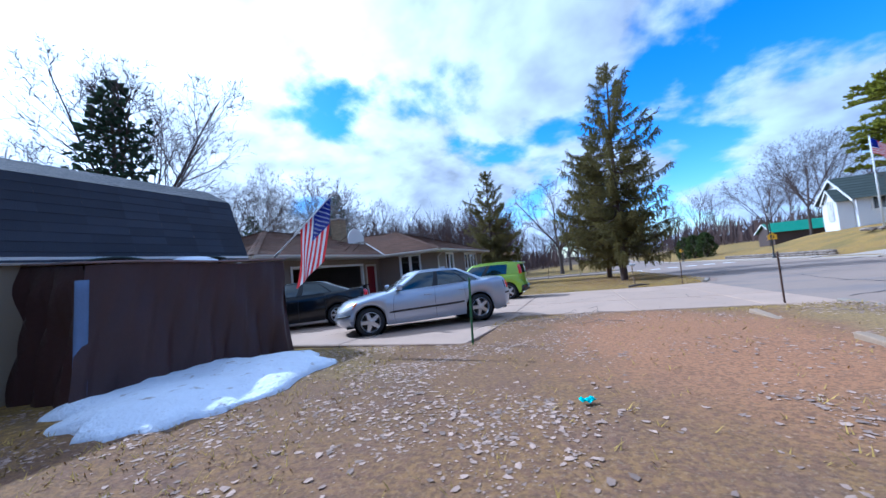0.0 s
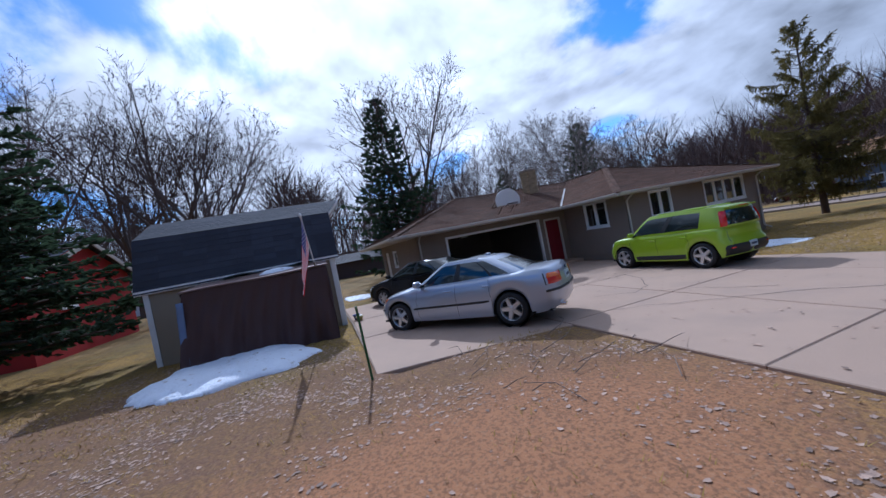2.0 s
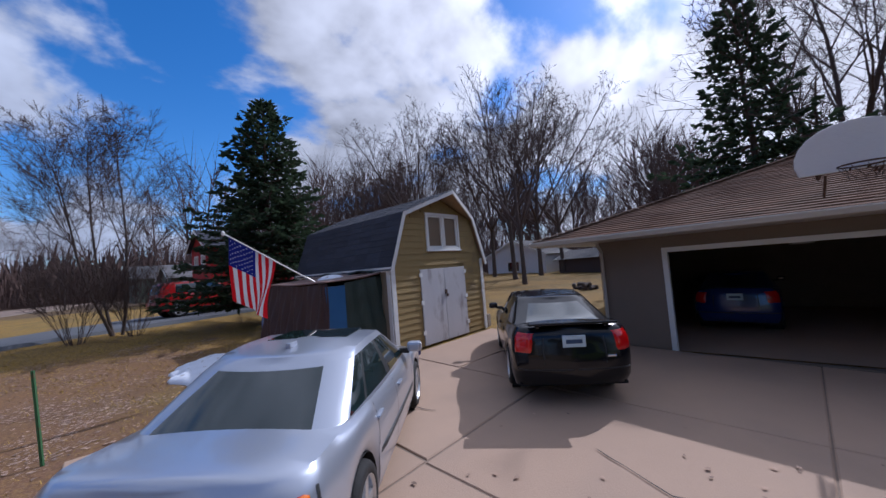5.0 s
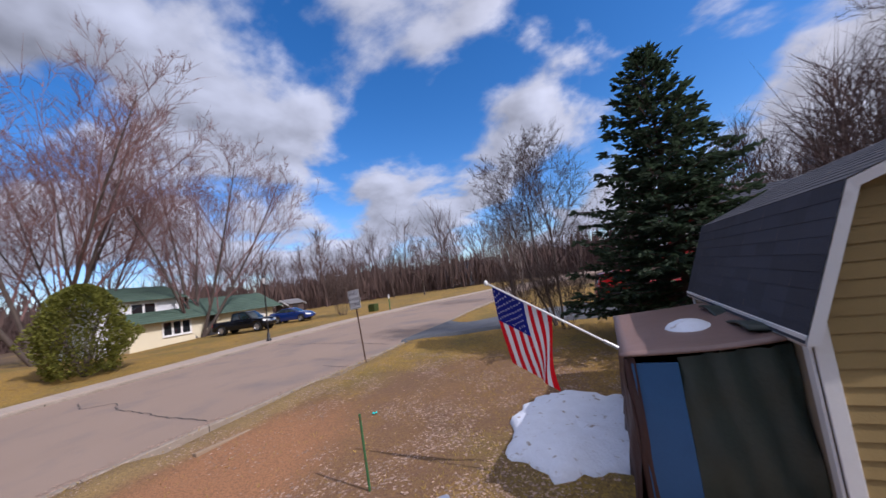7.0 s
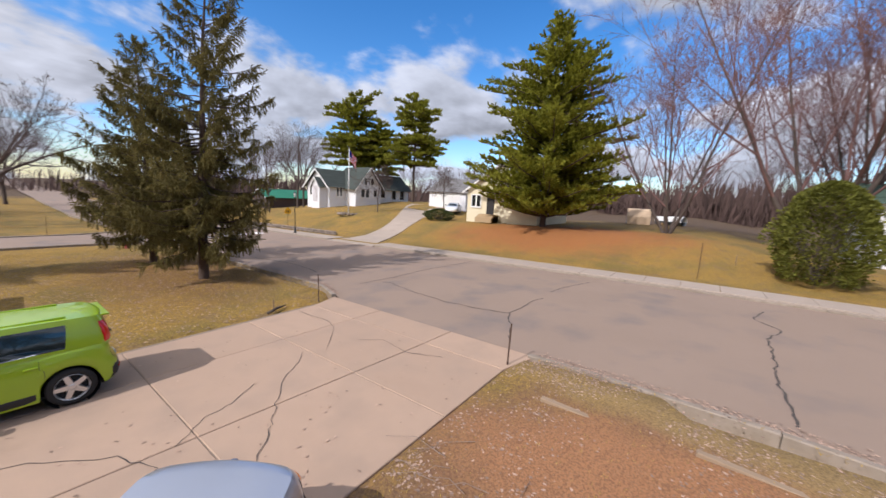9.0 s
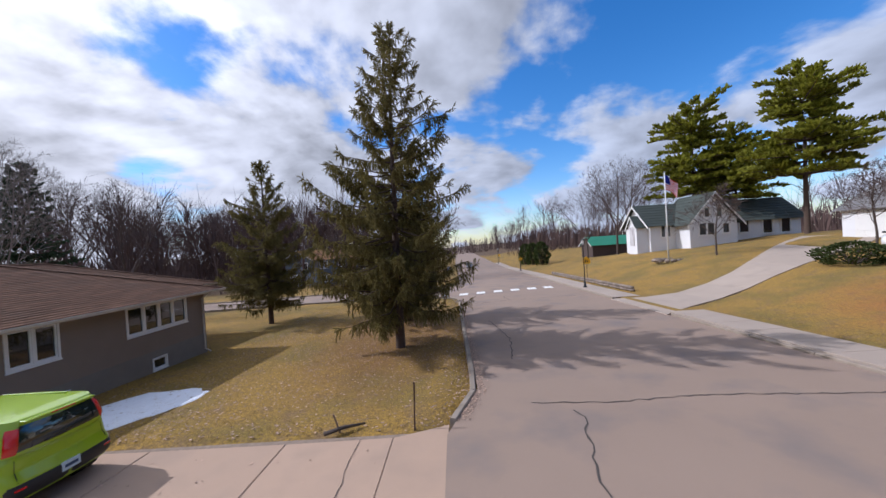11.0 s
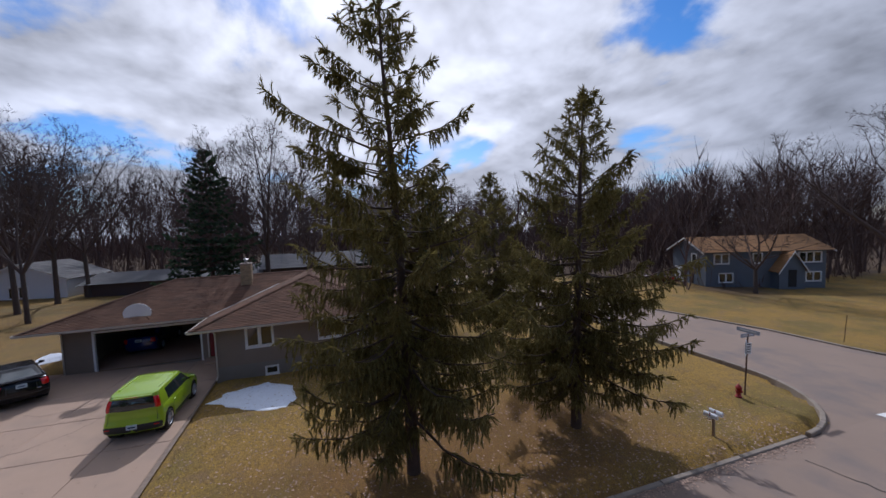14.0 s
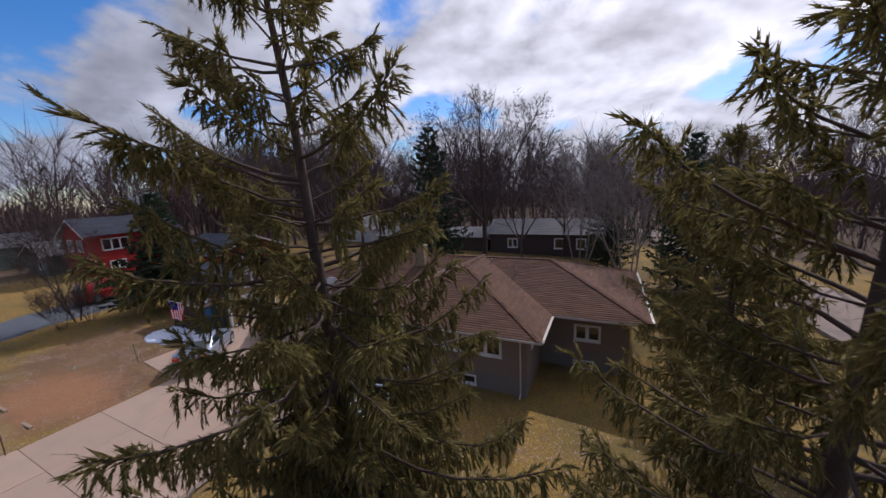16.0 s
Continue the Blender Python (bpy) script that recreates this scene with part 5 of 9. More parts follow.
def build_lean_to():
    root = thing("lean_to", "low lean-to wrapped in brown tarpaulin against the shed", "lean-to")
    x0, x1, y0, y1 = -6.95, -5.42, 0.34, 3.36

    def fold(a, b, k=1.0):
        return k * (0.055 * math.sin(9 * a + 5 * b) + 0.042 * math.sin(23 * a - 6 * b + 2 * math.sin(3 * b)) + 0.07 * noise.noise((4 * a, 3 * b, 1)))

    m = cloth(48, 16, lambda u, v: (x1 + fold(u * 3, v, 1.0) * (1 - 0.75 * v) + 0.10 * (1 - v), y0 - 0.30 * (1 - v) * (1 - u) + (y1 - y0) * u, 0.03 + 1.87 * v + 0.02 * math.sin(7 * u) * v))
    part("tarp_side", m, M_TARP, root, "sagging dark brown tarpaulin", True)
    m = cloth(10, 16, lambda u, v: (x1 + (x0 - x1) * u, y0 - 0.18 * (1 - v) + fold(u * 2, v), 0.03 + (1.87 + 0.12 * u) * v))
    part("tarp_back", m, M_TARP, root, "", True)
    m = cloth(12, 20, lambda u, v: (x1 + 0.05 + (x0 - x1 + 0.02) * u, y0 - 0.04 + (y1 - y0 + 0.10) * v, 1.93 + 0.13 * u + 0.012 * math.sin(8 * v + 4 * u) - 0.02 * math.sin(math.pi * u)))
    part("tarp_roof", m, M_TARP_TOP, root, "lighter brown tarpaulin roof", True, solid=0.03)
    part("blue_panel", Mesh().box(-5.94, y1 - 0.03, 0.02, -5.46, y1 + 0.0, 1.84), M_BLUE_PANEL, root, "faded blue door panel", bevel=0.008)
    m = cloth(14, 16, lambda u, v: (-5.94 + (x0 + 5.94) * u, y1 - 0.02 + fold(u * 2, v * 1.3, 0.6), 0.03 + (1.86 + 0.10 * u) * v))
    part("green_tarp", m, M_GREEN_TARP, root, "dark green tarpaulin curtain", True)
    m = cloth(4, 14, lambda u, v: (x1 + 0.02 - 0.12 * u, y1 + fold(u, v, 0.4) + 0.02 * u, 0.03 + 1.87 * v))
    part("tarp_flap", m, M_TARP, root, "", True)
    m = cloth(3, 14, lambda u, v: (x1 + 0.08 - 0.04 * v, y0 - 0.22 + 0.13 * u + 0.10 * v, 0.02 + 1.7 * v))
    part("pale_edge", m, material("pale_blue_tarp_edge", (0.13, 0.18, 0.30), 0.5, vary=0.15), root, "pale blue tarp edge", True, solid=0.012)
    part("snow_cap", Mesh().lathe([(0.0, 0.13), (0.16, 0.11), (0.27, 0.05), (0.31, 0.0)], pose(-6.3, 2.2, 1.97) @ Matrix.Diagonal((1, 1.5, 1, 1)), 18), M_SNOW, root, "lump of old snow", True)
    w = cloth(5, 12, lambda u, v: (-6.9 + 0.22 * u, 0.9 + 2.2 * v, 2.06 + 0.05 * math.sin(9 * v) + 0.02 * u))
    part("bundled_edge", w, M_GREEN_TARP, root, "bundled dark tarp along the wall", True, solid=0.03)
    return root


build_lean_to()


def build_flag():
    root = thing("flag", "United States flag on a slanting white pole fixed to the lean-to", "flag")
    a, b = Vector((-5.32, 3.12, 2.0)), Vector((-3.80, 3.04, 2.95))
    part("pole", Mesh().tube([a, b], 0.014, 8), M_WHITE, root, "white pole", True)
    part("finial", Mesh().lathe([(0.0, -0.05), (0.03, -0.02), (0.03, 0.02), (0.0, 0.05)], Matrix.Translation(b + (b - a).normalized() * 0.04), 10), M_WHITE, root, "white ball finial", True)
    part("holder", Mesh().tube([a - (b - a).normalized() * 0.06, a + (b - a).normalized() * 0.12], 0.025, 8), M_METAL, root)
    d = (a - b).normalized()
    flat = Vector((d.x, d.y, 0)).normalized()
    hoist, fly = 0.91, 1.52

    def surf(u, v):
        """u along the pole from the tip, v out along the cloth, which a light wind carries to the south."""
        top = b + d * (0.06 + hoist * u)
        ripple = 0.07 * math.sin(2.2 * math.pi * u + 2.2 * v) * (0.15 + v) + 0.02 * math.sin(11 * u + 5 * v)
        away = Vector((-0.12, -0.20, -1.18)).lerp(Vector((0.06, -0.30, -1.12)), u)
        hang = Vector((away.x * v, away.y * v ** 1.15, away.z * v ** 0.92))
        return top + hang + Vector((0.9, -0.2, 0.3)) * ripple

    strips = [Mesh() for _ in range(13)]
    canton = Mesh()
    for i in range(13):
        for j in range(24):
            u0, u1, v0, v1 = i / 13, (i + 1) / 13, j / 24, (j + 1) / 24
            target = strips[i]
            if i < 7 and j < 10:
                target = canton
            target.quad(surf(u0, v0), surf(u1, v0), surf(u1, v1), surf(u0, v1))
    for i, m in enumerate(strips):
        part("stripe", m, (M_FLAG_RED, M_FLAG_WHITE)[i % 2], root, ("red stripe", "white stripe")[i % 2], True)
    part("canton", canton, M_FLAG_BLUE, root, "blue canton", True)
    side = Vector((-flat.y, flat.x, 0)) * 0.006
    for r in range(9):
        for c in range(6 if r % 2 == 0 else 5):
            u, v = (r + 0.9) / 10.6 * 7 / 13, (c + (0.6 if r % 2 == 0 else 1.1)) / 6.2 * 10 / 24
            star = Mesh()
            for sg in (1, -1):
                for q in range(10):
                    e = 0.015 if q % 2 == 0 else 0.007
                    star.v.append(tuple(surf(u + e * math.cos(q * math.pi / 5) / hoist, v + e * math.sin(q * math.pi / 5) / fly) + side * sg))
            star.f = [tuple(range(10)), tuple(range(19, 9, -1))] + [(q, q + 10, (q + 1) % 10 + 10, (q + 1) % 10) for q in range(10)]
            part("star", star, M_STAR, root)


build_flag()

# ---- vehicles ----


def lerp_table(tab, x):
    if x <= tab[0][0]:
        return tab[0][1]
    for (a, p), (b, q) in zip(tab[:-1], tab[1:]):
        if x <= b:
            t = (x - a) / (b - a)
            return p + (q - p) * (t * t * (3 - 2 * t) * 0.4 + t * 0.6)
    return tab[-1][1]


def wheel(parent, x, y, r, side, spokes):
    """A wheel with its tyre and spoked rim; side: 1 on the car's left."""
    w = new("wheel")
    w.parent = parent
    w.matrix_local = pose(x, y, r, -90 * side, 0, 0)
    hw = 0.10
    tyre = Mesh().lathe([(r * 0.66, -hw), (r * 0.90, -hw), (r * 0.97, -hw * 0.75), (r, -hw * 0.4), (r, hw * 0.4), (r * 0.97, hw * 0.75), (r * 0.90, hw), (r * 0.70, hw), (r * 0.68, hw * 0.7)], None, 32)
    part("tyre", tyre, M_RUBBER, w, "", True)
    rim = Mesh()
    rim.lathe([(r * 0.715, hw * 0.97), (r * 0.69, hw * 1.02), (r * 0.65, hw * 0.8), (r * 0.63, hw * 0.1)], None, 28)
    wid = 0.115 if spokes <= 5 else 0.075
    for i in range(spokes):
        m = pose(0, 0, 0, 0, 0, 360 * i / spokes)
        n = len(rim.v)
        pts = [(0.05, -wid * r * 1.15, hw * 0.86), (0.66 * r, -wid * r * 0.9, hw * 0.80), (0.66 * r, wid * r * 0.9, hw * 0.80), (0.05, wid * r * 1.15, hw * 0.86),
               (0.05, -wid * r * 1.4, hw * 0.4), (0.66 * r, -wid * r * 1.1, hw * 0.4), (0.66 * r, wid * r * 1.1, hw * 0.4), (0.05, wid * r * 1.4, hw * 0.4)]
        rim.v += [tuple(m @ Vector(v)) for v in pts]
        rim.f += [tuple(n + k for k in f) for f in ((0, 1, 2, 3), (0, 4, 5, 1), (1, 5, 6, 2), (2, 6, 7, 3), (3, 7, 4, 0))]
    rim.lathe([(0.0, hw * 0.98), (0.045, hw * 0.95), (0.07, hw * 0.8), (0.07, hw * 0.4)], None, 14)
    part("rim", rim, M_RIM, w, "silver alloy rim")
    part("brake_disc", Mesh().lathe([(0.0, hw * 0.3), (r * 0.64, hw * 0.3), (r * 0.64, 0.0), (0, 0)], None, 20), M_RIM_DARK, w)


def plan_point(s, front, rear, b, rf, rr, bf, br, bs):
    """Half of a rounded plan outline: s runs 0..1 from the middle of the front, round one flank, to the middle of the rear."""
    if s < 0.2:
        y = (b - rf) * s / 0.2
        x = front
    elif s < 0.3:
        q = (s - 0.2) / 0.1 * math.pi / 2
        x, y = front - rf + rf * math.cos(q), b - rf + rf * math.sin(q)
    elif s < 0.7:
        t = (s - 0.3) / 0.4
        x, y = front - rf + (rear + rr - front + rf) * t, b
    elif s < 0.8:
        q = (s - 0.7) / 0.1 * math.pi / 2
        x, y = rear + rr - rr * math.sin(q), b - rr + rr * math.cos(q)
    else:
        x, y = rear, (b - rr) * (1 - (s - 0.8) / 0.2)
    f = min(abs(y) / b, 1) ** 2
    mid = (front + rear) / 2
    if x > mid:
        x -= bf * f * max(0.0, (x - mid) / (front - mid)) ** 3
    else:
        x += br * f * max(0.0, (mid - x) / (mid - rear)) ** 3
    y *= 1 - bs * ((x - mid) / (front - mid)) ** 2
    return x, y


def weld(mesh, name, mat, sharp=36):
    me = mesh.data(name, mat, True)
    bm = bmesh.new()
    bm.from_mesh(me)
    bmesh.ops.remove_doubles(bm, verts=bm.verts, dist=0.0008)
    bmesh.ops.recalc_face_normals(bm, faces=bm.faces)
    for e in bm.edges:
        if len(e.link_faces) == 2 and e.calc_face_angle(0) > radians(sharp):
            e.smooth = False
    bm.to_mesh(me)
    bm.free()
    return me


def car(name, label, paint, at, S, group=""):
    """A car from a table of its shape. x forward from the middle of the wheelbase, z up, y to its left."""
    root = thing(name, label, "car", at, group)
    nose, tail, hw, wb, wr = S["nose"], S["tail"], S["half"], S["base"] / 2, S["wheel"]
    axles = (wb, -wb)
    arch = wr + 0.05
    rf, rr, bf, br, bs = S["plan"]
    deck = lambda x: lerp_table(S["deck"], x)
    levels = S["levels"]

    def level(v):
        for a, b in zip(levels[:-1], levels[1:]):
            if v <= b[0]:
                t = (v - a[0]) / (b[0] - a[0])
                return tuple(p + (q - p) * t for p, q in zip(a[1:], b[1:]))
        return levels[-1][1:]

    def low(x, y):
        z = S["sill"] + 0.04 * smooth01(nose - 0.6, nose, x) + 0.08 * smooth01(tail + 0.6, tail, x)
        if y > hw * 0.8:
            for a in axles:
                d = abs(x - a)
                if d < arch:
                    z = max(z, wr + math.sqrt(arch * arch - d * d))
        return z

    def shell(s, v, out=0.0):
        """A point of the body's skin on its left flank."""
        w, fx, rx = level(v)
        x, y = plan_point(s, nose + fx + out, tail + rx - out, hw * w + out, rf, rr, bf, br, bs)
        a, b = low(x, y), deck(x)
        return Vector((x, y, a + (b - a) * v))

    ss = set([0.2 * i / 6 for i in range(7)] + [0.2 + 0.1 * i / 6 for i in range(7)] + [0.3 + 0.4 * i / 44 for i in range(45)] + [0.7 + 0.1 * i / 6 for i in range(7)] + [0.8 + 0.2 * i / 6 for i in range(7)])
    lo_x, hi_x = tail + rr, nose - rf
    for a in axles:
        for q in range(0, 181, 10):
            x = a + arch * math.cos(radians(q))
            t = (hi_x - x) / (hi_x - lo_x)
            if 0 < t < 1:
                ss.add(0.3 + 0.4 * t)
    ss = sorted(ss)
    vs = [0, 0.05, 0.15, 0.3, 0.45, 0.6, 0.72, 0.82, 0.9, 0.96, 1.0]
    hull = Mesh()
    for sg in (1, -1):
        for i in range(len(ss) - 1):
            for j in range(len(vs) - 1):
                q = [shell(ss[i], vs[j]), shell(ss[i + 1], vs[j]), shell(ss[i + 1], vs[j + 1]), shell(ss[i], vs[j + 1])]
                hull.quad(*[(p.x, sg * p.y, p.z) for p in q])
    rim = [shell(s, 1.0) for s in ss]
    for p, q in zip(rim[:-1], rim[1:]):
        for k in range(10):
            f0, f1 = 1 - 2 * k / 10, 1 - 2 * (k + 1) / 10

            def top(e, f):
                c = 0.045 * (1 - f * f) * min(1.0, e.y / 0.5) + 0.012 * (1 - abs(abs(f) - 0.55) / 0.45) * (abs(f) > 0.1) * (e.x > wb - 0.6)
                return (e.x, e.y * f, e.z + max(c, 0))
            hull.quad(top(p, f0), top(p, f1), top(q, f1), top(q, f0))
    part("body", weld(hull, "body", paint), paint, root)
    well = Mesh().box(tail + 0.25, -hw * 0.88, S["sill"] + 0.02, nose - 0.25, hw * 0.88, S["sill"] + 0.06)
    for a in axles:
        for s in (1, -1):
            well.lathe([(0.0, -0.36), (arch - 0.004, -0.36), (arch - 0.004, -0.01)], pose(a, s * hw * 0.965, wr, -90 * s, 0, 0), 24)
    part("underbody", well, M_RIM_DARK, root, "dark underbody")
    # greenhouse: a stack of plan outlines from the belt to the roof's edge
    C = S["cabin"]

    def cab(s, h, out=0.0):
        bulge = 4 * h * (1 - h)
        f = C["front"][0] + (C["front"][1] - C["front"][0]) * h + 0.045 * bulge + out
        r = C["rear"][0] + (C["rear"][1] - C["rear"][0]) * h - C.get("rear_bulge", 0.05) * bulge - out
        b = C["half"][0] + (C["half"][1] - C["half"][0]) * h + 0.02 * bulge + out
        x, y = plan_point(s, f, r, b, C["rf"], C["rr"], C["bf"], C["br"], 0.05)
        z0 = deck(x) - 0.012
        return Vector((x, y, z0 + (lerp_table(C["roof"], x) - z0) * h))

    g0, g1 = C.get("glass", (0.07, 0.87))
    cuts = C["cuts"]  # (s0, s1, kind) along the half outline
    cs = sorted({0.0, 1.0, *[c for k in cuts for c in k[:2]], *[0.2 * i / 5 for i in range(6)], *[0.2 + 0.1 * i / 6 for i in range(7)], *[0.3 + 0.4 * i / 24 for i in range(25)], *[0.7 + 0.1 * i / 6 for i in range(7)], *[0.8 + 0.2 * i / 5 for i in range(6)]})
    hs = [0.0, g0, 0.3, 0.55, 0.75, g1, 0.93, 1.0]
    groups = {}
    for i in range(len(cs) - 1):
        sm = (cs[i] + cs[i + 1]) / 2
        kind = next((k for k in cuts if k[0] <= sm <= k[1]), None)
        for j in range(len(hs) - 1):
            for sg in (1, -1):
                if hs[j] < g0:
                    key = ("cowl", 0)
                elif hs[j] >= g1:
                    key = ("roof", 0)
                else:
                    key = (kind[2], 0 if kind[2] in ("windscreen", "rear_window") else sg * (cuts.index(kind) + 1))
                q = [cab(cs[i], hs[j]), cab(cs[i + 1], hs[j]), cab(cs[i + 1], hs[j + 1]), cab(cs[i], hs[j + 1])]
                groups.setdefault(key, Mesh()).quad(*[(p.x, sg * p.y, p.z) for p in q])
    roof = groups[("roof", 0)]
    edge = [cab(s, 1.0) for s in cs]
    for p, q in zip(edge[:-1], edge[1:]):
        for k in range(10):
            f0, f1 = 1 - 2 * k / 10, 1 - 2 * (k + 1) / 10
            up = lambda e, f: (e.x, e.y * f, e.z + 0.020 * (1 - f ** 2) * min(1.0, e.y / 0.5))
            roof.quad(up(p, f0), up(p, f1), up(q, f1), up(q, f0))
    for (nm, k), m in groups.items():
        glass = nm in ("windscreen", "rear_window", "side_window")
        mat = M_CAR_GLASS if glass else (M_TRIM if nm in ("door_post", "cowl") and C.get("dark_post", True) and nm == "door_post" else paint)
        part(nm, weld(m, nm, mat, 50), mat, root, "dark tinted glass" if glass else "")
    for a in axles:
        for s in (1, -1):
            wheel(root, a, s * (hw - 0.115), wr, s, S.get("spokes", 5))

    def panel(nm, surf, s0, s1, v0, v1, mat, lab="", out=0.006, sides=(1, -1), slant=0.0, n=10):
        """A piece laid over the skin, with its rim turned in."""
        fn = shell if surf == "body" else cab
        for sg in sides:
            m = Mesh()
            rows = 5
            grid = [[None] * (rows + 1) for _ in range(n + 1)]
            for i in range(n + 1):
                for j in range(rows + 1):
                    v = v0 + (v1 - v0) * j / rows
                    s = s0 + (s1 - s0) * i / n + slant * (j / rows - 0.5)
                    o = out if 0 < i < n and 0 < j < rows else -0.004
                    p = fn(s, v, o)
                    grid[i][j] = (p.x, sg * p.y, p.z)
            for i in range(n):
                for j in range(rows):
                    m.quad(grid[i][j], grid[i + 1][j], grid[i + 1][j + 1], grid[i][j + 1])
            part(nm, weld(m, nm, mat, 60), mat, root, lab)

    def along(x):
        """The outline's parameter at a given place along the flank."""
        return 0.3 + 0.4 * (hi_x - x) / (hi_x - lo_x)

    def frac(x, z):
        a = S["sill"]
        return (z - a) / (deck(x) - a)

    for p in S.get("panels", ()):
        panel(*p)
    for x0, x1, z0, z1, nm, mat, lab in S.get("strips", ()):
        xm = (x0 + x1) / 2
        panel(nm, "body", along(x1), along(x0), frac(xm, z0), frac(xm, z1), mat, lab, 0.014)
    for x in S.get("seams", ()):
        for sg in (1, -1):
            m = Mesh()
            for j in range(10):
                pts = [shell(along(x), 0.08 + 0.086 * (j + d), 0.0015) for d in (0, 1)]
                m.quad(*[(p.x + e, sg * p.y, p.z) for p, e in ((pts[0], -0.004), (pts[0], 0.004), (pts[1], 0.004), (pts[1], -0.004))])
            part("door_seam", m, M_TRIM, root)
    for x in S.get("handles", ()):
        for sg in (1, -1):
            p = shell(along(x), 0.80)
            part("door_handle", Mesh().box(x - 0.085, min(sg * (p.y - 0.01), sg * (p.y + 0.03)), p.z - 0.018, x + 0.085, max(sg * (p.y - 0.01), sg * (p.y + 0.03)), p.z + 0.018), S.get("handle_paint", paint), root, bevel=0.014)
    mx = C["front"][0] - 0.42
    for sg in (1, -1):
        z = deck(mx) + 0.04
        m = Mesh().box(mx - 0.08, min(sg * (hw - 0.02), sg * (hw + 0.17)), z, mx + 0.05, max(sg * (hw - 0.02), sg * (hw + 0.17)), z + 0.13)
        part("mirror", m, S.get("mirror_paint", paint), root, bevel=0.04)
        part("mirror_arm", Mesh().box(mx - 0.03, min(sg * (hw - 0.13), sg * hw), z - 0.02, mx + 0.03, max(sg * (hw - 0.13), sg * hw), z + 0.04), M_TRIM, root)
    for nm, x0, y0, z0, x1, y1, z1, mat, lab in S.get("boxes", ()):
        part(nm, Mesh().box(x0, y0, z0, x1, y1, z1), mat, root, lab, bevel=0.012)
    pz = S.get("plate_z", 0.75)
    px = shell(1.0, frac(tail, pz + 0.08)).x - 0.006
    pl = part("number_plate", Mesh().box(px - 0.012, -0.155, pz, px + 0.03, 0.155, pz + 0.16), M_PLATE, root, "pale blue plate with dark bars", bevel=0.004)
    part("plate_bar", Mesh().box(px - 0.016, -0.11, pz + 0.05, px - 0.010, 0.11, pz + 0.105), M_PLATE_BAR, pl)
    return root


SEDAN = dict(
    nose=2.14, tail=-2.36, half=0.872, base=2.725, wheel=0.322, sill=0.20, plan=(0.34, 0.22, 0.20, 0.12, 0.035),
    levels=[(0, 0.945, -0.12, 0.10), (0.15, 0.98, -0.03, 0.02), (0.4, 0.995, 0.0, 0.0), (0.62, 1.0, -0.02, 0.03), (0.8, 0.985, -0.06, 0.05), (0.92, 0.955, -0.10, 0.07), (1.0, 0.90, -0.18, 0.12)],
    deck=[(-2.36, 0.985), (-2.1, 1.01), (-1.5, 0.995), (0.0, 0.945), (0.85, 0.925), (1.15, 0.895), (1.7, 0.80), (2.0, 0.71), (2.14, 0.66)],
    cabin=dict(front=(1.10, 0.26), rear=(-1.74, -1.02), half=(0.80, 0.625), rf=0.16, rr=0.24, bf=0.14, br=0.10, rear_bulge=0.08,
               roof=[(-1.8, 1.20), (-1.3, 1.31), (-1.0, 1.355), (-0.4, 1.385), (0.0, 1.38), (0.3, 1.34), (0.8, 1.2)],
               cuts=[(0.0, 0.225, "windscreen"), (0.225, 0.315, "front_post"), (0.315, 0.478, "side_window"), (0.478, 0.503, "door_post"), (0.503, 0.625, "side_window"), (0.625, 0.635, "door_post"), (0.635, 0.70, "side_window"), (0.70, 0.785, "rear_post"), (0.785, 1.0, "rear_window")]),
    seams=(0.84, -0.20, -1.0), handles=(-0.02, -0.92),
    strips=[(-0.98, 0.98, 0.475, 0.525, "rub_strip", M_TRIM, "black rub strip")],
    panels=[("bumper_strip", "body", 0.70, 1.0, 0.43, 0.50, M_TRIM, "black bumper strip", 0.016), ("bumper_strip", "body", 0.12, 0.275, 0.50, 0.58, M_TRIM, "black bumper strip", 0.016),
            ("tail_light", "body", 0.735, 0.875, 0.60, 0.90, M_TAIL, "red tail light", 0.010), ("tail_lamp_amber", "body", 0.738, 0.835, 0.76, 0.885, M_AMBER, "amber lens", 0.014),
            ("headlight", "body", 0.11, 0.27, 0.70, 0.93, M_LENS, "clear headlight", 0.008), ("indicator_light", "body", 0.275, 0.295, 0.70, 0.9, M_AMBER, "amber corner lamp", 0.008),
            ("kidney_grille", "body", 0.01, 0.085, 0.70, 0.95, M_TRIM, "black kidney grille", 0.012), ("air_intake", "body", 0.0, 0.13, 0.10, 0.32, M_TRIM, "black air intake", 0.004),
            ("trunk_seam", "body", 0.72, 0.728, 0.55, 0.97, M_TRIM, "", 0.001), ("fog_light", "body", 0.17, 0.21, 0.16, 0.30, M_LENS, "round fog light", 0.006)],
    boxes=[("roof_antenna", -0.80, -0.025, 1.365, -0.66, 0.025, 1.435, M_SILVER, "shark-fin antenna"), ("sunroof", -0.42, -0.42, 1.385, 0.10, 0.42, 1.404, M_CAR_GLASS, "dark glass sunroof"),
           ("exhaust", -2.33, 0.42, 0.26, -2.2, 0.55, 0.31, M_CHROME, "twin exhaust tips"), ("badge", -2.325, -0.035, 0.90, -2.30, 0.035, 0.96, M_PLATE_BAR, "round badge")],
    plate_z=0.70, spokes=5, mirror_paint=M_SILVER)

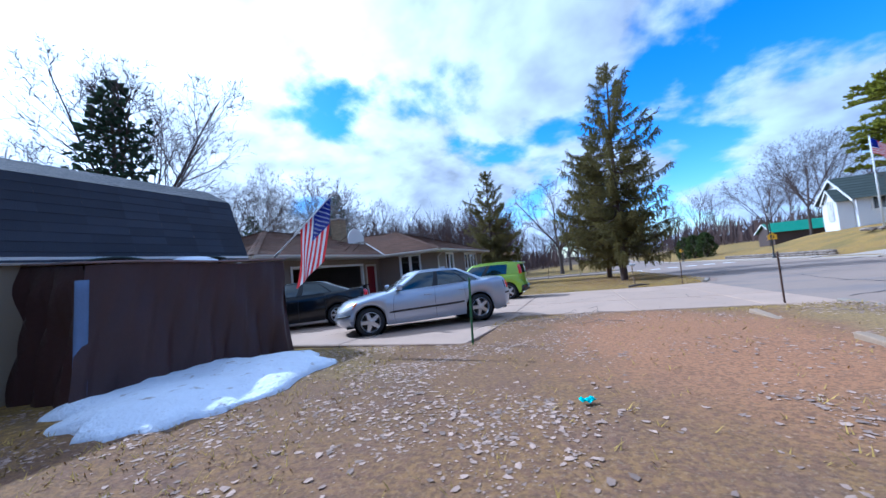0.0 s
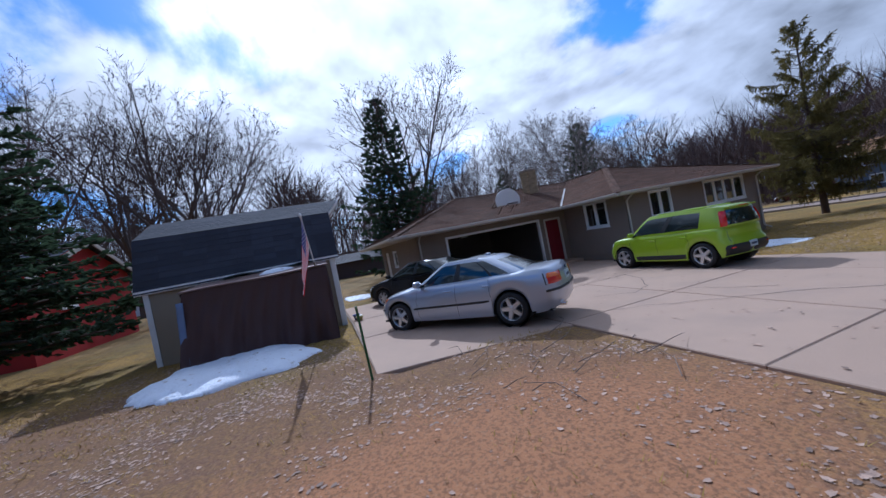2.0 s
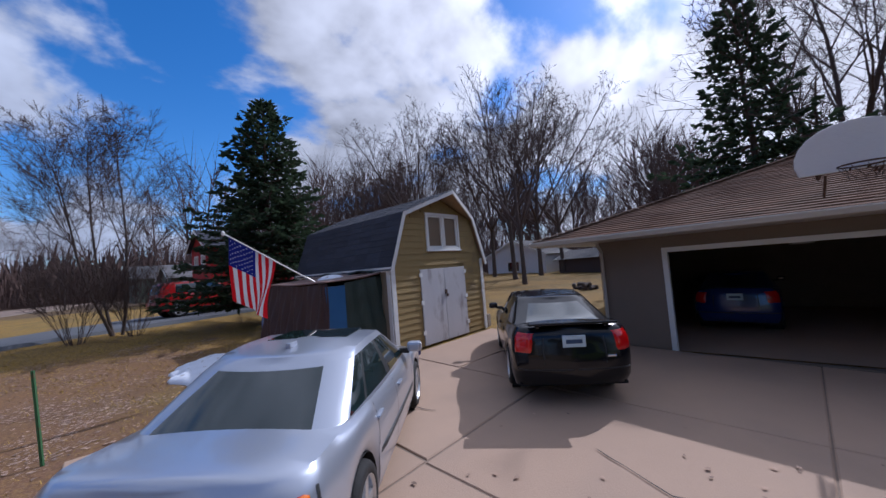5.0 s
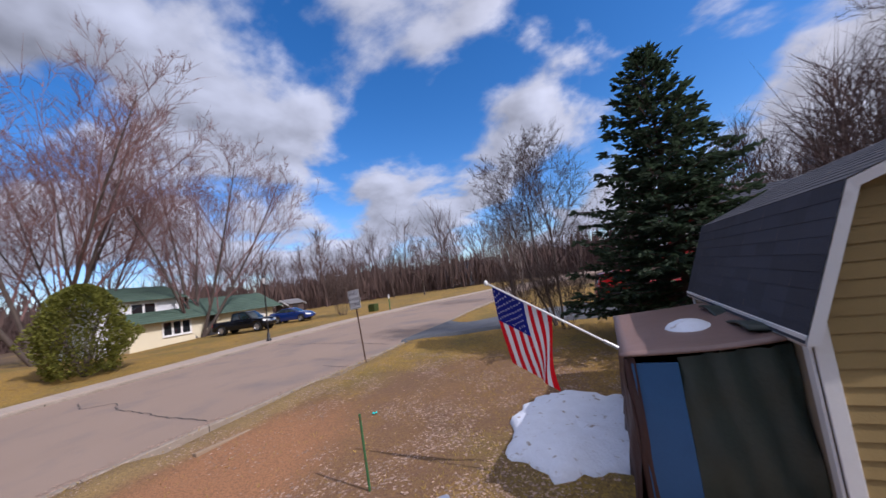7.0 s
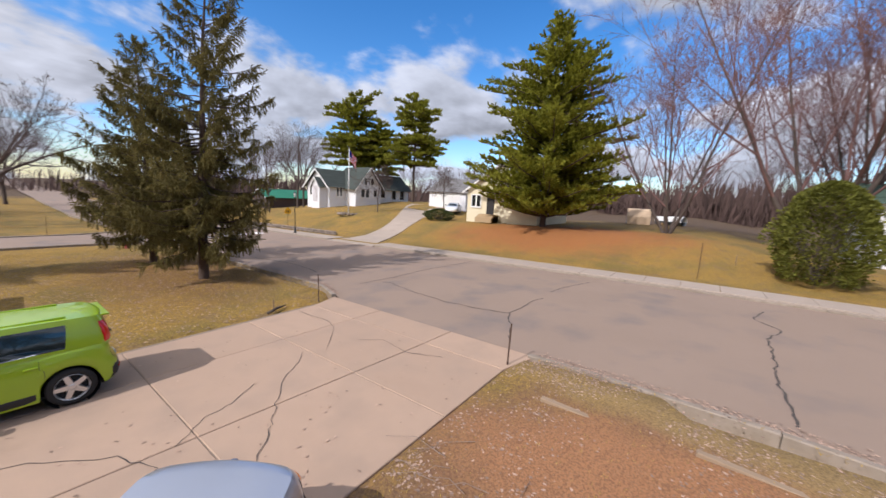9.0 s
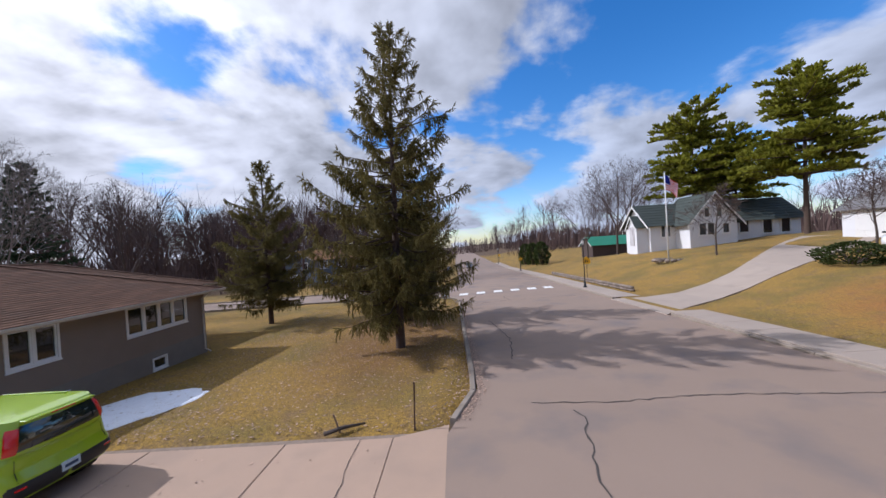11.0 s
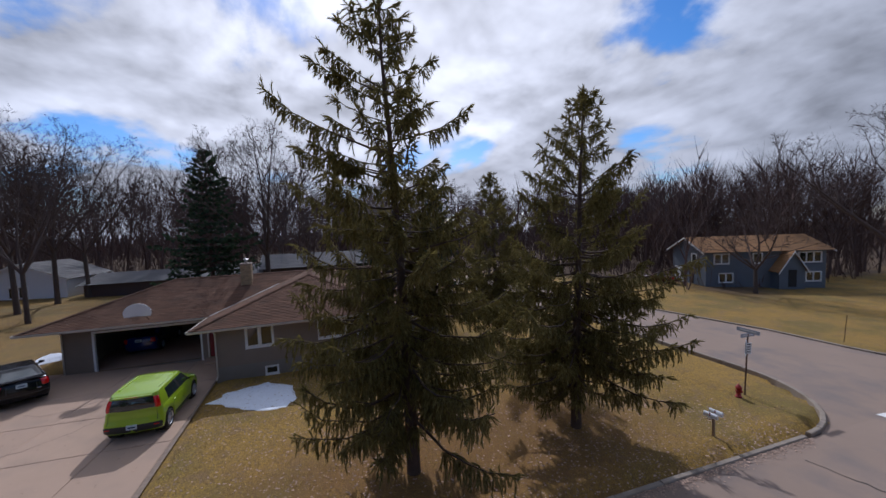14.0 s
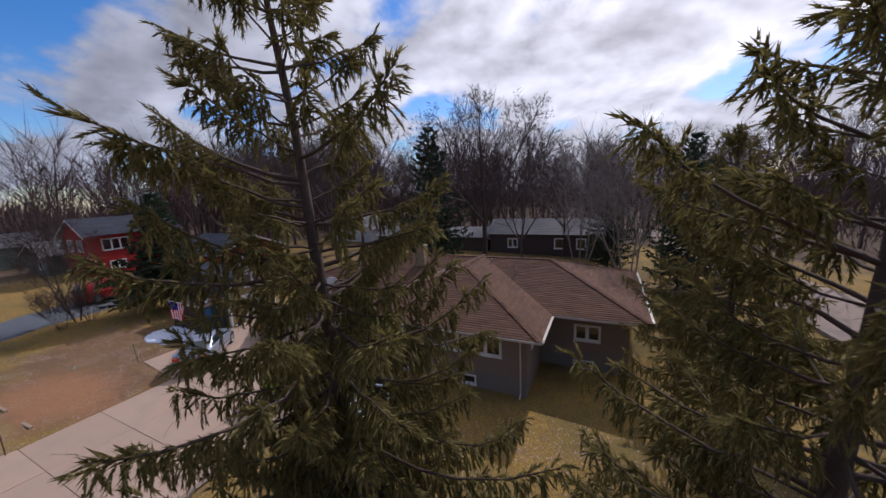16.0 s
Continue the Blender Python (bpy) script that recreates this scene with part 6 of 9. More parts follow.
SOUL = dict(
    nose=2.05, tail=-1.98, half=0.90, base=2.52, wheel=0.345, sill=0.22, plan=(0.30, 0.16, 0.20, 0.09, 0.03), spokes=5, plate_z=0.44,
    levels=[(0, 0.955, -0.10, 0.05), (0.15, 0.985, -0.02, 0.0), (0.4, 1.0, 0.0, -0.01), (0.52, 1.0, -0.01, 0.02), (0.6, 0.99, -0.02, 0.07), (0.9, 0.965, -0.10, 0.09), (1.0, 0.93, -0.16, 0.11)],
    deck=[(-1.98, 1.05), (-1.0, 1.04), (0.3, 1.01), (1.0, 0.99), (1.3, 0.98), (1.75, 0.91), (1.94, 0.83), (2.05, 0.74)],
    cabin=dict(front=(1.24, 0.46), rear=(-1.93, -1.82), half=(0.85, 0.715), rf=0.15, rr=0.16, bf=0.14, br=0.10, rear_bulge=0.03, glass=(0.10, 0.84),
               roof=[(-1.95, 1.55), (-1.5, 1.59), (-0.6, 1.61), (0.1, 1.60), (0.5, 1.55), (1.0, 1.4)],
               cuts=[(0.0, 0.23, "windscreen"), (0.23, 0.31, "front_post"), (0.31, 0.46, "side_window"), (0.46, 0.485, "door_post"), (0.485, 0.625, "side_window"), (0.625, 0.79, "rear_post"), (0.79, 1.0, "rear_window")]),
    seams=(0.98, 0.02, -0.95), handles=(0.15, -0.80),
    strips=[(-0.86, 0.86, 0.25, 0.40, "sill_trim", M_TRIM, "black sill cladding")],
    panels=[("rear_bumper", "body", 0.725, 1.0, 0.02, 0.38, M_TRIM, "black rear bumper", 0.02), ("front_bumper", "body", 0.0, 0.26, 0.02, 0.34, M_TRIM, "black lower bumper", 0.012),
            ("tail_light", "cab", 0.725, 0.795, 0.02, 0.82, M_TAIL, "tall red tail light", 0.018), ("headlight", "body", 0.13, 0.275, 0.70, 0.92, M_LENS, "clear headlight", 0.008),
            ("reflector", "body", 0.775, 0.83, 0.24, 0.31, M_TAIL, "red reflector", 0.03), ("grille", "body", 0.0, 0.10, 0.76, 0.84, M_TRIM, "black grille", 0.008), ("hatch_seam", "body", 0.795, 0.80, 0.42, 0.99, M_TRIM, "", 0.001)],
    boxes=[("spoiler", -1.90, -0.56, 1.52, -1.66, 0.56, 1.556, M_LIME, "roof spoiler"), ("brake_light", -1.908, -0.2, 1.527, -1.895, 0.2, 1.548, M_TAIL, "high brake light"),
           ("roof_rail", -1.3, 0.57, 1.60, 0.05, 0.595, 1.635, M_LIME, "roof rail"), ("roof_rail", -1.3, -0.595, 1.60, 0.05, -0.57, 1.635, M_LIME, "roof rail"), ("rear_wiper", -1.945, -0.02, 1.10, -1.915, 0.32, 1.13, M_TRIM, "rear wiper")],
    mirror_paint=M_LIME, handle_paint=M_LIME)

ION = dict(SEDAN, nose=2.28, tail=-2.38, half=0.855, base=2.62, wheel=0.31, spokes=7, strips=(), plate_z=0.80, mirror_paint=M_BLACK_CAR, handle_paint=M_BLACK_CAR,
           deck=[(-2.38, 1.03), (-2.1, 1.06), (-1.5, 1.03), (0.0, 0.98), (0.85, 0.95), (1.25, 0.91), (1.8, 0.80), (2.1, 0.70), (2.28, 0.62)],
           cabin=dict(SEDAN["cabin"], front=(1.25, 0.30), rear=(-1.90, -1.05), half=(0.79, 0.575), roof=[(-1.9, 1.16), (-1.3, 1.31), (-0.9, 1.38), (-0.3, 1.41), (0.1, 1.40), (0.4, 1.35), (0.9, 1.2)]),
           panels=[("tail_light", "body", 0.735, 0.815, 0.58, 0.93, M_TAIL, "red tail light", 0.012), ("headlight", "body", 0.12, 0.28, 0.66, 0.92, M_LENS, "clear headlight", 0.008), ("trunk_seam", "body", 0.86, 0.866, 0.40, 0.97, M_TRIM, "", 0.001), ("lower_lip", "body", 0.73, 1.0, 0.28, 0.31, M_TRIM, "", 0.008)],
           boxes=[("spoiler", -2.34, -0.60, 1.105, -2.14, 0.60, 1.14, M_BLACK_CAR, "rear lip spoiler"), ("spoiler_foot", -2.26, 0.44, 1.05, -2.18, 0.50, 1.10, M_BLACK_CAR, ""), ("spoiler_foot", -2.26, -0.50, 1.05, -2.18, -0.44, 1.10, M_BLACK_CAR, ""),
                  ("trunk_sticker", -2.372, -0.54, 0.66, -2.355, -0.42, 0.69, M_CHROME, "small sticker bar")])
SALOON = dict(ION, boxes=())
SUV = dict(SOUL, nose=2.35, tail=-2.35, half=0.93, base=2.75, wheel=0.37, sill=0.32, plate_z=0.8, mirror_paint=M_TRIM, handle_paint=M_RED_CAR, boxes=(),
           deck=[(-2.35, 1.12), (-1.0, 1.13), (0.4, 1.10), (1.0, 1.08), (1.9, 1.02), (2.2, 0.95), (2.35, 0.88)],
           cabin=dict(SOUL["cabin"], front=(1.25, 0.50), rear=(-2.27, -2.05), roof=[(-2.2, 1.66), (-1.6, 1.73), (0.2, 1.75), (0.6, 1.70), (1.0, 1.5)]),
           panels=SOUL["panels"][2:4])
PICKUP = dict(SUV, nose=2.75, tail=-2.85, base=3.5, mirror_paint=M_BLACK_CAR, handle_paint=M_BLACK_CAR,
              deck=[(-2.85, 1.10), (-0.6, 1.12), (0.6, 1.12), (1.2, 1.10), (2.3, 1.05), (2.6, 0.99), (2.75, 0.92)],
              cabin=dict(SOUL["cabin"], front=(1.45, 0.75), rear=(-1.0, -0.85), roof=[(-0.9, 1.72), (-0.4, 1.80), (0.5, 1.80), (0.8, 1.75)],
                         cuts=[(0.0, 0.23, "windscreen"), (0.23, 0.31, "front_post"), (0.31, 0.50, "side_window"), (0.50, 0.525, "door_post"), (0.525, 0.66, "side_window"), (0.66, 0.80, "rear_post"), (0.80, 1.0, "rear_window")]),
              seams=(1.2, 0.2, -0.8), handles=(0.32, -0.65), strips=(), panels=[("headlight", "body", 0.13, 0.275, 0.62, 0.90, M_LENS, "clear headlight", 0.008), ("grille", "body", 0.0, 0.12, 0.5, 0.85, M_CHROME, "chrome grille", 0.01), ("tail_light", "body", 0.74, 0.79, 0.5, 0.95, M_TAIL, "red tail light", 0.01)])


def build_cars():
    car("silver_sedan", "silver four-door sedan with black rub strips, parked on the concrete", M_SILVER, pose(-3.82, 6.22, fall(6.0) + 0.006, 1.2, 0, -141), SEDAN)
    car("green_hatchback", "lime green boxy hatchback with black bumpers parked on the driveway", M_LIME, pose(-4.0, 13.65, fall(13.65) + 0.012, 1.5, 0, 180), SOUL)
    car("black_sedan", "black four-door sedan parked between the shed and the garage", M_BLACK_CAR, pose(-8.4, 6.62, fall(6.6) + 0.004, 1.0, 0, -143), ION)
    car("blue_sedan", "dark blue sedan parked inside the open garage", M_BLUE_CAR, pose(-15.0, 9.5, -0.1, 0, 0, 180), SALOON)
    car("red_suv", "red sport utility vehicle parked under the spruce beside the next house", M_RED_CAR, pose(-7.0, -12.6, ground(-7.0, -12.6) + 0.07, 0, 0, 188), SUV)
    car("red_suv", "red sport utility vehicle parked beside the red garage", M_RED_CAR, pose(-15.0, -17.8, ground(-15.0, -17.8) + 0.02, 0, 0, 75), SUV)
    car("black_pickup", "black pickup truck parked across the street", M_BLACK_CAR, pose(25.0, -13.4, ground(25.0, -13.4) + 0.06, 0, 0, -163), PICKUP)
    car("blue_compact", "dark blue car parked across the street", M_BLUE_CAR, pose(24.6, -18.4, ground(24.6, -18.4) + 0.06, 0, 0, -163), SALOON)
    car("dark_car", "dark car standing far along the street", M_BLACK_CAR, pose(9.6, 97.0, ground(9.6, 97.0) + 0.05, 0, 0, -92), SALOON)
    car("white_car", "white car parked by the detached garage", M_WHITE_CAR, pose(36.2, 31.6, ground(36.2, 31.6) + 0.06, 0, 0, 205), SALOON)
    car("maroon_car", "dark maroon car parked beside the blue house", M_MAROON, pose(-23.5, 65.0, ground(-23.5, 65.0) + 0.05, 0, 0, 190), SALOON)


build_cars()

# ---- trees ----


def bare_tree_mesh(seed, height, counts=(14, 8, 6), stems=1, base=0.26, angle=46, rise=0.30, twig=0.008, slivers=4, lean=0.35, girth=0.014, droop=0.0, wob=0.10, reach=0.5, cheap=False, fork=0):
    """Trunk and branches of a leafless tree: each branch tapers to its own tip and bears side branches along its length."""
    rng = random.Random(seed)
    wood, fine = Mesh(), Mesh()
    deepest = len(counts)

    def grow(p, d, length, r, level):
        n = ((4, 3, 2, 2) if cheap else (9, 6, 3, 2))[min(level, 3)]
        pts, dirs, q, dd = [p], [d], p.copy(), d.copy()
        for i in range(n):
            bend = Vector((rng.uniform(-1, 1), rng.uniform(-1, 1), rng.uniform(-0.7, 0.7))) * (wob + 0.05 * level)
            bend.z += rise * (0.5 if level else 0.2) - droop * level * 0.25
            dd = (dd + bend).normalized()
            q = q + dd * (length / n)
            pts.append(q.copy())
            dirs.append(dd.copy())
        tip = max(r * 0.22, twig * 0.4)
        (wood if level < 1 and not fork else fine).tube(pts, [r + (tip - r) * (i / n) ** 0.85 for i in range(n + 1)], ((4, 3, 3, 3) if cheap else (7, 5, 3, 3))[min(level, 3)], cap=False)
        if level >= deepest:
            for s in range(slivers):
                t = rng.uniform(0.15, 1.0)
                i = min(int(t * n), n - 1)
                b = pts[i].lerp(pts[i + 1], t * n - i)
                e = (dirs[i + 1] + Vector((rng.uniform(-1, 1), rng.uniform(-1, 1), rng.uniform(-0.6, 0.9) - droop)) * 0.75).normalized()
                w = e.cross(Vector((rng.uniform(-1, 1), rng.uniform(-1, 1), 0.3))).normalized() * twig * 0.7
                ln = length * rng.uniform(0.6, 1.3)
                k = len(fine.v)
                fine.v += [tuple(b - w), tuple(b + w), tuple(b + e * ln)]
                fine.f.append((k, k + 1, k + 2))
            return
        cnt = counts[level]
        a = rng.random() * 6.28
        for k in range(cnt):
            lo = base if level == 0 else 0.18
            t = lo + (0.98 - lo) * (k + rng.random()) / cnt
            i = min(int(t * n), n - 1)
            b = pts[i].lerp(pts[i + 1], t * n - i)
            dr = dirs[i + 1]
            a += 2.4 + rng.uniform(-0.5, 0.5)
            ref = dr.cross(Vector((0.31, 0.2, 0.93)))
            ref = ref.normalized() if ref.length > 0.05 else Vector((1, 0, 0))
            ax = ref * math.cos(a) + dr.cross(ref) * math.sin(a)
            if level:
                ax.z += 0.25
            g = radians(angle * rng.uniform(0.6, 1.25) * (1 - 0.35 * t if level == 0 else 1))
            nd = (dr * math.cos(g) + ax * math.sin(g)).normalized()
            ln = (length * (reach * (1 - t) + 0.16) if level == 0 else length * (0.62 - 0.36 * t)) * rng.uniform(0.75, 1.2)
            rad = max((r + (tip - r) * t ** 0.85) * rng.uniform(0.45, 0.7), twig * 0.5)
            grow(b, nd, ln, rad, level + 1)

    if fork:
        # a short bole that parts into several rising limbs
        bole = height * base
        lean_x, lean_y = rng.uniform(-0.03, 0.03), rng.uniform(-0.03, 0.03)
        r = height * girth
        wood.tube([Vector((lean_x * bole * k / 4, lean_y * bole * k / 4, -0.1 + bole * k / 4 * 1.02)) for k in range(5)], [r * (1.25, 1.0, 0.94, 0.9, 0.84)[k] for k in range(5)], 9, cap=False)
        a = rng.random() * 6.28
        for k in range(fork):
            a += 6.283 / fork * rng.uniform(0.75, 1.25)
            g = radians(rng.uniform(0.45, 1.0) * angle) if k else radians(6)
            d = Vector((math.cos(a) * math.sin(g), math.sin(a) * math.sin(g), math.cos(g)))
            z = bole * rng.uniform(0.86, 0.99)
            grow(Vector((lean_x * z, lean_y * z, z)), d, (height - z) * rng.uniform(0.80, 0.98), r * rng.uniform(0.52, 0.70), 0)
        return wood, fine
    for s in range(stems):
        a = 2 * math.pi * s / stems + rng.random()
        out = 0.03 if stems == 1 else rng.uniform(0.4, 1.0) * lean
        d = Vector((math.cos(a) * out, math.sin(a) * out, 1)).normalized()
        grow(Vector((math.cos(a) * 0.16 * (stems > 1), math.sin(a) * 0.16 * (stems > 1), -0.1)), d, height * rng.uniform(0.86, 1.0), height * girth * (1.0 if stems == 1 else 0.62), 0)
    return wood, fine


class TreeKind:
    def __init__(self, wood, crown, bark, leaf, parts=("trunk", "crown")):
        self.meshes = [(parts[0], wood.data(parts[0], bark, True)), (parts[1], crown.data(parts[1], leaf))]

    def plant(self, name, label, x, y, s=1.0, turn=0.0, group="", sz=None):
        z = ground(x, y) - 0.05
        root = thing(name, label, "tree", pose(x, y, z, 0, 0, turn) @ Matrix.Diagonal((s, s, sz or s, 1)), group)
        for nm, me in self.meshes:
            o = new(nm, me)
            o.parent = root
        return root


def conifer_mesh(seed, height, radius, base, whorls, per, droop, hang, density=1.0, power=0.85, ragged=0.25, clump=(0.20, 0.07), spray=9, flat=0.5, top_thin=0.0, lobes=0.0, open_top=0.0, curl=1.05, curtain=1.0, oval=0.0):
    """Trunk, limbs and hanging sprays of needles of a spruce or pine."""
    rng = random.Random(seed)
    wood, crown = Mesh(), Mesh()
    bend = [Vector((rng.uniform(-1, 1) * 0.010 * height * i / 8, rng.uniform(-1, 1) * 0.010 * height * i / 8, height * i / 8)) for i in range(9)]
    bend[0] = Vector((0, 0, -0.15))
    wood.tube(bend, [0.016 * height * (1 - 0.95 * (i / 8) ** 0.9) + 0.012 for i in range(9)], 9, cap=False)

    def trunk(z):
        t = min(max(z / height, 0), 0.999) * 8
        i = int(t)
        return bend[i].lerp(bend[i + 1], t - i)

    def tuft(p, d, size):
        """A small spray: a few thin blades fanned round a twig."""
        ln, wd = clump[0] * size * rng.uniform(0.7, 1.3), clump[1] * size * rng.uniform(0.7, 1.3)
        a = d.cross(Vector((rng.uniform(-1, 1), rng.uniform(-1, 1), rng.uniform(-1, 1))))
        if a.length < 0.05:
            return
        a.normalize()
        b = d.cross(a)
        for w in (a, b):
            n = len(crown.v)
            crown.v += [tuple(p), tuple(p + d * ln * 0.45 + w * wd), tuple(p + d * ln), tuple(p + d * ln * 0.5 - w * wd)]
            crown.f.append((n, n + 1, n + 2, n + 3))

    for i in range(whorls):
        f = (i + rng.random() * 0.6) / whorls
        z = base + (height - base) * f
        reach = radius * (1 - f) ** power * rng.uniform(1 - ragged, 1 + ragged) + 0.12
        if oval:
            reach *= min(1.0, oval + 1.9 * f)
        if top_thin and f > 0.55:
            reach *= 1 - top_thin * (f - 0.55)
        cnt = per if f < 0.85 else max(3, per - 2)
        a0 = rng.random() * 6.28
        for k in range(cnt):
            if rng.random() < ragged * 0.55:
                continue
            a = a0 + 6.283 * k / cnt + rng.uniform(-0.3, 0.3)
            ln = reach * rng.uniform(0.6, 1.2)
            if lobes:
                ln *= 1 + lobes * 2.0 * noise.noise((math.cos(a) * 1.4, math.sin(a) * 1.4, z * 0.55 + seed))
                ln = min(ln, radius * 1.1)
            inner = 0.16 + open_top * smooth01(0.35, 0.75, f)
            o = Vector((math.cos(a), math.sin(a), 0))
            rise = 0.45 * smooth01(0.5, 1.0, f) - droop * (1 - smooth01(0.3, 1.0, f))
            p0 = trunk(z)
            pts = []
            for s in range(6):
                t = s / 5
                pts.append(p0 + o * (ln * t) + Vector((0, 0, ln * (rise * t + abs(droop) * curl * t * t * (1.0 if f < 0.7 else 0.4)))) + Vector((rng.uniform(-1, 1), rng.uniform(-1, 1), rng.uniform(-1, 1))) * 0.02 * ln)
            wood.tube(pts, [0.012 + 0.011 * ln * (1 - t / 5) for t in range(6)], 4, cap=False)
            n = max(4, int(ln * spray * density * (1.16 - inner)))
            for j in range(n):
                t = inner + (1 - inner) * (j + rng.random()) / n
                s = min(int(t * 5), 4)
                b = pts[s].lerp(pts[s + 1], t * 5 - s)
                fwd = (pts[s + 1] - pts[s]).normalized()
                lat = fwd.cross(Vector((0, 0, 1))).normalized() * rng.choice((-1, 1))
                tw = (0.10 + 0.30 * ln * (1 - t) * 0.6 + 0.10) * rng.uniform(0.5, 1.25) * curtain
                d = (fwd * rng.uniform(0.3, 0.9) + lat * rng.uniform(0.2, 1.0) + Vector((0, 0, -hang * rng.uniform(0.1, 1.3) + (1 - flat) * 0.2))).normalized()
                m = max(2, int(tw / (clump[0] * 0.42)))
                for q in range(m):
                    e = b + d * (tw * (q + rng.random()) / m)
                    dd = (d + Vector((rng.uniform(-1, 1), rng.uniform(-1, 1), rng.uniform(-1, 0.6) - hang * 0.5)) * 0.55).normalized()
                    tuft(e, dd, 1.0)
            for q in range(int(4 + 5 * max(hang, 0))):
                tuft(pts[4].lerp(pts[5], rng.uniform(0.3, 1.05)) + Vector((rng.uniform(-1, 1), rng.uniform(-1, 1), rng.uniform(-1, 1))) * 0.07, (pts[5] - pts[4]).normalized() + Vector((rng.uniform(-0.4, 0.4), rng.uniform(-0.4, 0.4), rng.uniform(-0.3, 0.5))), 1.1)
    for q in range(24):
        tuft(trunk(height * (1 - 0.02 * q * 0.5)), Vector((rng.uniform(-0.7, 0.7), rng.uniform(-0.7, 0.7), 1)).normalized(), 0.9)
    return wood, crown


def norway_mesh(seed, height, radius, base, per, lean):
    """Old spruce: ragged whorls that sag and turn up at the tips, hung with short curtains of needles."""
    rng = random.Random(seed)
    wood, crown = Mesh(), Mesh()
    bend = [Vector((lean[0] * (i / 8) ** 1.4 + rng.uniform(-0.04, 0.04) * i / 8, lean[1] * (i / 8) ** 1.4 + rng.uniform(-0.04, 0.04) * i / 8, height * i / 8)) for i in range(9)]
    bend[0] = Vector((0, 0, -0.15))
    wood.tube(bend, [0.0155 * height * (1 - 0.95 * (i / 8) ** 0.9) + 0.012 for i in range(9)], 10, cap=False)

    def trunk(z):
        t = min(max(z / height, 0), 0.999) * 8
        i = int(t)
        return bend[i].lerp(bend[i + 1], t - i)

    def needles(p, d, size):
        """Three thin blades fanned round a twig."""
        a = d.cross(Vector((rng.uniform(-1, 1), rng.uniform(-1, 1), rng.uniform(-1, 1))))
        if a.length < 0.03:
            return
        a.normalize()
        b = d.cross(a)
        ph = rng.random() * 2.1
        for k in range(3):
            w = a * math.cos(ph + 2.1 * k) + b * math.sin(ph + 2.1 * k)
            e = (d + w * 0.42).normalized() * (0.125 * size * rng.uniform(0.7, 1.3))
            q = d.cross(w) * (0.017 * size)
            n = len(crown.v)
            crown.v += [tuple(p - q), tuple(p + q), tuple(p + e)]
            crown.f.append((n, n + 1, n + 2))

    def twig(p, d, length, hang, size, bare=0.0):
        """A side shoot that sags, clothed all along."""
        steps = max(2, int(length / 0.052))
        q, dd = p.copy(), d.copy()
        for k in range(steps):
            dd = (dd + Vector((rng.uniform(-1, 1) * 0.16, rng.uniform(-1, 1) * 0.16, -hang * 0.16 + rng.uniform(-1, 1) * 0.12))).normalized()
            q = q + dd * (length / steps)
            if k >= bare * steps:
                needles(q, dd, size)

    z = base
    while z < height - 0.25:
        f = (z - base) / (height - base)
        up = smooth01(0.25, 0.75, f)
        full = radius * (1 - f) ** 0.78 * min(1.0, 0.66 + 2.4 * f) * rng.uniform(0.62, 1.1) + 0.20
        a0 = rng.random() * 6.28
        for k in range(per):
            if rng.random() < 0.14 + 0.18 * up:
                continue
            a = a0 + 6.283 * k / per + rng.uniform(-0.4, 0.4)
            ln = full * rng.uniform(0.5, 1.2) * (1 + 0.6 * noise.noise((math.cos(a) * 1.3, math.sin(a) * 1.3, z * 0.45 + seed)))
            o = Vector((math.cos(a), math.sin(a), 0))
            sag = 0.30 * up - 0.34 * (1 - up) + rng.uniform(-0.14, 0.14)
            curl = (0.16 + 0.26 * (1 - up)) * rng.uniform(0.4, 1.4)
            p0 = trunk(z + rng.uniform(-0.12, 0.12))
            pts = [p0 + o * (ln * t) + Vector((0, 0, ln * (sag * t + curl * t ** 2.6))) + Vector((rng.uniform(-1, 1), rng.uniform(-1, 1), rng.uniform(-1, 1))) * 0.02 * ln * (t > 0) for t in (0, 0.2, 0.4, 0.6, 0.8, 1.0)]
            wood.tube(pts, [0.009 + 0.011 * ln * (1 - t / 5) for t in range(6)], 4, cap=False)
            inner = 0.16 + 0.30 * up * (f < 0.92)
            n = max(4, int(ln * 9.0))
            for j in range(n):
                t = inner + (1 - inner) * (j + rng.random()) / n
                s = min(int(t * 5), 4)
                b = pts[s].lerp(pts[s + 1], t * 5 - s)
                gap = noise.noise((b.x * 1.2 + seed, b.y * 1.2, b.z * 1.5))
                if gap < -0.16 - 0.3 * t:
                    continue
                fwd = (pts[s + 1] - pts[s]).normalized()
                lat = fwd.cross(Vector((0, 0, 1))).normalized()
                needles(b, fwd, 1.0)
                for side in (-1, 1):
                    w = (0.16 + 0.20 * ln * (1 - t) + 0.25 * max(gap, 0)) * rng.uniform(0.55, 1.3)
                    d = (fwd * rng.uniform(0.35, 0.9) + lat * side * rng.uniform(0.5, 1.0) + Vector((0, 0, rng.uniform(-0.5, 0.1)))).normalized()
                    twig(b, d, min(w, 0.62), 1.2, 1.0)
                for q in range(1 + (rng.random() < 0.6)):
                    d = (lat * rng.uniform(-0.6, 0.6) + fwd * rng.uniform(-0.1, 0.4) + Vector((0, 0, -1))).normalized()
                    twig(b, d, rng.uniform(0.12, 0.62) * (1 - 0.45 * f), 1.2, 0.95)
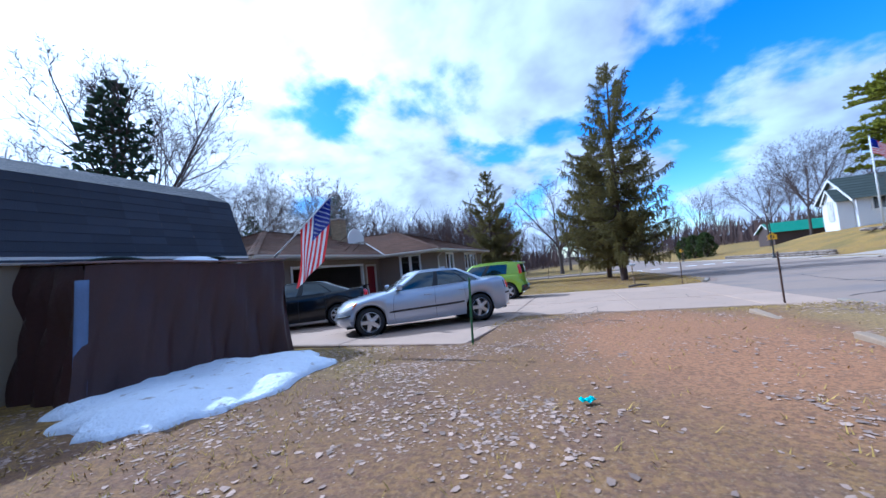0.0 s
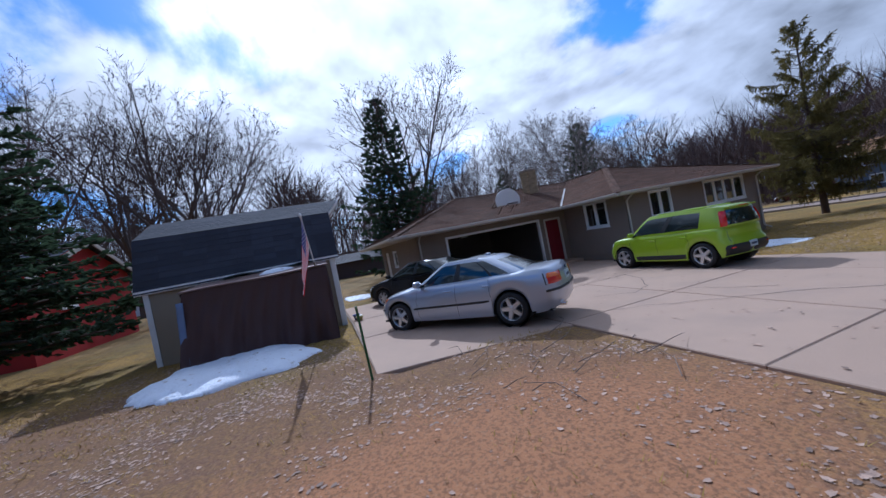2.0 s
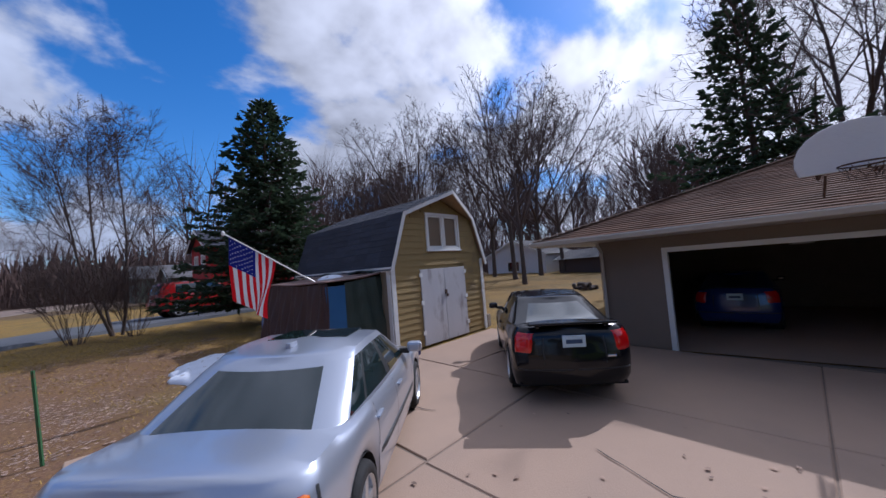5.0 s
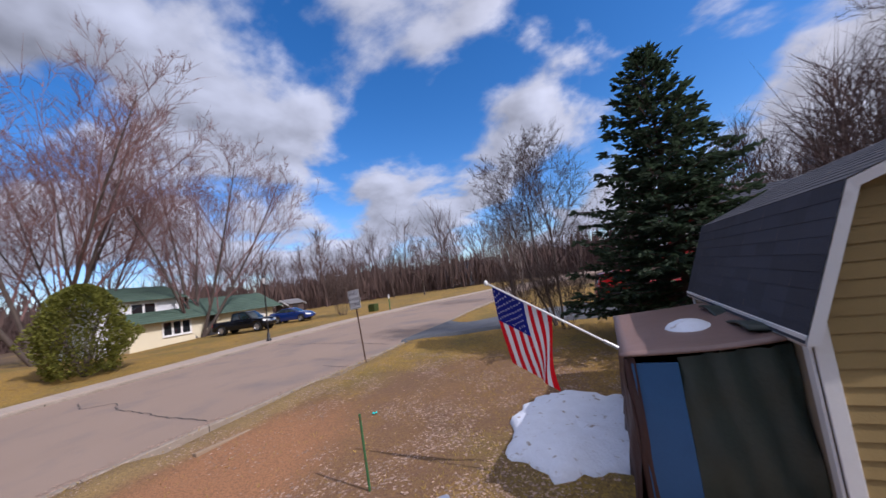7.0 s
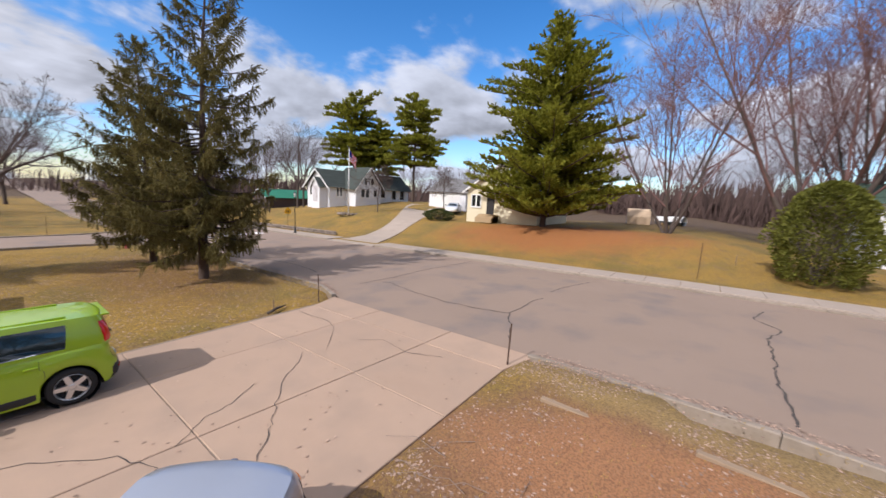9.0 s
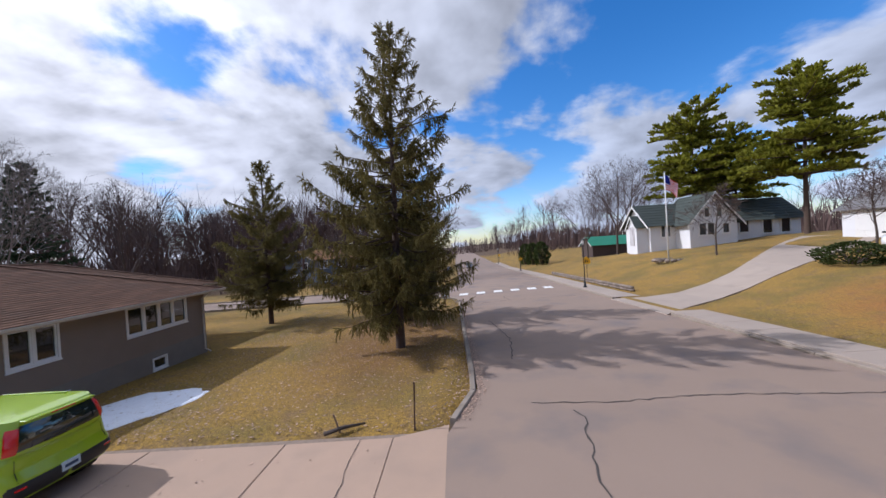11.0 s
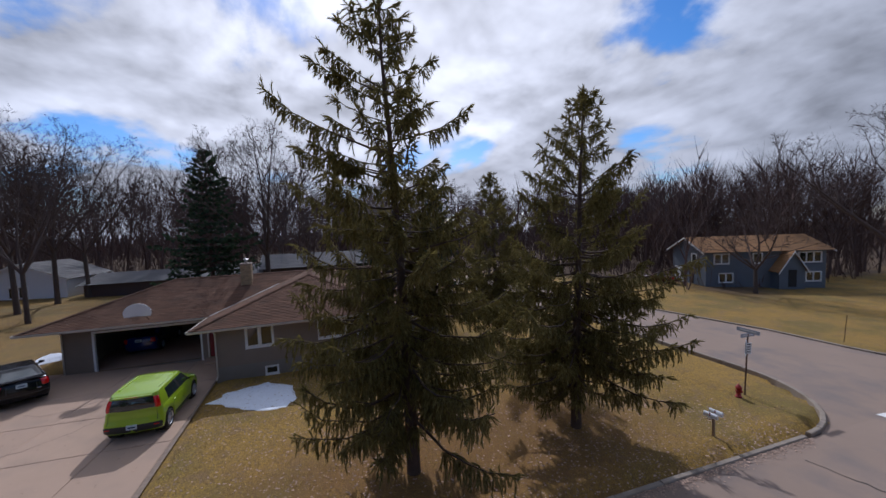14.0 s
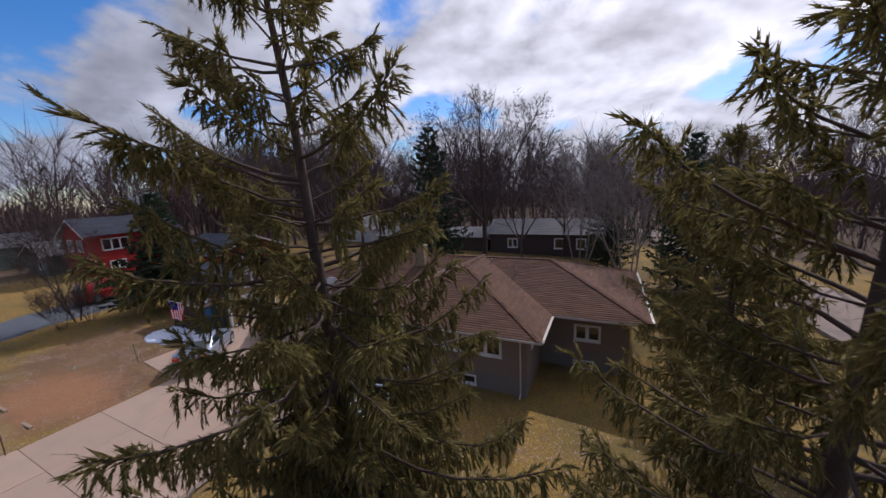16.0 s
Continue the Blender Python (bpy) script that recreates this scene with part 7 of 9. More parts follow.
            for q in range(6):
                twig(pts[4].lerp(pts[5], rng.uniform(0.1, 1.0)), ((pts[5] - pts[4]).normalized() + Vector((rng.uniform(-0.7, 0.7), rng.uniform(-0.7, 0.7), rng.uniform(-0.5, 0.5)))).normalized(), rng.uniform(0.12, 0.28), 0.3, 1.1)
        z += rng.uniform(0.22, 0.34) + 0.13 * up * (f < 0.9)
    for q in range(40):
        twig(trunk(height * (1 - 0.035 * rng.random())), Vector((rng.uniform(-0.8, 0.8), rng.uniform(-0.8, 0.8), 1)).normalized(), 0.2, 0.0, 1.0)
    return wood, crown


def bush_mesh(seed, h, r, n, mat_size=0.16):
    rng = random.Random(seed)
    wood, crown = Mesh(), Mesh()
    for k in range(14):
        a, e = rng.random() * 6.28, rng.uniform(0.3, 0.9)
        tip = Vector((math.cos(a) * r * e, math.sin(a) * r * e, h * rng.uniform(0.5, 0.95)))
        wood.tube([Vector((0, 0, -0.1)), tip * 0.5 + Vector((0, 0, 0.15)), tip], [0.05, 0.03, 0.01], 5, cap=False)
    for k in range(n):
        z = rng.random() ** 0.85
        a = rng.random() * 6.28
        lump = 1 + 0.40 * noise.noise((math.cos(a) * 2.2, math.sin(a) * 2.2, z * 4 + seed)) + 0.15 * noise.noise((math.cos(a) * 6, math.sin(a) * 6, z * 9))
        prof = (0.55 + 0.9 * z) if z < 0.35 else 0.865 * (1 - ((z - 0.35) / 0.65) ** 1.6) ** 0.6 + 0.03
        rr = r * prof * lump * (0.55 + 0.45 * math.sqrt(rng.random()))
        p = Vector((math.cos(a) * rr, math.sin(a) * rr, h * (0.03 + 0.97 * z)))
        d = Vector((math.cos(a) + rng.uniform(-0.7, 0.7), math.sin(a) + rng.uniform(-0.7, 0.7), rng.uniform(-0.3, 1.2))).normalized()
        w = d.cross(Vector((rng.uniform(-1, 1), rng.uniform(-1, 1), rng.uniform(-1, 1)))).normalized()
        s = mat_size * rng.uniform(0.6, 1.4)
        i = len(crown.v)
        crown.v += [tuple(p), tuple(p + d * s * 0.5 + w * s * 0.35), tuple(p + d * s), tuple(p + d * s * 0.5 - w * s * 0.35)]
        crown.f.append((i, i + 1, i + 2, i + 3))
    return wood, crown


NORWAY_A = TreeKind(*norway_mesh(11, 13.7, 4.35, 1.9, 7, (0.42, -0.55)), M_SPRUCE_BARK, M_SPRUCE)
NORWAY_B = TreeKind(*norway_mesh(12, 12.2, 3.8, 1.6, 6, (0.0, 0.5)), M_SPRUCE_BARK, M_SPRUCE)
BLUE_SPRUCE = TreeKind(*conifer_mesh(13, 8.5, 3.0, 1.0, 40, 9, 0.10, 0.25, 0.95, 0.88, 0.20, (0.19, 0.044), 10, 0.4), M_SPRUCE_BARK, M_BLUE_SPRUCE)
WHITE_PINE = TreeKind(*conifer_mesh(14, 13.0, 5.2, 0.7, 36, 8, -0.10, -0.40, 1.0, 0.62, 0.34, (0.25, 0.060), 13, 0.0, 0.0, 0.20, 0.0, 0.9, 1.3, 0.92), M_SPRUCE_BARK, M_PINE)
TALL_SPRUCE = TreeKind(*conifer_mesh(15, 13.5, 3.7, 0.8, 34, 8, 0.22, 0.5, 0.8, 0.80, 0.28, (0.26, 0.075), 7, 0.5), M_SPRUCE_BARK, M_BLUE_SPRUCE)
SCOTS_PINE = TreeKind(*conifer_mesh(16, 10.0, 3.0, 3.4, 17, 8, 0.02, -0.6, 1.9, 0.35, 0.45, (0.26, 0.075), 10, 0.2, 0.0, 0.4), M_SPRUCE_BARK, M_PINE)
ARBOR = TreeKind(*bush_mesh(1, 4.2, 1.85, 15000, 0.115), M_BARK, M_ARBOR)
HEDGE = TreeKind(*bush_mesh(2, 1.2, 1.6, 2600, 0.13), M_BARK, M_HEDGE)
COLUMN = TreeKind(*bush_mesh(3, 3.2, 1.15, 2600, 0.2), M_BARK, M_HEDGE)
ELM = [TreeKind(*bare_tree_mesh(20 + i, 15, (9, 5, 3), 1, 0.30, 50, 0.08, 0.015, 4, girth=0.0112, wob=0.07, reach=0.58, fork=5 + i % 2), M_BARK, M_TWIG) for i in range(4)]
BIG_ELM = TreeKind(*bare_tree_mesh(77, 18.5, (10, 6, 4), 1, 0.27, 52, 0.08, 0.018, 5, girth=0.015, wob=0.07, reach=0.58, fork=6), M_BARK, M_TWIG)
MAPLE = [TreeKind(*bare_tree_mesh(30 + i, 13, (10, 6, 5), 5, 0.14, 38, 0.14, 0.014, 5, 0.66, wob=0.05, reach=0.60), M_BARK, M_RED_TWIG) for i in range(2)]
BIRCH = TreeKind(*bare_tree_mesh(40, 11, (11, 6, 4), 4, 0.25, 36, 0.14, 0.011, 5, 0.34, 0.010, 0.18), M_PALE_TWIG, M_PALE_TWIG)
OAK = TreeKind(*bare_tree_mesh(41, 11.5, (8, 5, 4), 1, 0.27, 54, 0.12, 0.015, 5, wob=0.16, reach=0.60, girth=0.019, fork=5), M_BARK, M_TWIG)
APPLE = TreeKind(*bare_tree_mesh(42, 4.2, (11, 7, 5), 1, 0.28, 66, 0.10, 0.014, 4, wob=0.16, reach=0.75), M_BARK, M_TWIG)
SHRUB = TreeKind(*bare_tree_mesh(43, 3.4, (6, 5), 16, 0.20, 30, 0.12, 0.009, 5, 0.55, 0.006), M_TWIG, M_TWIG)
YARD_TREE = TreeKind(*bare_tree_mesh(44, 10.5, (13, 7, 6), 3, 0.22, 42, 0.14, 0.012, 5, 0.30, 0.012, 0.1), M_BARK, M_TWIG)


def plant_all():
    NORWAY_A.plant("norway_spruce", "tall ragged dark green spruce with drooping branches on the front lawn", 2.75, 22.6, 1.0)
    NORWAY_B.plant("norway_spruce", "tall dark green spruce with drooping branches on the front lawn", 2.4, 28.9, 1.0, 0)
    NORWAY_B.plant("norway_spruce", "smaller dark spruce beside the side street", -7.4, 30.9, 0.90, 200)
    BLUE_SPRUCE.plant("blue_spruce", "dense dark blue-green spruce beside the red garage", -7.5, -4.5, 1.07, 30)
    WHITE_PINE.plant("white_pine", "full yellow-green pine on the bank across the street", 29.5, 16.2, 1.42, 0)
    TALL_SPRUCE.plant("tall_spruce", "tall dark spruce behind the garage", -25.2, 10.3, 1.10, 0)
    SCOTS_PINE.plant("scots_pine", "tall ragged pine with open tiers behind the white house", 40.5, 58.2, 1.85, 0, sz=2.0)
    SCOTS_PINE.plant("scots_pine", "broad dense-crowned pine behind the white house", 44.5, 46.6, 1.75, 120, sz=1.85)
    SCOTS_PINE.plant("scots_pine", "lower pine between the taller ones behind the white house", 43.6, 54.8, 1.45, 220, sz=1.5)
    TALL_SPRUCE.plant("tall_spruce", "dark spruce among the bare trees behind the house", -27.0, 33.0, 0.95, 40)
    TALL_SPRUCE.plant("tall_spruce", "dark spruce among the bare trees behind the house", -34.0, 27.0, 0.75, 140)
    TALL_SPRUCE.plant("tall_spruce", "dark spruce near the far houses to the south", -20.0, -40.0, 0.55, 140)
    ARBOR.plant("arborvitae", "broad olive-green evergreen bush across the street", 21.0, -1.1, 1.24, 0, sz=1.2)
    for x, y in ((23.0, 92.0), (23.6, 87.0), (24.2, 81.5)):
        COLUMN.plant("columnar_yew", "dark columnar evergreen beside the street", x, y, 1.55, x * 40, "row of evergreens")
    HEDGE.plant("hedge", "low clipped dark hedge by the house across the street", 29.0, 28.6, 1.25, 0, sz=1.1)
    for i, (k, x, y, s) in enumerate(((0, 33.0, -3.0, 1.80), (1, 30.2, -12.4, 1.42), (0, 31.5, 6.0, 1.20), (0, 38.0, -7.0, 1.40))):
        MAPLE[k].plant("maple", "large leafless multi-stemmed maple with reddish buds", x, y, s, 70 * i, "maples across the street")
    for i, (x, y, s) in enumerate(((31.0, 62.0, 1.0), (36.5, 69.0, 1.1), (28.0, 66.0, 0.85))):
        ELM[i % 4].plant("elm", "tall leafless tree beside the white house", x, y, s, 80 * i)
    for i, (x, y, s) in enumerate(((36.0, -55.0, 0.62), (26.0, -64.0, 0.55), (18.0, -66.0, 0.6), (-2.0, -52.0, 0.62), (-8.0, -48.0, 0.55))):
        ELM[i % 4].plant("elm", "leafless tree on the lawns along the street bend", x, y, s, 60 * i)
    for x, y in ((28.4, 38.4), (34.5, 32.0)):
        APPLE.plant("fruit_tree", "small spreading leafless tree on the lawn", x, y, 1.55, x * 50, "fruit trees")
    OAK.plant("oak", "broad leafless oak on the corner lawn", -2.9, 69.0, 1.6, 20)
    OAK.plant("oak", "leafless oak before the blue house", -13.2, 67.3, 0.95, 300)
    OAK.plant("oak", "leafless oak farther along the street", -1.9, 99.0, 1.5, 130)
    OAK.plant("oak", "leafless oak farther along the street", 0.5, 124.0, 1.5, 250)
    BIRCH.plant("birch", "clump of pale leafless birches behind the house", -24.5, 28.5, 1.2, 0)
    BIRCH.plant("birch", "clump of pale leafless birches behind the house", -28.5, 24.5, 1.2, 90)
    SHRUB.plant("lilac_shrub", "tall leafless shrub of many thin stems by the dark driveway", -2.1, -7.0, 0.9, 0)
    SHRUB.plant("lilac_shrub", "leafless shrub of thin stems by the dark driveway", -3.6, -7.2, 0.8, 60)
    BIRCH.plant("birch", "slender leafless birch by the dark driveway", 1.8, -24.0, 0.75, 40)
    YARD_TREE.plant("yard_tree", "leafless tree beside the dark driveway", -3.2, -8.0, 0.78, 140)
    OAK.plant("oak", "gnarled leafless tree beside the street bend", 27.0, -52.0, 0.85, 200)
    SHRUB.plant("willow_shrub", "yellowish leafless shrub across the street", 20.6, -21.4, 1.5, 60)
    rng = random.Random(5)
    BIG_ELM.plant("elm", "very tall leafless elm with a broad rounded crown behind the garage", -30.6, 14.2, 1.05, 40)
    spots = [(-29.6, -6.5, 1.25), (-34.5, -6.4, 1.27), (-38, -5.5, 1.22), (-25, -3, 1.0), (-24, -12, 1.05), (-33, -11, 1.2), (-28, 19, 0.8), (-27, -17, 1.1), (-41, -12, 1.2), (-24, -22, 0.9),
             (-40, 5, 0.9), (-38, 22, 0.9), (-23, 37, 0.8), (-32, 38, 0.95), (-41, 33, 1.1), (-46, 14, 1.2), (-34, -20, 1.15), (-44, -22, 1.2), (-37, 45, 1.1)]
    for i, (x, y, s) in enumerate(spots):
        ELM[i % 4].plant("elm", "tall leafless tree behind the yards", x, y, s, rng.uniform(0, 360), "trees behind the yards")


plant_all()


def far_woods():
    """Rows of leafless trees that close the distance, as one mass."""
    rng = random.Random(9)
    stock = []
    for s in range(7):
        w, c = bare_tree_mesh(60 + s, 13, (12,) if s < 5 else (4,), 1 if s < 5 else 4, 0.2, 40, 0.22, 0.05 if s < 5 else 0.045, 11 if s < 5 else 8, 0.5, cheap=True)
        v = np.array(w.v + c.v)
        f = w.f + [tuple(i + len(w.v) for i in q) for q in c.f]
        stock.append((v, f))
    verts, faces, n = [], [], 0

    def add(x, y, z, s, pick):
        nonlocal n
        v, f = stock[pick]
        a = rng.random() * 6.28
        r = np.array([[math.cos(a), -math.sin(a), 0], [math.sin(a), math.cos(a), 0], [0, 0, 1]])
        verts.append((v * s) @ r.T + (x, y, z))
        faces.extend(tuple(i + n for i in q) for q in f)
        n += len(v)

    for lo, hi, cnt, big in ((46, 60, 60, 1.25), (60, 82, 130, 1.35), (82, 112, 170, 1.4), (112, 160, 170, 1.5)):
        for i in range(cnt):
            a = 6.283 * (i + rng.random()) / cnt
            d = rng.uniform(lo, hi)
            x, y = -4 + d * math.cos(a), 16 + d * math.sin(a) * 1.05
            if kerb_near(y) - 9 < x < kerb_far(y) + 10:
                continue
            if 37 < y < 56 and -62 < x < 5:
                continue
            if x > 15 and 12 < y < 55 and d < 62:
                continue
            if -30 < x < 25 and y < -10 and d < 58:
                continue
            if (x > 12 and 30 < y < 135 and d < 122) or (-15 < x < 12 and y > 55 and d < 150):
                continue
            if (x > 12 and y < -14 and d < 84) or (x > 15 and -30 < y < 40 and d < 108):
                continue
            add(x, y, ground(x, y) - 0.2, big * rng.uniform(0.7, 1.05), rng.randrange(5))
            if rng.random() < 0.8:
                add(x + rng.uniform(-4, 4), y + rng.uniform(-4, 4), ground(x, y) - 0.2, rng.uniform(0.3, 0.5) * big, 5 + rng.randrange(2))
    # the close woods behind the corner house and beyond the back yards
    for x0, x1, y0, y1, cnt in ((-78, -14, 80, 106, 75), (-76, -52, -34, 34, 34), (-62, -24, -60, -30, 45)):
        for i in range(cnt):
            x, y = rng.uniform(x0, x1), rng.uniform(y0, y1)
            add(x, y, ground(x, y) - 0.2, rng.uniform(1.05, 1.45), rng.randrange(5))
            add(x + rng.uniform(-3, 3), y + rng.uniform(-3, 3), ground(x, y) - 0.2, rng.uniform(0.35, 0.6), 5 + rng.randrange(2))
    for i in range(34):
        x, y = rng.uniform(-40, 70), rng.uniform(170, 235)
        if kerb_near(y) - 8 < x < kerb_far(y) + 8:
            continue
        add(x, y, ground(x, y) - 0.2, rng.uniform(0.8, 1.2), rng.randrange(5))
    # the mass of stems and twigs farthest off
    far, ff = [], []
    for i in range(60000):
        south_east = i >= 34000
        a = rng.uniform(-1.75, 0.55) if south_east else rng.random() * 6.283
        d = rng.uniform(92, 150) if south_east else rng.uniform(118, 240)
        x, y = -4 + d * math.cos(a), 16 + d * math.sin(a)
        if (kerb_near(y) - 14 < x < kerb_far(y) + 16 and 0 < y < 215) or (d < 108 and x > 8 and -30 < y < 40):
            continue
        h = (10.5 + 3.5 * noise.noise((x * 0.03, y * 0.03, 0)) + 2.5 * noise.noise((x * 0.12, y * 0.12, 4))) * rng.uniform(0.25, 1.0)
        w, t = rng.uniform(0.02, 0.06) if south_east else rng.uniform(0.03, 0.12), a + rng.uniform(-0.7, 0.7)
        z = ground(x, y) - 0.3
        k = n + len(far)
        px, py = -math.sin(t) * w, math.cos(t) * w
        ox, oy = rng.uniform(-1.2, 1.2), rng.uniform(-1.2, 1.2)
        far += [(x - px, y - py, z), (x + px, y + py, z), (x + ox * 0.6 + px, y + oy * 0.6 + py, z + h * 0.70), (x + ox * 1.3 - px * 0.2, y + oy * 1.3 - py * 0.2, z + h)]
        ff += [(k, k + 1, k + 2), (k, k + 2, k + 3)]
    # undergrowth between the trunks
    for i in range(26000):
        a = rng.random() * 6.283
        d = rng.uniform(50, 125)
        x, y = -4 + d * math.cos(a), 16 + d * math.sin(a) * 1.05
        if (kerb_near(y) - 7 < x < kerb_far(y) + 9) or (37 < y < 56 and -62 < x < 5) or (x > 15 and 12 < y < 58 and d < 66) or (-30 < x < 25 and y < -10 and d < 62) or (x > 8 and y < -10 and d < 100) or (x > 12 and y < 120 and d < 122) or (-15 < x < 12 and y > 55):
            continue
        h = rng.uniform(0.8, 3.8) * (0.6 + 0.8 * abs(noise.noise((x * 0.1, y * 0.1, 8))))
        w, t = rng.uniform(0.015, 0.06), rng.random() * 6.283
        z = ground(x, y) - 0.2
        k = n + len(far)
        px, py = -math.sin(t) * w, math.cos(t) * w
        ox, oy = rng.uniform(-0.8, 0.8), rng.uniform(-0.8, 0.8)
        far += [(x - px, y - py, z), (x + px, y + py, z), (x + ox + px, y + oy + py, z + h), (x + ox - px, y + oy - py, z + h * 0.9)]
        ff += [(k, k + 1, k + 2), (k, k + 2, k + 3)]
    verts.append(np.array(far))
    faces.extend(ff)
    me = bpy.data.meshes.new("far_woods")
    me.from_pydata(np.concatenate(verts).tolist(), [], faces)
    me.materials.append(M_WOODS)
    tagged(new("far_woods", me), "band of leafless brown woods round the neighbourhood", "woods", kind="stuff")


far_woods()

# ---- houses round about ----


def gable_house(name, label, x0, y0, x1, y1, z, wall_h, rise, axis, wall, roof, openings=(), over=0.45, at=None, trim=None):
    """A house with a gable roof; axis: the ridge's direction. openings: (side, a0, a1, z0, z1, kind)."""
    root = thing(name, label, "house", at)
    w = Mesh()
    w.box(x0, y0, z - 1.2, x1, y1, z + wall_h)
    mx, my = (x0 + x1) / 2, (y0 + y1) / 2
    top = z + wall_h + rise
    t = 0.12
    if axis == "x":
        for x in (x0, x1 - t):
            w.prism([(y0, z + wall_h), (y1, z + wall_h), (my, top)], 0, t, Matrix(((0, 0, 1, x), (1, 0, 0, 0), (0, 1, 0, 0), (0, 0, 0, 1))))
    else:
        for y in (y0, y1 - t):
            w.prism([(x0, z + wall_h), (x1, z + wall_h), (mx, top)], 0, t, Matrix(((1, 0, 0, 0), (0, 0, -1, y + t), (0, 1, 0, 0), (0, 0, 0, 1))))
    part("wall", w, wall, root)
    half = (y1 - y0) / 2 if axis == "x" else (x1 - x0) / 2
    pitch = rise / half
    e = z + wall_h - pitch * over
    if axis == "x":
        planes = [([(x0 - over, y0 - over), (x1 + over, y0 - over), (x1 + over, my), (x0 - over, my)], (0, -1)), ([(x1 + over, y1 + over), (x0 - over, y1 + over), (x0 - over, my), (x1 + over, my)], (0, 1))]
    else:
        planes = [([(x0 - over, y1 + over), (x0 - over, y0 - over), (mx, y0 - over), (mx, y1 + over)], (-1, 0)), ([(x1 + over, y0 - over), (x1 + over, y1 + over), (mx, y1 + over), (mx, y0 - over)], (1, 0))]
    for poly, down in planes:
        shingles("roof", poly, down, e + 0.05, pitch, roof, root, course=0.42, thick=0.03, unit=1.6)
    # barge boards and eaves
    tm = trim or M_WHITE
    for sgn in (-1, 1):
        for endp in (-1, 1):
            if axis == "x":
                x = x0 - over if endp < 0 else x1 + over
                a, b = Vector((x, my + sgn * (half + over), e)), Vector((x, my, top + 0.04))
                wdt = Vector((0.04 * endp, 0, 0))
            else:
                y = y0 - over if endp < 0 else y1 + over
                a, b = Vector((mx + sgn * (half + over), y, e)), Vector((mx, y, top + 0.04))
                wdt = Vector((0, 0.04 * endp, 0))
            dn = Vector((0, 0, -0.2))
            m = Mesh()
            m.v = [tuple(q) for q in (a, b, b + dn, a + dn, a + wdt, b + wdt, b + dn + wdt, a + dn + wdt)]
            m.f = [(0, 1, 2, 3), (7, 6, 5, 4), (0, 4, 5, 1), (1, 5, 6, 2), (2, 6, 7, 3), (3, 7, 4, 0)]
            part("barge_board", m, tm, root)
    for i, o in enumerate(openings):
        side, a0, a1, b0, b1, kind = o
        ax, at_, out = {"w": ("x", x0, -1), "e": ("x", x1, 1), "s": ("y", y0, -1), "n": ("y", y1, 1)}[side]
        if kind == "door":
            m = Mesh()
            lo, hi = sorted((at_, at_ + out * 0.06))
            m.box(lo, a0, z + b0, hi, a1, z + b1) if ax == "x" else m.box(a0, lo, z + b0, a1, hi, z + b1)
            part("door", m, M_DARK if wall != M_WHITE_SIDING else M_SHED_DOOR, root, bevel=0.01)
        elif kind == "garage":
            g = Mesh()
            lo, hi = sorted((at_, at_ + out * 0.05))
            n = 4
            for k in range(n):
                zz0, zz1 = z + b0 + (b1 - b0) * k / n, z + b0 + (b1 - b0) * (k + 1) / n - 0.02
                g.box(lo, a0, zz0, hi, a1, zz1) if ax == "x" else g.box(a0, lo, zz0, a1, hi, zz1)
            part("garage_door", g, M_WHITE, root)
        else:
            window("window", ax, at_ + out * 0.055, a0, a1, z + b0, z + b1, kind, out, "white-framed window", root, frame_w=0.09, kind="")
    return root


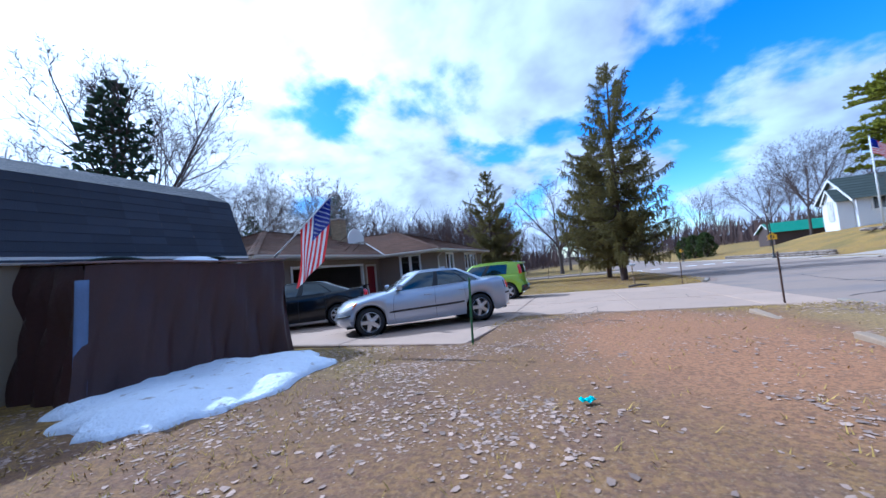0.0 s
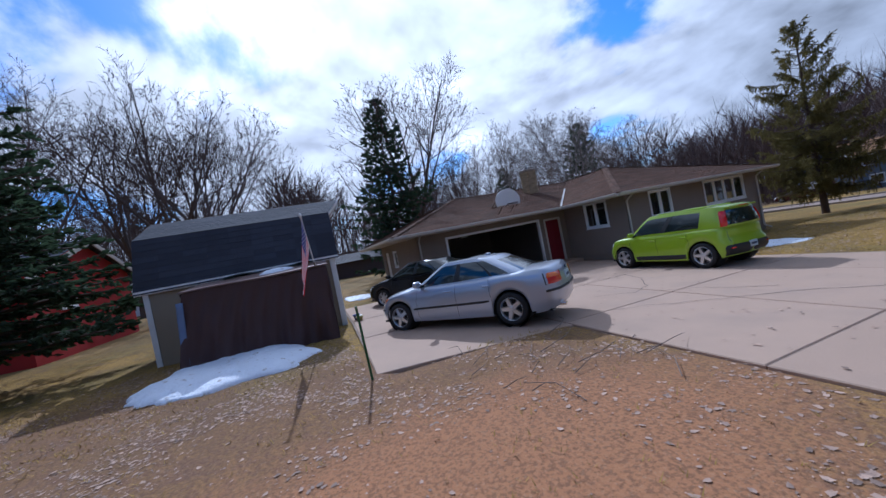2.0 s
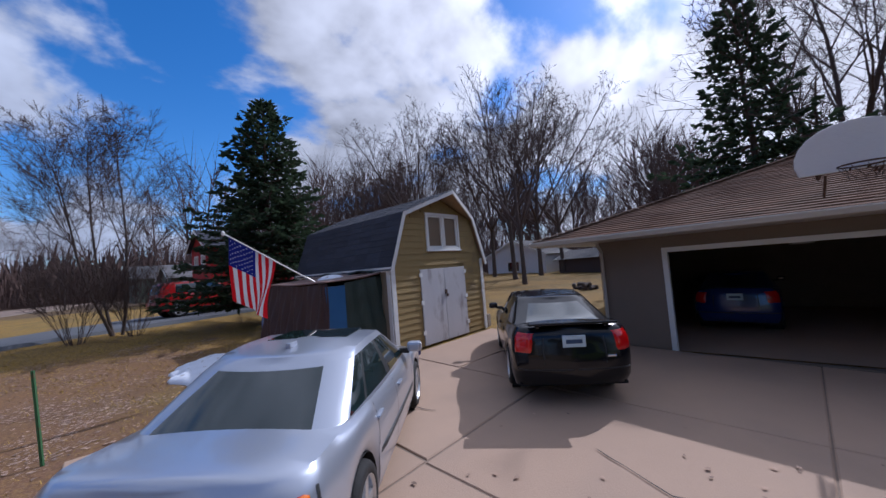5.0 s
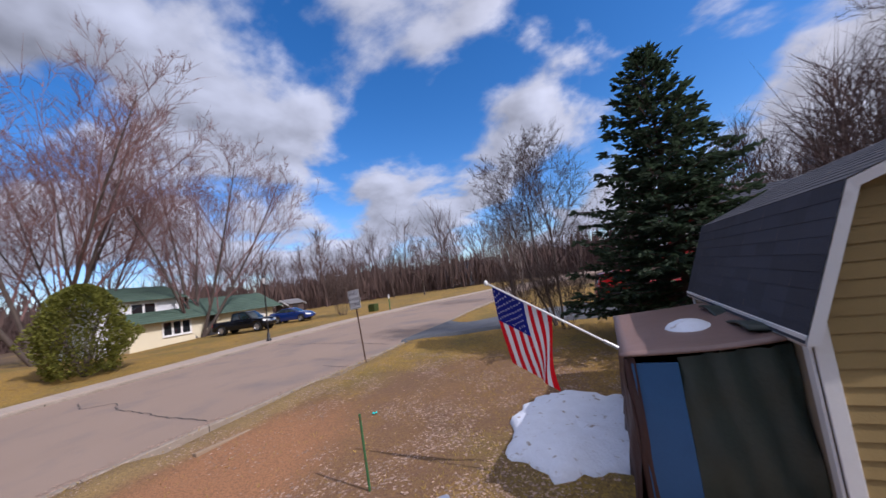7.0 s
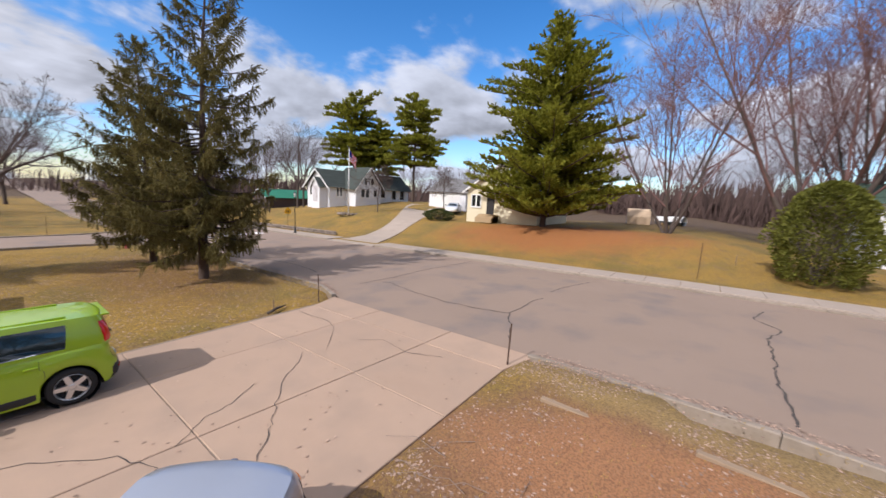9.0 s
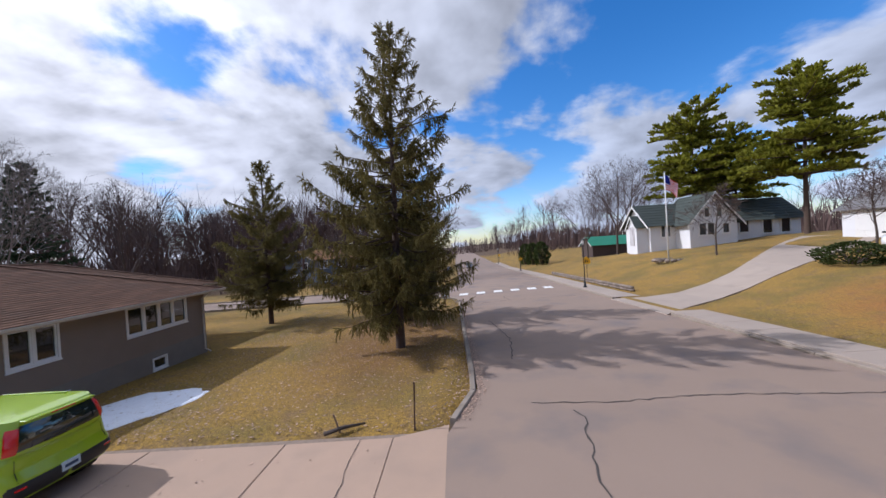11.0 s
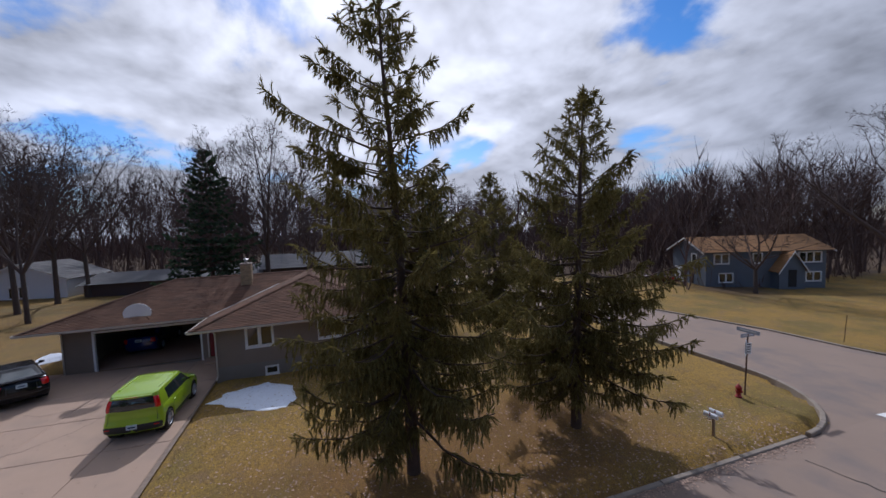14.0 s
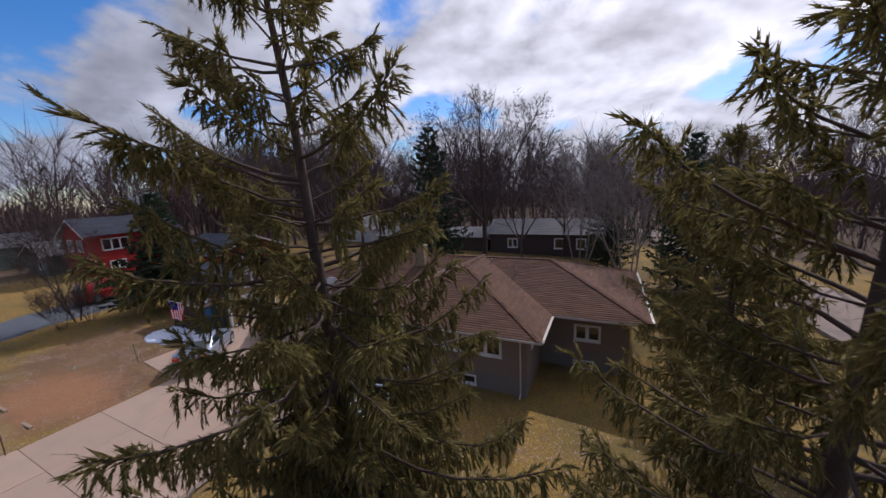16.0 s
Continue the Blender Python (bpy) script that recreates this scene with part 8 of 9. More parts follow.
def build_neighbours():
    z = 2.9
    back = pose(36.1, 48.4, 2.1) @ Matrix.Scale(1.3, 4) @ Matrix.Translation((-24.5, -36.55, -2.9))
    gable_house("white_house", "white storey-and-a-half house with a grey roof on the rise", 20.0, 39.0, 34.2, 43.6, z, 2.2, 1.9, "x", M_WHITE_SIDING, M_DARK_ROOF,
                [("s", 21.0, 21.9, 0.8, 1.9, 2), ("w", 42.3, 43.0, 0.8, 1.9, 1), ("w", 41.0, 41.6, 2.3, 3.1, 1), ("s", 28.4, 29.3, 0.8, 1.9, 1), ("s", 30.6, 31.5, 0.6, 1.95, 1), ("s", 32.3, 33.2, 0.6, 1.95, 1)], at=back)
    gable_house("white_house_wing", "white gabled wing of the house on the rise", 22.4, 37.0, 26.6, 41.2, z, 2.2, 2.4, "y", M_WHITE_SIDING, M_DARK_ROOF,
                [("s", 23.2, 24.6, 0.8, 1.9, 2), ("s", 25.3, 25.9, 0.9, 1.8, 1), ("s", 23.7, 24.2, 2.4, 3.3, 1), ("s", 24.8, 25.3, 2.4, 3.3, 1)], at=back)
    gable_house("entry_porch", "small white gabled entry of the house on the rise", 18.9, 39.4, 20.2, 41.0, z, 2.0, 1.0, "x", M_WHITE_SIDING, M_DARK_ROOF, [("w", 39.8, 40.6, 0.1, 1.95, "door")], over=0.2, at=back)
    gable_house("detached_garage", "white detached garage with a grey hip-like roof", 39.2, 31.6, 46.0, 38.4, 2.4, 2.5, 1.9, "y", M_WHITE_SIDING, M_GREY_ROOF, [("w", 32.6, 37.4, 0.0, 2.2, "garage")])
    gable_house("cream_house", "cream house with white trim behind the big pine", 30.5, 17.2, 40.0, 25.7, 2.0, 3.0, 2.9, "x", M_CREAM_SIDING, M_GREY_ROOF,
                [("w", 22.2, 23.1, 0.35, 2.4, "door"), ("w", 23.9, 25.1, 1.1, 2.4, 2), ("w", 18.6, 20.0, 1.1, 2.4, 2)])
    steps = thing("front_steps", "brick front steps of the cream house", "steps")
    for i in range(3):
        part("step", Mesh().box(29.5 - 0.3 * i, 21.6, 1.5, 30.5, 23.6, 2.35 - 0.16 * i), M_BRICK, steps, bevel=0.02)
    z = ground(31, -13) - 0.1
    gable_house("green_roof_house", "long pale ranch house with a green roof across the street", 30.2, -20.5, 36.6, -7.0, z, 2.4, 1.5, "y", M_CREAM_SIDING, M_GREEN_ROOF,
                [("w", -19.4, -16.6, 0.0, 2.1, "garage"), ("w", -14.0, -13.1, 0.0, 2.05, "door"), ("w", -11.6, -9.4, 0.8, 2.0, 3)], over=0.8)
    gable_house("green_roof_upper", "pale upper block of the green-roofed ranch house", 31.6, -11.5, 38.6, -5.5, z, 4.3, 1.3, "y", M_WHITE_SIDING, M_GREEN_ROOF, [("w", -9.6, -7.8, 2.9, 3.9, 2)], over=0.6)
    gable_house("garden_shed", "small dark garden shed with a white door", 29.0, -24.0, 31.2, -21.8, z, 2.1, 0.5, "y", M_BROWN_SIDING, M_GREY_ROOF, [("w", -23.1, -22.3, 0.05, 1.9, "door")], over=0.2)
    gable_house("red_garage", "barn-red garage with a cream-trimmed gable and dark roof", -20.0, -13.4, -12.6, -6.3, 0.45, 3.2, 1.45, "y", M_RED_SIDING, M_SHED_ROOF, [("n", -15.2, -14.4, 1.9, 2.6, 1)], over=0.40, trim=M_FASCIA)
    gable_house("red_house", "red two-storey house with a dark roof and white windows", -19.5, -31.4, -10.5, -25.2, 0.6, 5.0, 1.7, "x", M_RED_SIDING, M_SHED_ROOF,
                [("e", -30.0, -29.0, 3.1, 4.3, 2), ("e", -27.6, -26.6, 3.1, 4.3, 2), ("n", -14.1, -11.7, 3.1, 4.3, 3), ("n", -13.5, -12.1, 0.8, 1.7, 2)])
    gable_house("sage_garage", "low sage-green garage beside the red house", -16.0, -39.0, -9.2, -33.0, 0.6, 2.7, 1.3, "x", M_GREEN_SIDING, M_GREY_ROOF, [("e", -35.1, -34.1, 1.0, 1.9, 1)])
    gable_house("sage_house", "long sage-green house with a grey roof far along the street", -24.0, -54.0, -8.0, -47.0, 0.6, 3.2, 1.6, "x", M_GREEN_SIDING, M_GREY_ROOF, [("n", -14.0, -12.0, 1.2, 2.3, 3)])
    corner = pose(-18.5, 66.9, -1.95, 0, 0, -25)
    gable_house("blue_house", "slate-blue two-storey house with a tan roof on the corner", -7.6, 0.0, 0.0, 14.0, 0.0, 4.7, 1.6, "y", M_BLUE_SIDING, M_ORANGE_ROOF,
                [("e", 1.0, 2.7, 3.0, 4.2, 2), ("e", 10.9, 13.4, 3.0, 4.2, 3), ("e", 1.6, 3.2, 0.6, 1.7, 2), ("e", 5.6, 6.6, 3.0, 4.2, 1), ("e", 10.9, 13.4, 0.6, 1.7, 3), ("s", -7.0, -4.4, 0.0, 2.1, "garage"), ("s", -3.4, -2.5, 0.1, 2.1, "door"), ("s", -2.9, -1.9, 3.0, 4.1, 1)], over=0.6, at=corner)
    gable_house("blue_porch", "steep white-trimmed entry gable of the blue house", -0.2, 7.7, 1.3, 10.6, 0.0, 2.3, 2.2, "x", M_BLUE_SIDING, M_ORANGE_ROOF, [("e", 8.7, 9.6, 0.1, 2.2, "door")], over=0.3, at=corner)
    gable_house("brown_house", "dark brown house with a pale grey roof beyond the back yard", -45.0, 12.5, -38.0, 26.0, -0.4, 2.9, 1.5, "y", M_BROWN_SIDING, M_GREY_ROOF, [("e", 15.0, 16.2, 1.0, 2.1, 2), ("e", 21.0, 22.0, 1.0, 2.2, 1), ("e", 23.6, 24.6, 1.0, 2.2, 1)])
    gable_house("grey_house", "low dark house with a long pale roof behind the yards", -46.0, -6.0, -38.0, 12.0, -0.2, 2.1, 0.9, "y", M_BROWN_SIDING, M_GREY_ROOF, [])
    gable_house("pale_house", "pale house glimpsed through the trees behind the yards", -47.0, -16.0, -39.0, -8.0, -0.2, 3.0, 1.8, "x", M_WHITE_SIDING, M_GREY_ROOF, [("e", -13.0, -11.4, 1.0, 2.2, 2)])
    gable_house("slate_house", "slate-blue house with a dark roof far along the street", 27.0, -86.0, 37.0, -78.0, 0.7, 3.4, 3.6, "x", M_BLUE_SIDING, M_SHED_ROOF, [("n", 30.0, 31.4, 1.2, 2.6, 1), ("w", -83.0, -81.6, 3.6, 4.8, 1)])
    gable_house("red_barn", "small red barn far across the field", 56.0, -80.0, 60.0, -75.0, 1.0, 3.0, 2.0, "y", M_RED_SIDING, M_GREY_ROOF, [("n", 57.2, 58.8, 0.0, 2.0, "garage")])
    gable_house("green_shelter", "long low shelter with a bright green metal roof", 34.0, 79.0, 58.0, 85.0, -0.6, 2.6, 1.6, "x", M_BROWN_SIDING, material("green_metal_roof", (0.03, 0.22, 0.13), 0.6, vary=0.1), [])


build_neighbours()

# ---- street furniture and small things ----


def thin_post(x, y, h, mat, label, lean=(0, 0), r=0.018, cap=None):
    z = ground(x, y)
    root = thing("marker_post", label, "post")
    m = Mesh()
    m.box(-r, -r * 0.35, -0.3, r, r * 0.35, h).box(-r * 0.35, -r, -0.3, r * 0.35, r, h)
    part("stake", m, mat, root)
    root.matrix_world = pose(x, y, z, lean[0], lean[1], 30)
    if cap:
        part("cap", Mesh().box(-r * 1.3, -r * 1.3, h - 0.08, r * 1.3, r * 1.3, h + 0.01), cap, root, "pale cap")
    return root


def build_posts():
    thin_post(-1.64, 3.58, 1.12, M_GREEN_POST, "rusty green steel stake at the driveway corner", (3, 2))
    thin_post(4.01, 7.22, 1.08, M_RUST, "thin rusty stake beside the driveway mouth", (1, -1))
    thin_post(4.15, 15.35, 1.05, M_RUST, "thin rusty stake beside the driveway mouth", (-3, 4))
    thin_post(-3.3, 40.3, 1.7, M_RUST, "thin dark stake at the corner lawn", (2, 6))
    thin_post(0.2, 51.9, 1.8, M_RUST, "thin rusty stake on the far corner lawn", (0, 3))
    thin_post(19.2, 3.6, 1.9, M_RUST, "thin rusty stake on the bank", (2, 3))
    thin_post(22.6, 1.9, 0.6, M_BEAM, "short pale marker beside the evergreen bush")
    st = thing("survey_stake", "short pale wooden stake at the lawn's edge", "stake")
    part("stick", Mesh().box(-0.02, -0.012, -0.1, 0.02, 0.012, 0.5), M_BEAM, st)
    st.matrix_world = pose(2.4, 15.4, ground(2.4, 15.4), 12, -14, 20)
    lx = thing("fallen_branch", "short thick fallen branch on the lawn's edge", "branch")
    part("wood", Mesh().tube([(2.1, 15.2, fall(15.2) + 0.06), (2.5, 15.4, fall(15.4) + 0.10), (2.95, 15.6, fall(15.6) + 0.08)], [0.05, 0.045, 0.02], 7), M_BARK, lx, smooth=True)


build_posts()


def lamp_post(x, y, h):
    z = ground(x, y)
    root = thing("street_lamp", "black cast-iron street lamp with a lantern head beside the sidewalk", "street lamp", pose(x, y, z), "street lamps")
    part("base", Mesh().lathe([(0.0, 0.0), (0.17, 0.0), (0.17, 0.12), (0.11, 0.2), (0.10, 0.5), (0.065, 0.58), (0.0, 0.58)], None, 12), M_BLACK_PAINT, root, "", True)
    part("pole", Mesh().lathe([(0.055, 0.5), (0.05, 1.4), (0.06, 1.42), (0.045, 1.46), (0.04, h - 0.62), (0.07, h - 0.6), (0.05, h - 0.55)], None, 10), M_BLACK_PAINT, root, "", True)
    part("lantern", Mesh().lathe([(0.0, h - 0.55), (0.08, h - 0.55), (0.15, h - 0.18), (0.0, h - 0.18)], None, 6), M_LENS, root, "frosted lantern")
    cage = Mesh()
    for k in range(6):
        q = 2 * math.pi * k / 6
        cage.tube([(0.085 * math.cos(q), 0.085 * math.sin(q), h - 0.56), (0.156 * math.cos(q), 0.156 * math.sin(q), h - 0.17)], 0.012, 4)
    part("cage", cage, M_BLACK_PAINT, root)
    part("roof_cap", Mesh().lathe([(0.0, h + 0.10), (0.02, h + 0.04), (0.05, h), (0.17, h - 0.15), (0.17, h - 0.18), (0.0, h - 0.18)], None, 6), M_BLACK_PAINT, root)
    return root


for lx_, ly_ in ((17.1, 39.1), (15.75, -8.45), (17.8, 72.0), (18.1, 105.0), (9.0, -50.0)):
    lamp_post(lx_, ly_, 4.45)


def words(text, size, mat, parent, m, name="lettering"):
    c = bpy.data.curves.new(name, "FONT")
    c.body, c.size, c.align_x, c.align_y = text, size, "CENTER", "CENTER"
    c.extrude = 0.002
    c.materials.append(mat)
    o = new(name, c)
    o.parent = parent
    o.matrix_local = m
    return o


def sign_post(name, label, x, y, h, turn, lean=(0, 0), mat=None):
    root = thing(name, label, "sign", pose(x, y, ground(x, y), lean[0], lean[1], turn))
    m = Mesh()
    m.box(-0.03, -0.012, -0.3, 0.03, 0.012, h).box(-0.012, -0.026, -0.3, 0.012, 0.012, h)
    part("post", m, mat or M_RUST, root)
    return root


def build_signs():
    r = sign_post("school_zone_sign", "white end-of-school-zone sign on a rusty post by the kerb", 3.88, -3.5, 2.35, 176, (0, -5))
    b = part("sign_board", Mesh().box(-0.305, -0.04, 2.05, 0.305, -0.028, 2.82), M_SIGN_W, r, "white sign board", bevel=0.004)
    part("sign_border", Mesh().box(-0.285, -0.046, 2.07, 0.285, -0.041, 2.083).box(-0.285, -0.046, 2.787, 0.285, -0.041, 2.80).box(-0.285, -0.046, 2.083, -0.272, -0.041, 2.787).box(0.272, -0.046, 2.083, 0.285, -0.041, 2.787), M_SIGN_K, b)
    for i, t in enumerate(("END", "SCHOOL", "ZONE")):
        words(t, 0.22 if i != 1 else 0.155, M_SIGN_K, r, pose(0, -0.045, 2.67 - 0.22 * i, 90, 0, 0))
    y = sign_post("school_crossing_sign", "yellow pentagon crossing sign on a post beside the sidewalk", 19.6, 45.0, 2.6, -10)
    pent = [(-0.38, -0.35), (0.38, -0.35), (0.38, 0.1), (0.0, 0.45), (-0.38, 0.1)]
    yb = part("sign_board", Mesh().prism(pent, -0.006, 0.006, pose(0, -0.04, 2.15, 90)), M_SIGN_Y, y, "yellow board")
    part("pictogram", Mesh().box(-0.16, -0.056, 1.95, -0.04, -0.048, 2.25).box(0.05, -0.056, 1.95, 0.15, -0.048, 2.2), M_SIGN_K, yb, "dark pictogram bars")
    for yy in (78.0, 112.0):
        k = sign_post("warning_sign", "yellow diamond warning sign far along the street", kerb_far(yy) + 1.9, yy, 2.2, -8)
        part("sign_board", Mesh().prism([(-0.4, 0), (0, -0.4), (0.4, 0), (0, 0.4)], -0.006, 0.006, pose(0, -0.04, 2.1, 90)), M_SIGN_Y, k, "yellow board")
    s = sign_post("stop_sign", "stop sign seen from behind with street name blades on top", 2.8, 37.7, 2.75, 75, (0, 2))
    octo = [(0.38 * math.cos(radians(22.5 + 45 * i)), 0.38 * math.sin(radians(22.5 + 45 * i))) for i in range(8)]
    part("sign_board", Mesh().prism(octo, -0.006, 0.006, pose(-0.05, 0.0, 2.12, 90, 0, 48)), M_SIGN_B, s, "grey back of the octagon")
    part("notice_board", Mesh().box(-0.15, -0.05, 1.88, 0.15, -0.04, 2.36), M_SIGN_W, s, "white notice board")
    for i in range(4):
        part("notice_bar", Mesh().box(-0.10, -0.056, 1.95 + 0.11 * i, 0.10, -0.051, 1.99 + 0.11 * i), M_SIGN_K, s)
    for a, z in ((15, 2.62), (100, 2.80)):
        m = Mesh().box(-0.46, -0.008, z, 0.46, 0.008, z + 0.17, pose(0, 0, 0, 0, 0, a))
        nb = part("name_blade", m, M_SIGN_B, s, "blue-grey street name blade")
        part("name_bar", Mesh().box(-0.34, -0.012, z + 0.06, 0.34, 0.012, z + 0.115, pose(0, 0, 0, 0, 0, a)), M_SIGN_W, nb)
    t = sign_post("stop_sign", "stop sign seen from its grey back on the opposite corner", 4.7, 55.4, 2.4, 215)
    part("sign_board", Mesh().prism(octo, -0.006, 0.006, pose(0, -0.04, 2.05, 90)), M_SIGN_B, t, "grey back of the octagon")
    thin_post(4.1, 55.1, 1.9, M_RUST, "thin dark stake beside the stop sign")


build_signs()


def build_mailboxes():
    root = thing("double_mailbox", "pair of silver mailboxes on one post at the kerb", "mailbox", pose(4.55, 33.0, ground(4.55, 33.0), 0, 0, 8) @ Matrix.Scale(0.74, 4))
    part("post", Mesh().box(-0.05, -0.05, -0.3, 0.05, 0.05, 0.95).box(-0.08, -0.45, 0.95, 0.08, 0.45, 1.0), M_BEAM, root, bevel=0.006)
    prof = [(-0.09, 0), (0.09, 0), (0.09, 0.12)] + [(0.09 * math.cos(radians(q)), 0.12 + 0.09 * math.sin(radians(q))) for q in range(15, 180, 20)] + [(-0.09, 0.12)]
    for y in (-0.24, 0.22):
        b = part("mailbox_body", Mesh().prism(prof, -0.28, 0.28, Matrix(((0, 0, 1, 0), (1, 0, 0, y), (0, 1, 0, 1.0), (0, 0, 0, 1)))), M_WHITE_CAR, root, "silver domed box")
        part("flag", Mesh().box(-0.02, y - 0.105, 1.1, 0.02, y - 0.095, 1.25), M_HYDRANT, b)
    w = thing("mailbox", "dark mailbox on a leaning post by the dark driveway", "mailbox", pose(3.0, -25.5, ground(3.0, -25.5), 0, 5, 60))
    part("post", Mesh().box(-0.04, -0.04, -0.3, 0.04, 0.04, 1.0), M_BEAM, w)
    part("mailbox_body", Mesh().prism(prof, -0.25, 0.25, Matrix(((0, 0, 1, 0), (1, 0, 0, 0), (0, 1, 0, 1.0), (0, 0, 0, 1)))), M_BLACK_PAINT, w)
    h = thing("fire_hydrant", "red fire hydrant on the corner lawn", "hydrant", pose(2.85, 37.2, ground(2.85, 37.2)) @ Matrix.Scale(0.8, 4))
    part("barrel", Mesh().lathe([(0.0, 0.0), (0.16, 0.0), (0.16, 0.05), (0.11, 0.07), (0.11, 0.48), (0.15, 0.50), (0.15, 0.54), (0.11, 0.60), (0.06, 0.68), (0.03, 0.70), (0.03, 0.75), (0.0, 0.75)], None, 14), M_HYDRANT, h, "", True)
    for q in (0, 90, 180):
        part("nozzle", Mesh().lathe([(0.0, 0.2), (0.05, 0.2), (0.06, 0.17), (0.05, 0.1), (0.05, 0.0)], pose(0, 0, 0.36, 90, 0, q), 10), M_HYDRANT, h)
    f = thing("flagpole", "white flagpole with a United States flag in a ring of stones", "flagpole", pose(26.4, 41.9, ground(26.4, 41.9)) @ Matrix.Scale(1.6, 4))
    part("pole", Mesh().tube([(0, 0, -0.1), (0, 0, 5.4)], [0.05, 0.03], 10), M_WHITE, f, "", True)
    part("finial", Mesh().lathe([(0, 5.52), (0.05, 5.47), (0, 5.4)], None, 10), M_METAL, f)
    stripes = Mesh(), Mesh()
    can = Mesh()

    def cloth_pt(u, v):
        return (0.04 + 0.95 * u * 0.8, 0.08 * math.sin(5 * u + 2 * v) + 0.1 * u, 5.3 - 0.9 * v - 0.55 * u + 0.05 * math.sin(6 * u))
    for i in range(13):
        for j in range(14):
            tgt = can if (i < 7 and j < 6) else stripes[i % 2]
            tgt.quad(cloth_pt(j / 14, i / 13), cloth_pt((j + 1) / 14, i / 13), cloth_pt((j + 1) / 14, (i + 1) / 13), cloth_pt(j / 14, (i + 1) / 13))
    part("red_stripe_cloth", stripes[0], M_FLAG_RED, f, "red stripes", True)
    part("white_stripe_cloth", stripes[1], M_FLAG_WHITE, f, "white stripes", True)
    part("canton", can, M_FLAG_BLUE, f, "blue canton", True)
    rng = random.Random(3)
    for k in range(14):
        q = 6.283 * k / 14
        part("stone", rock(rng, 0.17), M_ROCK, f).matrix_local = pose(0.75 * math.cos(q), 0.75 * math.sin(q), 0.08, 0, 0, rng.uniform(0, 360))


def rock(rng, r):
    m = Mesh()
    rings = [(0.0, -0.8), (0.75, -0.6), (1.0, 0.0), (0.8, 0.55), (0.0, 0.75)]
    m.lathe([(max(a, 0.001) * r, b * r * 0.8) for a, b in rings], None, 8)
    m.v = [(x * (1 + rng.uniform(-0.18, 0.18)), y * (1 + rng.uniform(-0.18, 0.18)), z * (1 + rng.uniform(-0.15, 0.15))) for x, y, z in m.v]
    return m


build_mailboxes()


def build_wall_and_beam():
    root = thing("stone_wall", "low dry-stone retaining wall along the far sidewalk", "wall", kind="structure")
    rng = random.Random(6)
    stock = [rock(rng, 0.2).data("stone", M_ROCK) for _ in range(5)]
    y = 34.6
    while y < 58:
        x = kerb_far(y) + 2.6
        for lvl in range(2):
            o = part("stone", rng.choice(stock), M_ROCK, root)
            o.matrix_world = pose(x + 0.05 * lvl + rng.uniform(-0.04, 0.04), y + 0.18 * lvl, ground(x - 0.2, y) + 0.10 + 0.2 * lvl, 0, 0, rng.uniform(0, 360))
        y += 0.40
    b = thing("timber_edging", "long weathered timber laid in the dirt beside the street", "timber")
    for i, (p, q) in enumerate((((3.02, 5.98), (3.06, 3.5)), ((3.05, 3.42), (3.02, 1.0)))):
        a, c = Vector((*p, 0.06)), Vector((*q, 0.06))
        d = (c - a).normalized()
        m = pose(a.x, a.y, ground(*p) + 0.02, 0, 1.8,  math.degrees(math.atan2(d.y, d.x)))
        part("log", Mesh().box(0, -0.065, -0.09, (c - a).length, 0.065, 0.055, m), M_BEAM, b, bevel=0.015)


build_wall_and_beam()


def snow_patch(name, label, pts, h, z=0.0, seed=0):
    """A low drift of old snow over a plan outline."""
    rng = random.Random(seed)
    k = len(pts)
    c = Vector((sum(p[0] for p in pts) / k, sum(p[1] for p in pts) / k))
    fine = []
    for i in range(k):
        a, b = Vector(pts[i]), Vector(pts[(i + 1) % k])
        for s in range(6):
            fine.append(a.lerp(b, s / 6))
    m = Mesh()
    rings = [1.0, 0.985, 0.95, 0.88, 0.75, 0.55, 0.3, 0.0]
    hts = [-0.04, 0.22, 0.42, 0.66, 0.88, 1.0, 0.95, 1.0]
    n = len(fine)
    jig = [rng.uniform(-1, 1) for _ in fine]
    for r, hh in zip(rings, hts):
        for i, p in enumerate(fine):
            wob = 1 + 0.05 * jig[i] + 0.16 * noise.noise((p.x * 1.5, p.y * 1.5, seed))
            q = c + (p - c) * r * wob
            m.v.append((q.x, q.y, ground(q.x, q.y) + z + h * hh * (1 + 0.5 * noise.noise((q.x * 1.3, q.y * 1.3, 4))) + 0.05 * noise.noise((q.x * 4, q.y * 4, 2)) * (hh > 0.3)))
    for r in range(len(rings) - 1):
        for i in range(n):
            a, b = r * n + i, r * n + (i + 1) % n
            m.f.append((a, b, b + n, a + n))
    single(name, m, M_SNOW, label, "snow", smooth=True)


snow_patch("snow_drift", "melting dirty snow drift beside the brown lean-to", [(-5.5, -0.1), (-4.8, -0.35), (-3.8, -0.3), (-3.25, 0.4), (-3.3, 1.6), (-3.5, 2.6), (-4.3, 2.75), (-5.0, 2.6), (-5.6, 2.4), (-5.7, 0.9)], 0.16, 0.0, 1)
snow_patch("snow_drift", "thin melting snow patch below the house windows", [(-4.3, 15.4), (-3.5, 16.5), (-2.95, 17.4), (-2.9, 18.5), (-3.6, 18.9), (-5.0, 18.6), (-5.7, 17.4), (-5.3, 16.0)], 0.05, 0.0, 2)
snow_patch("snow_drift", "small patch of old snow behind the black car", [(-14.8, 4.2), (-12.9, 4.2), (-12.5, 4.9), (-13.4, 5.7), (-14.6, 5.4)], 0.07, 0.0, 3)


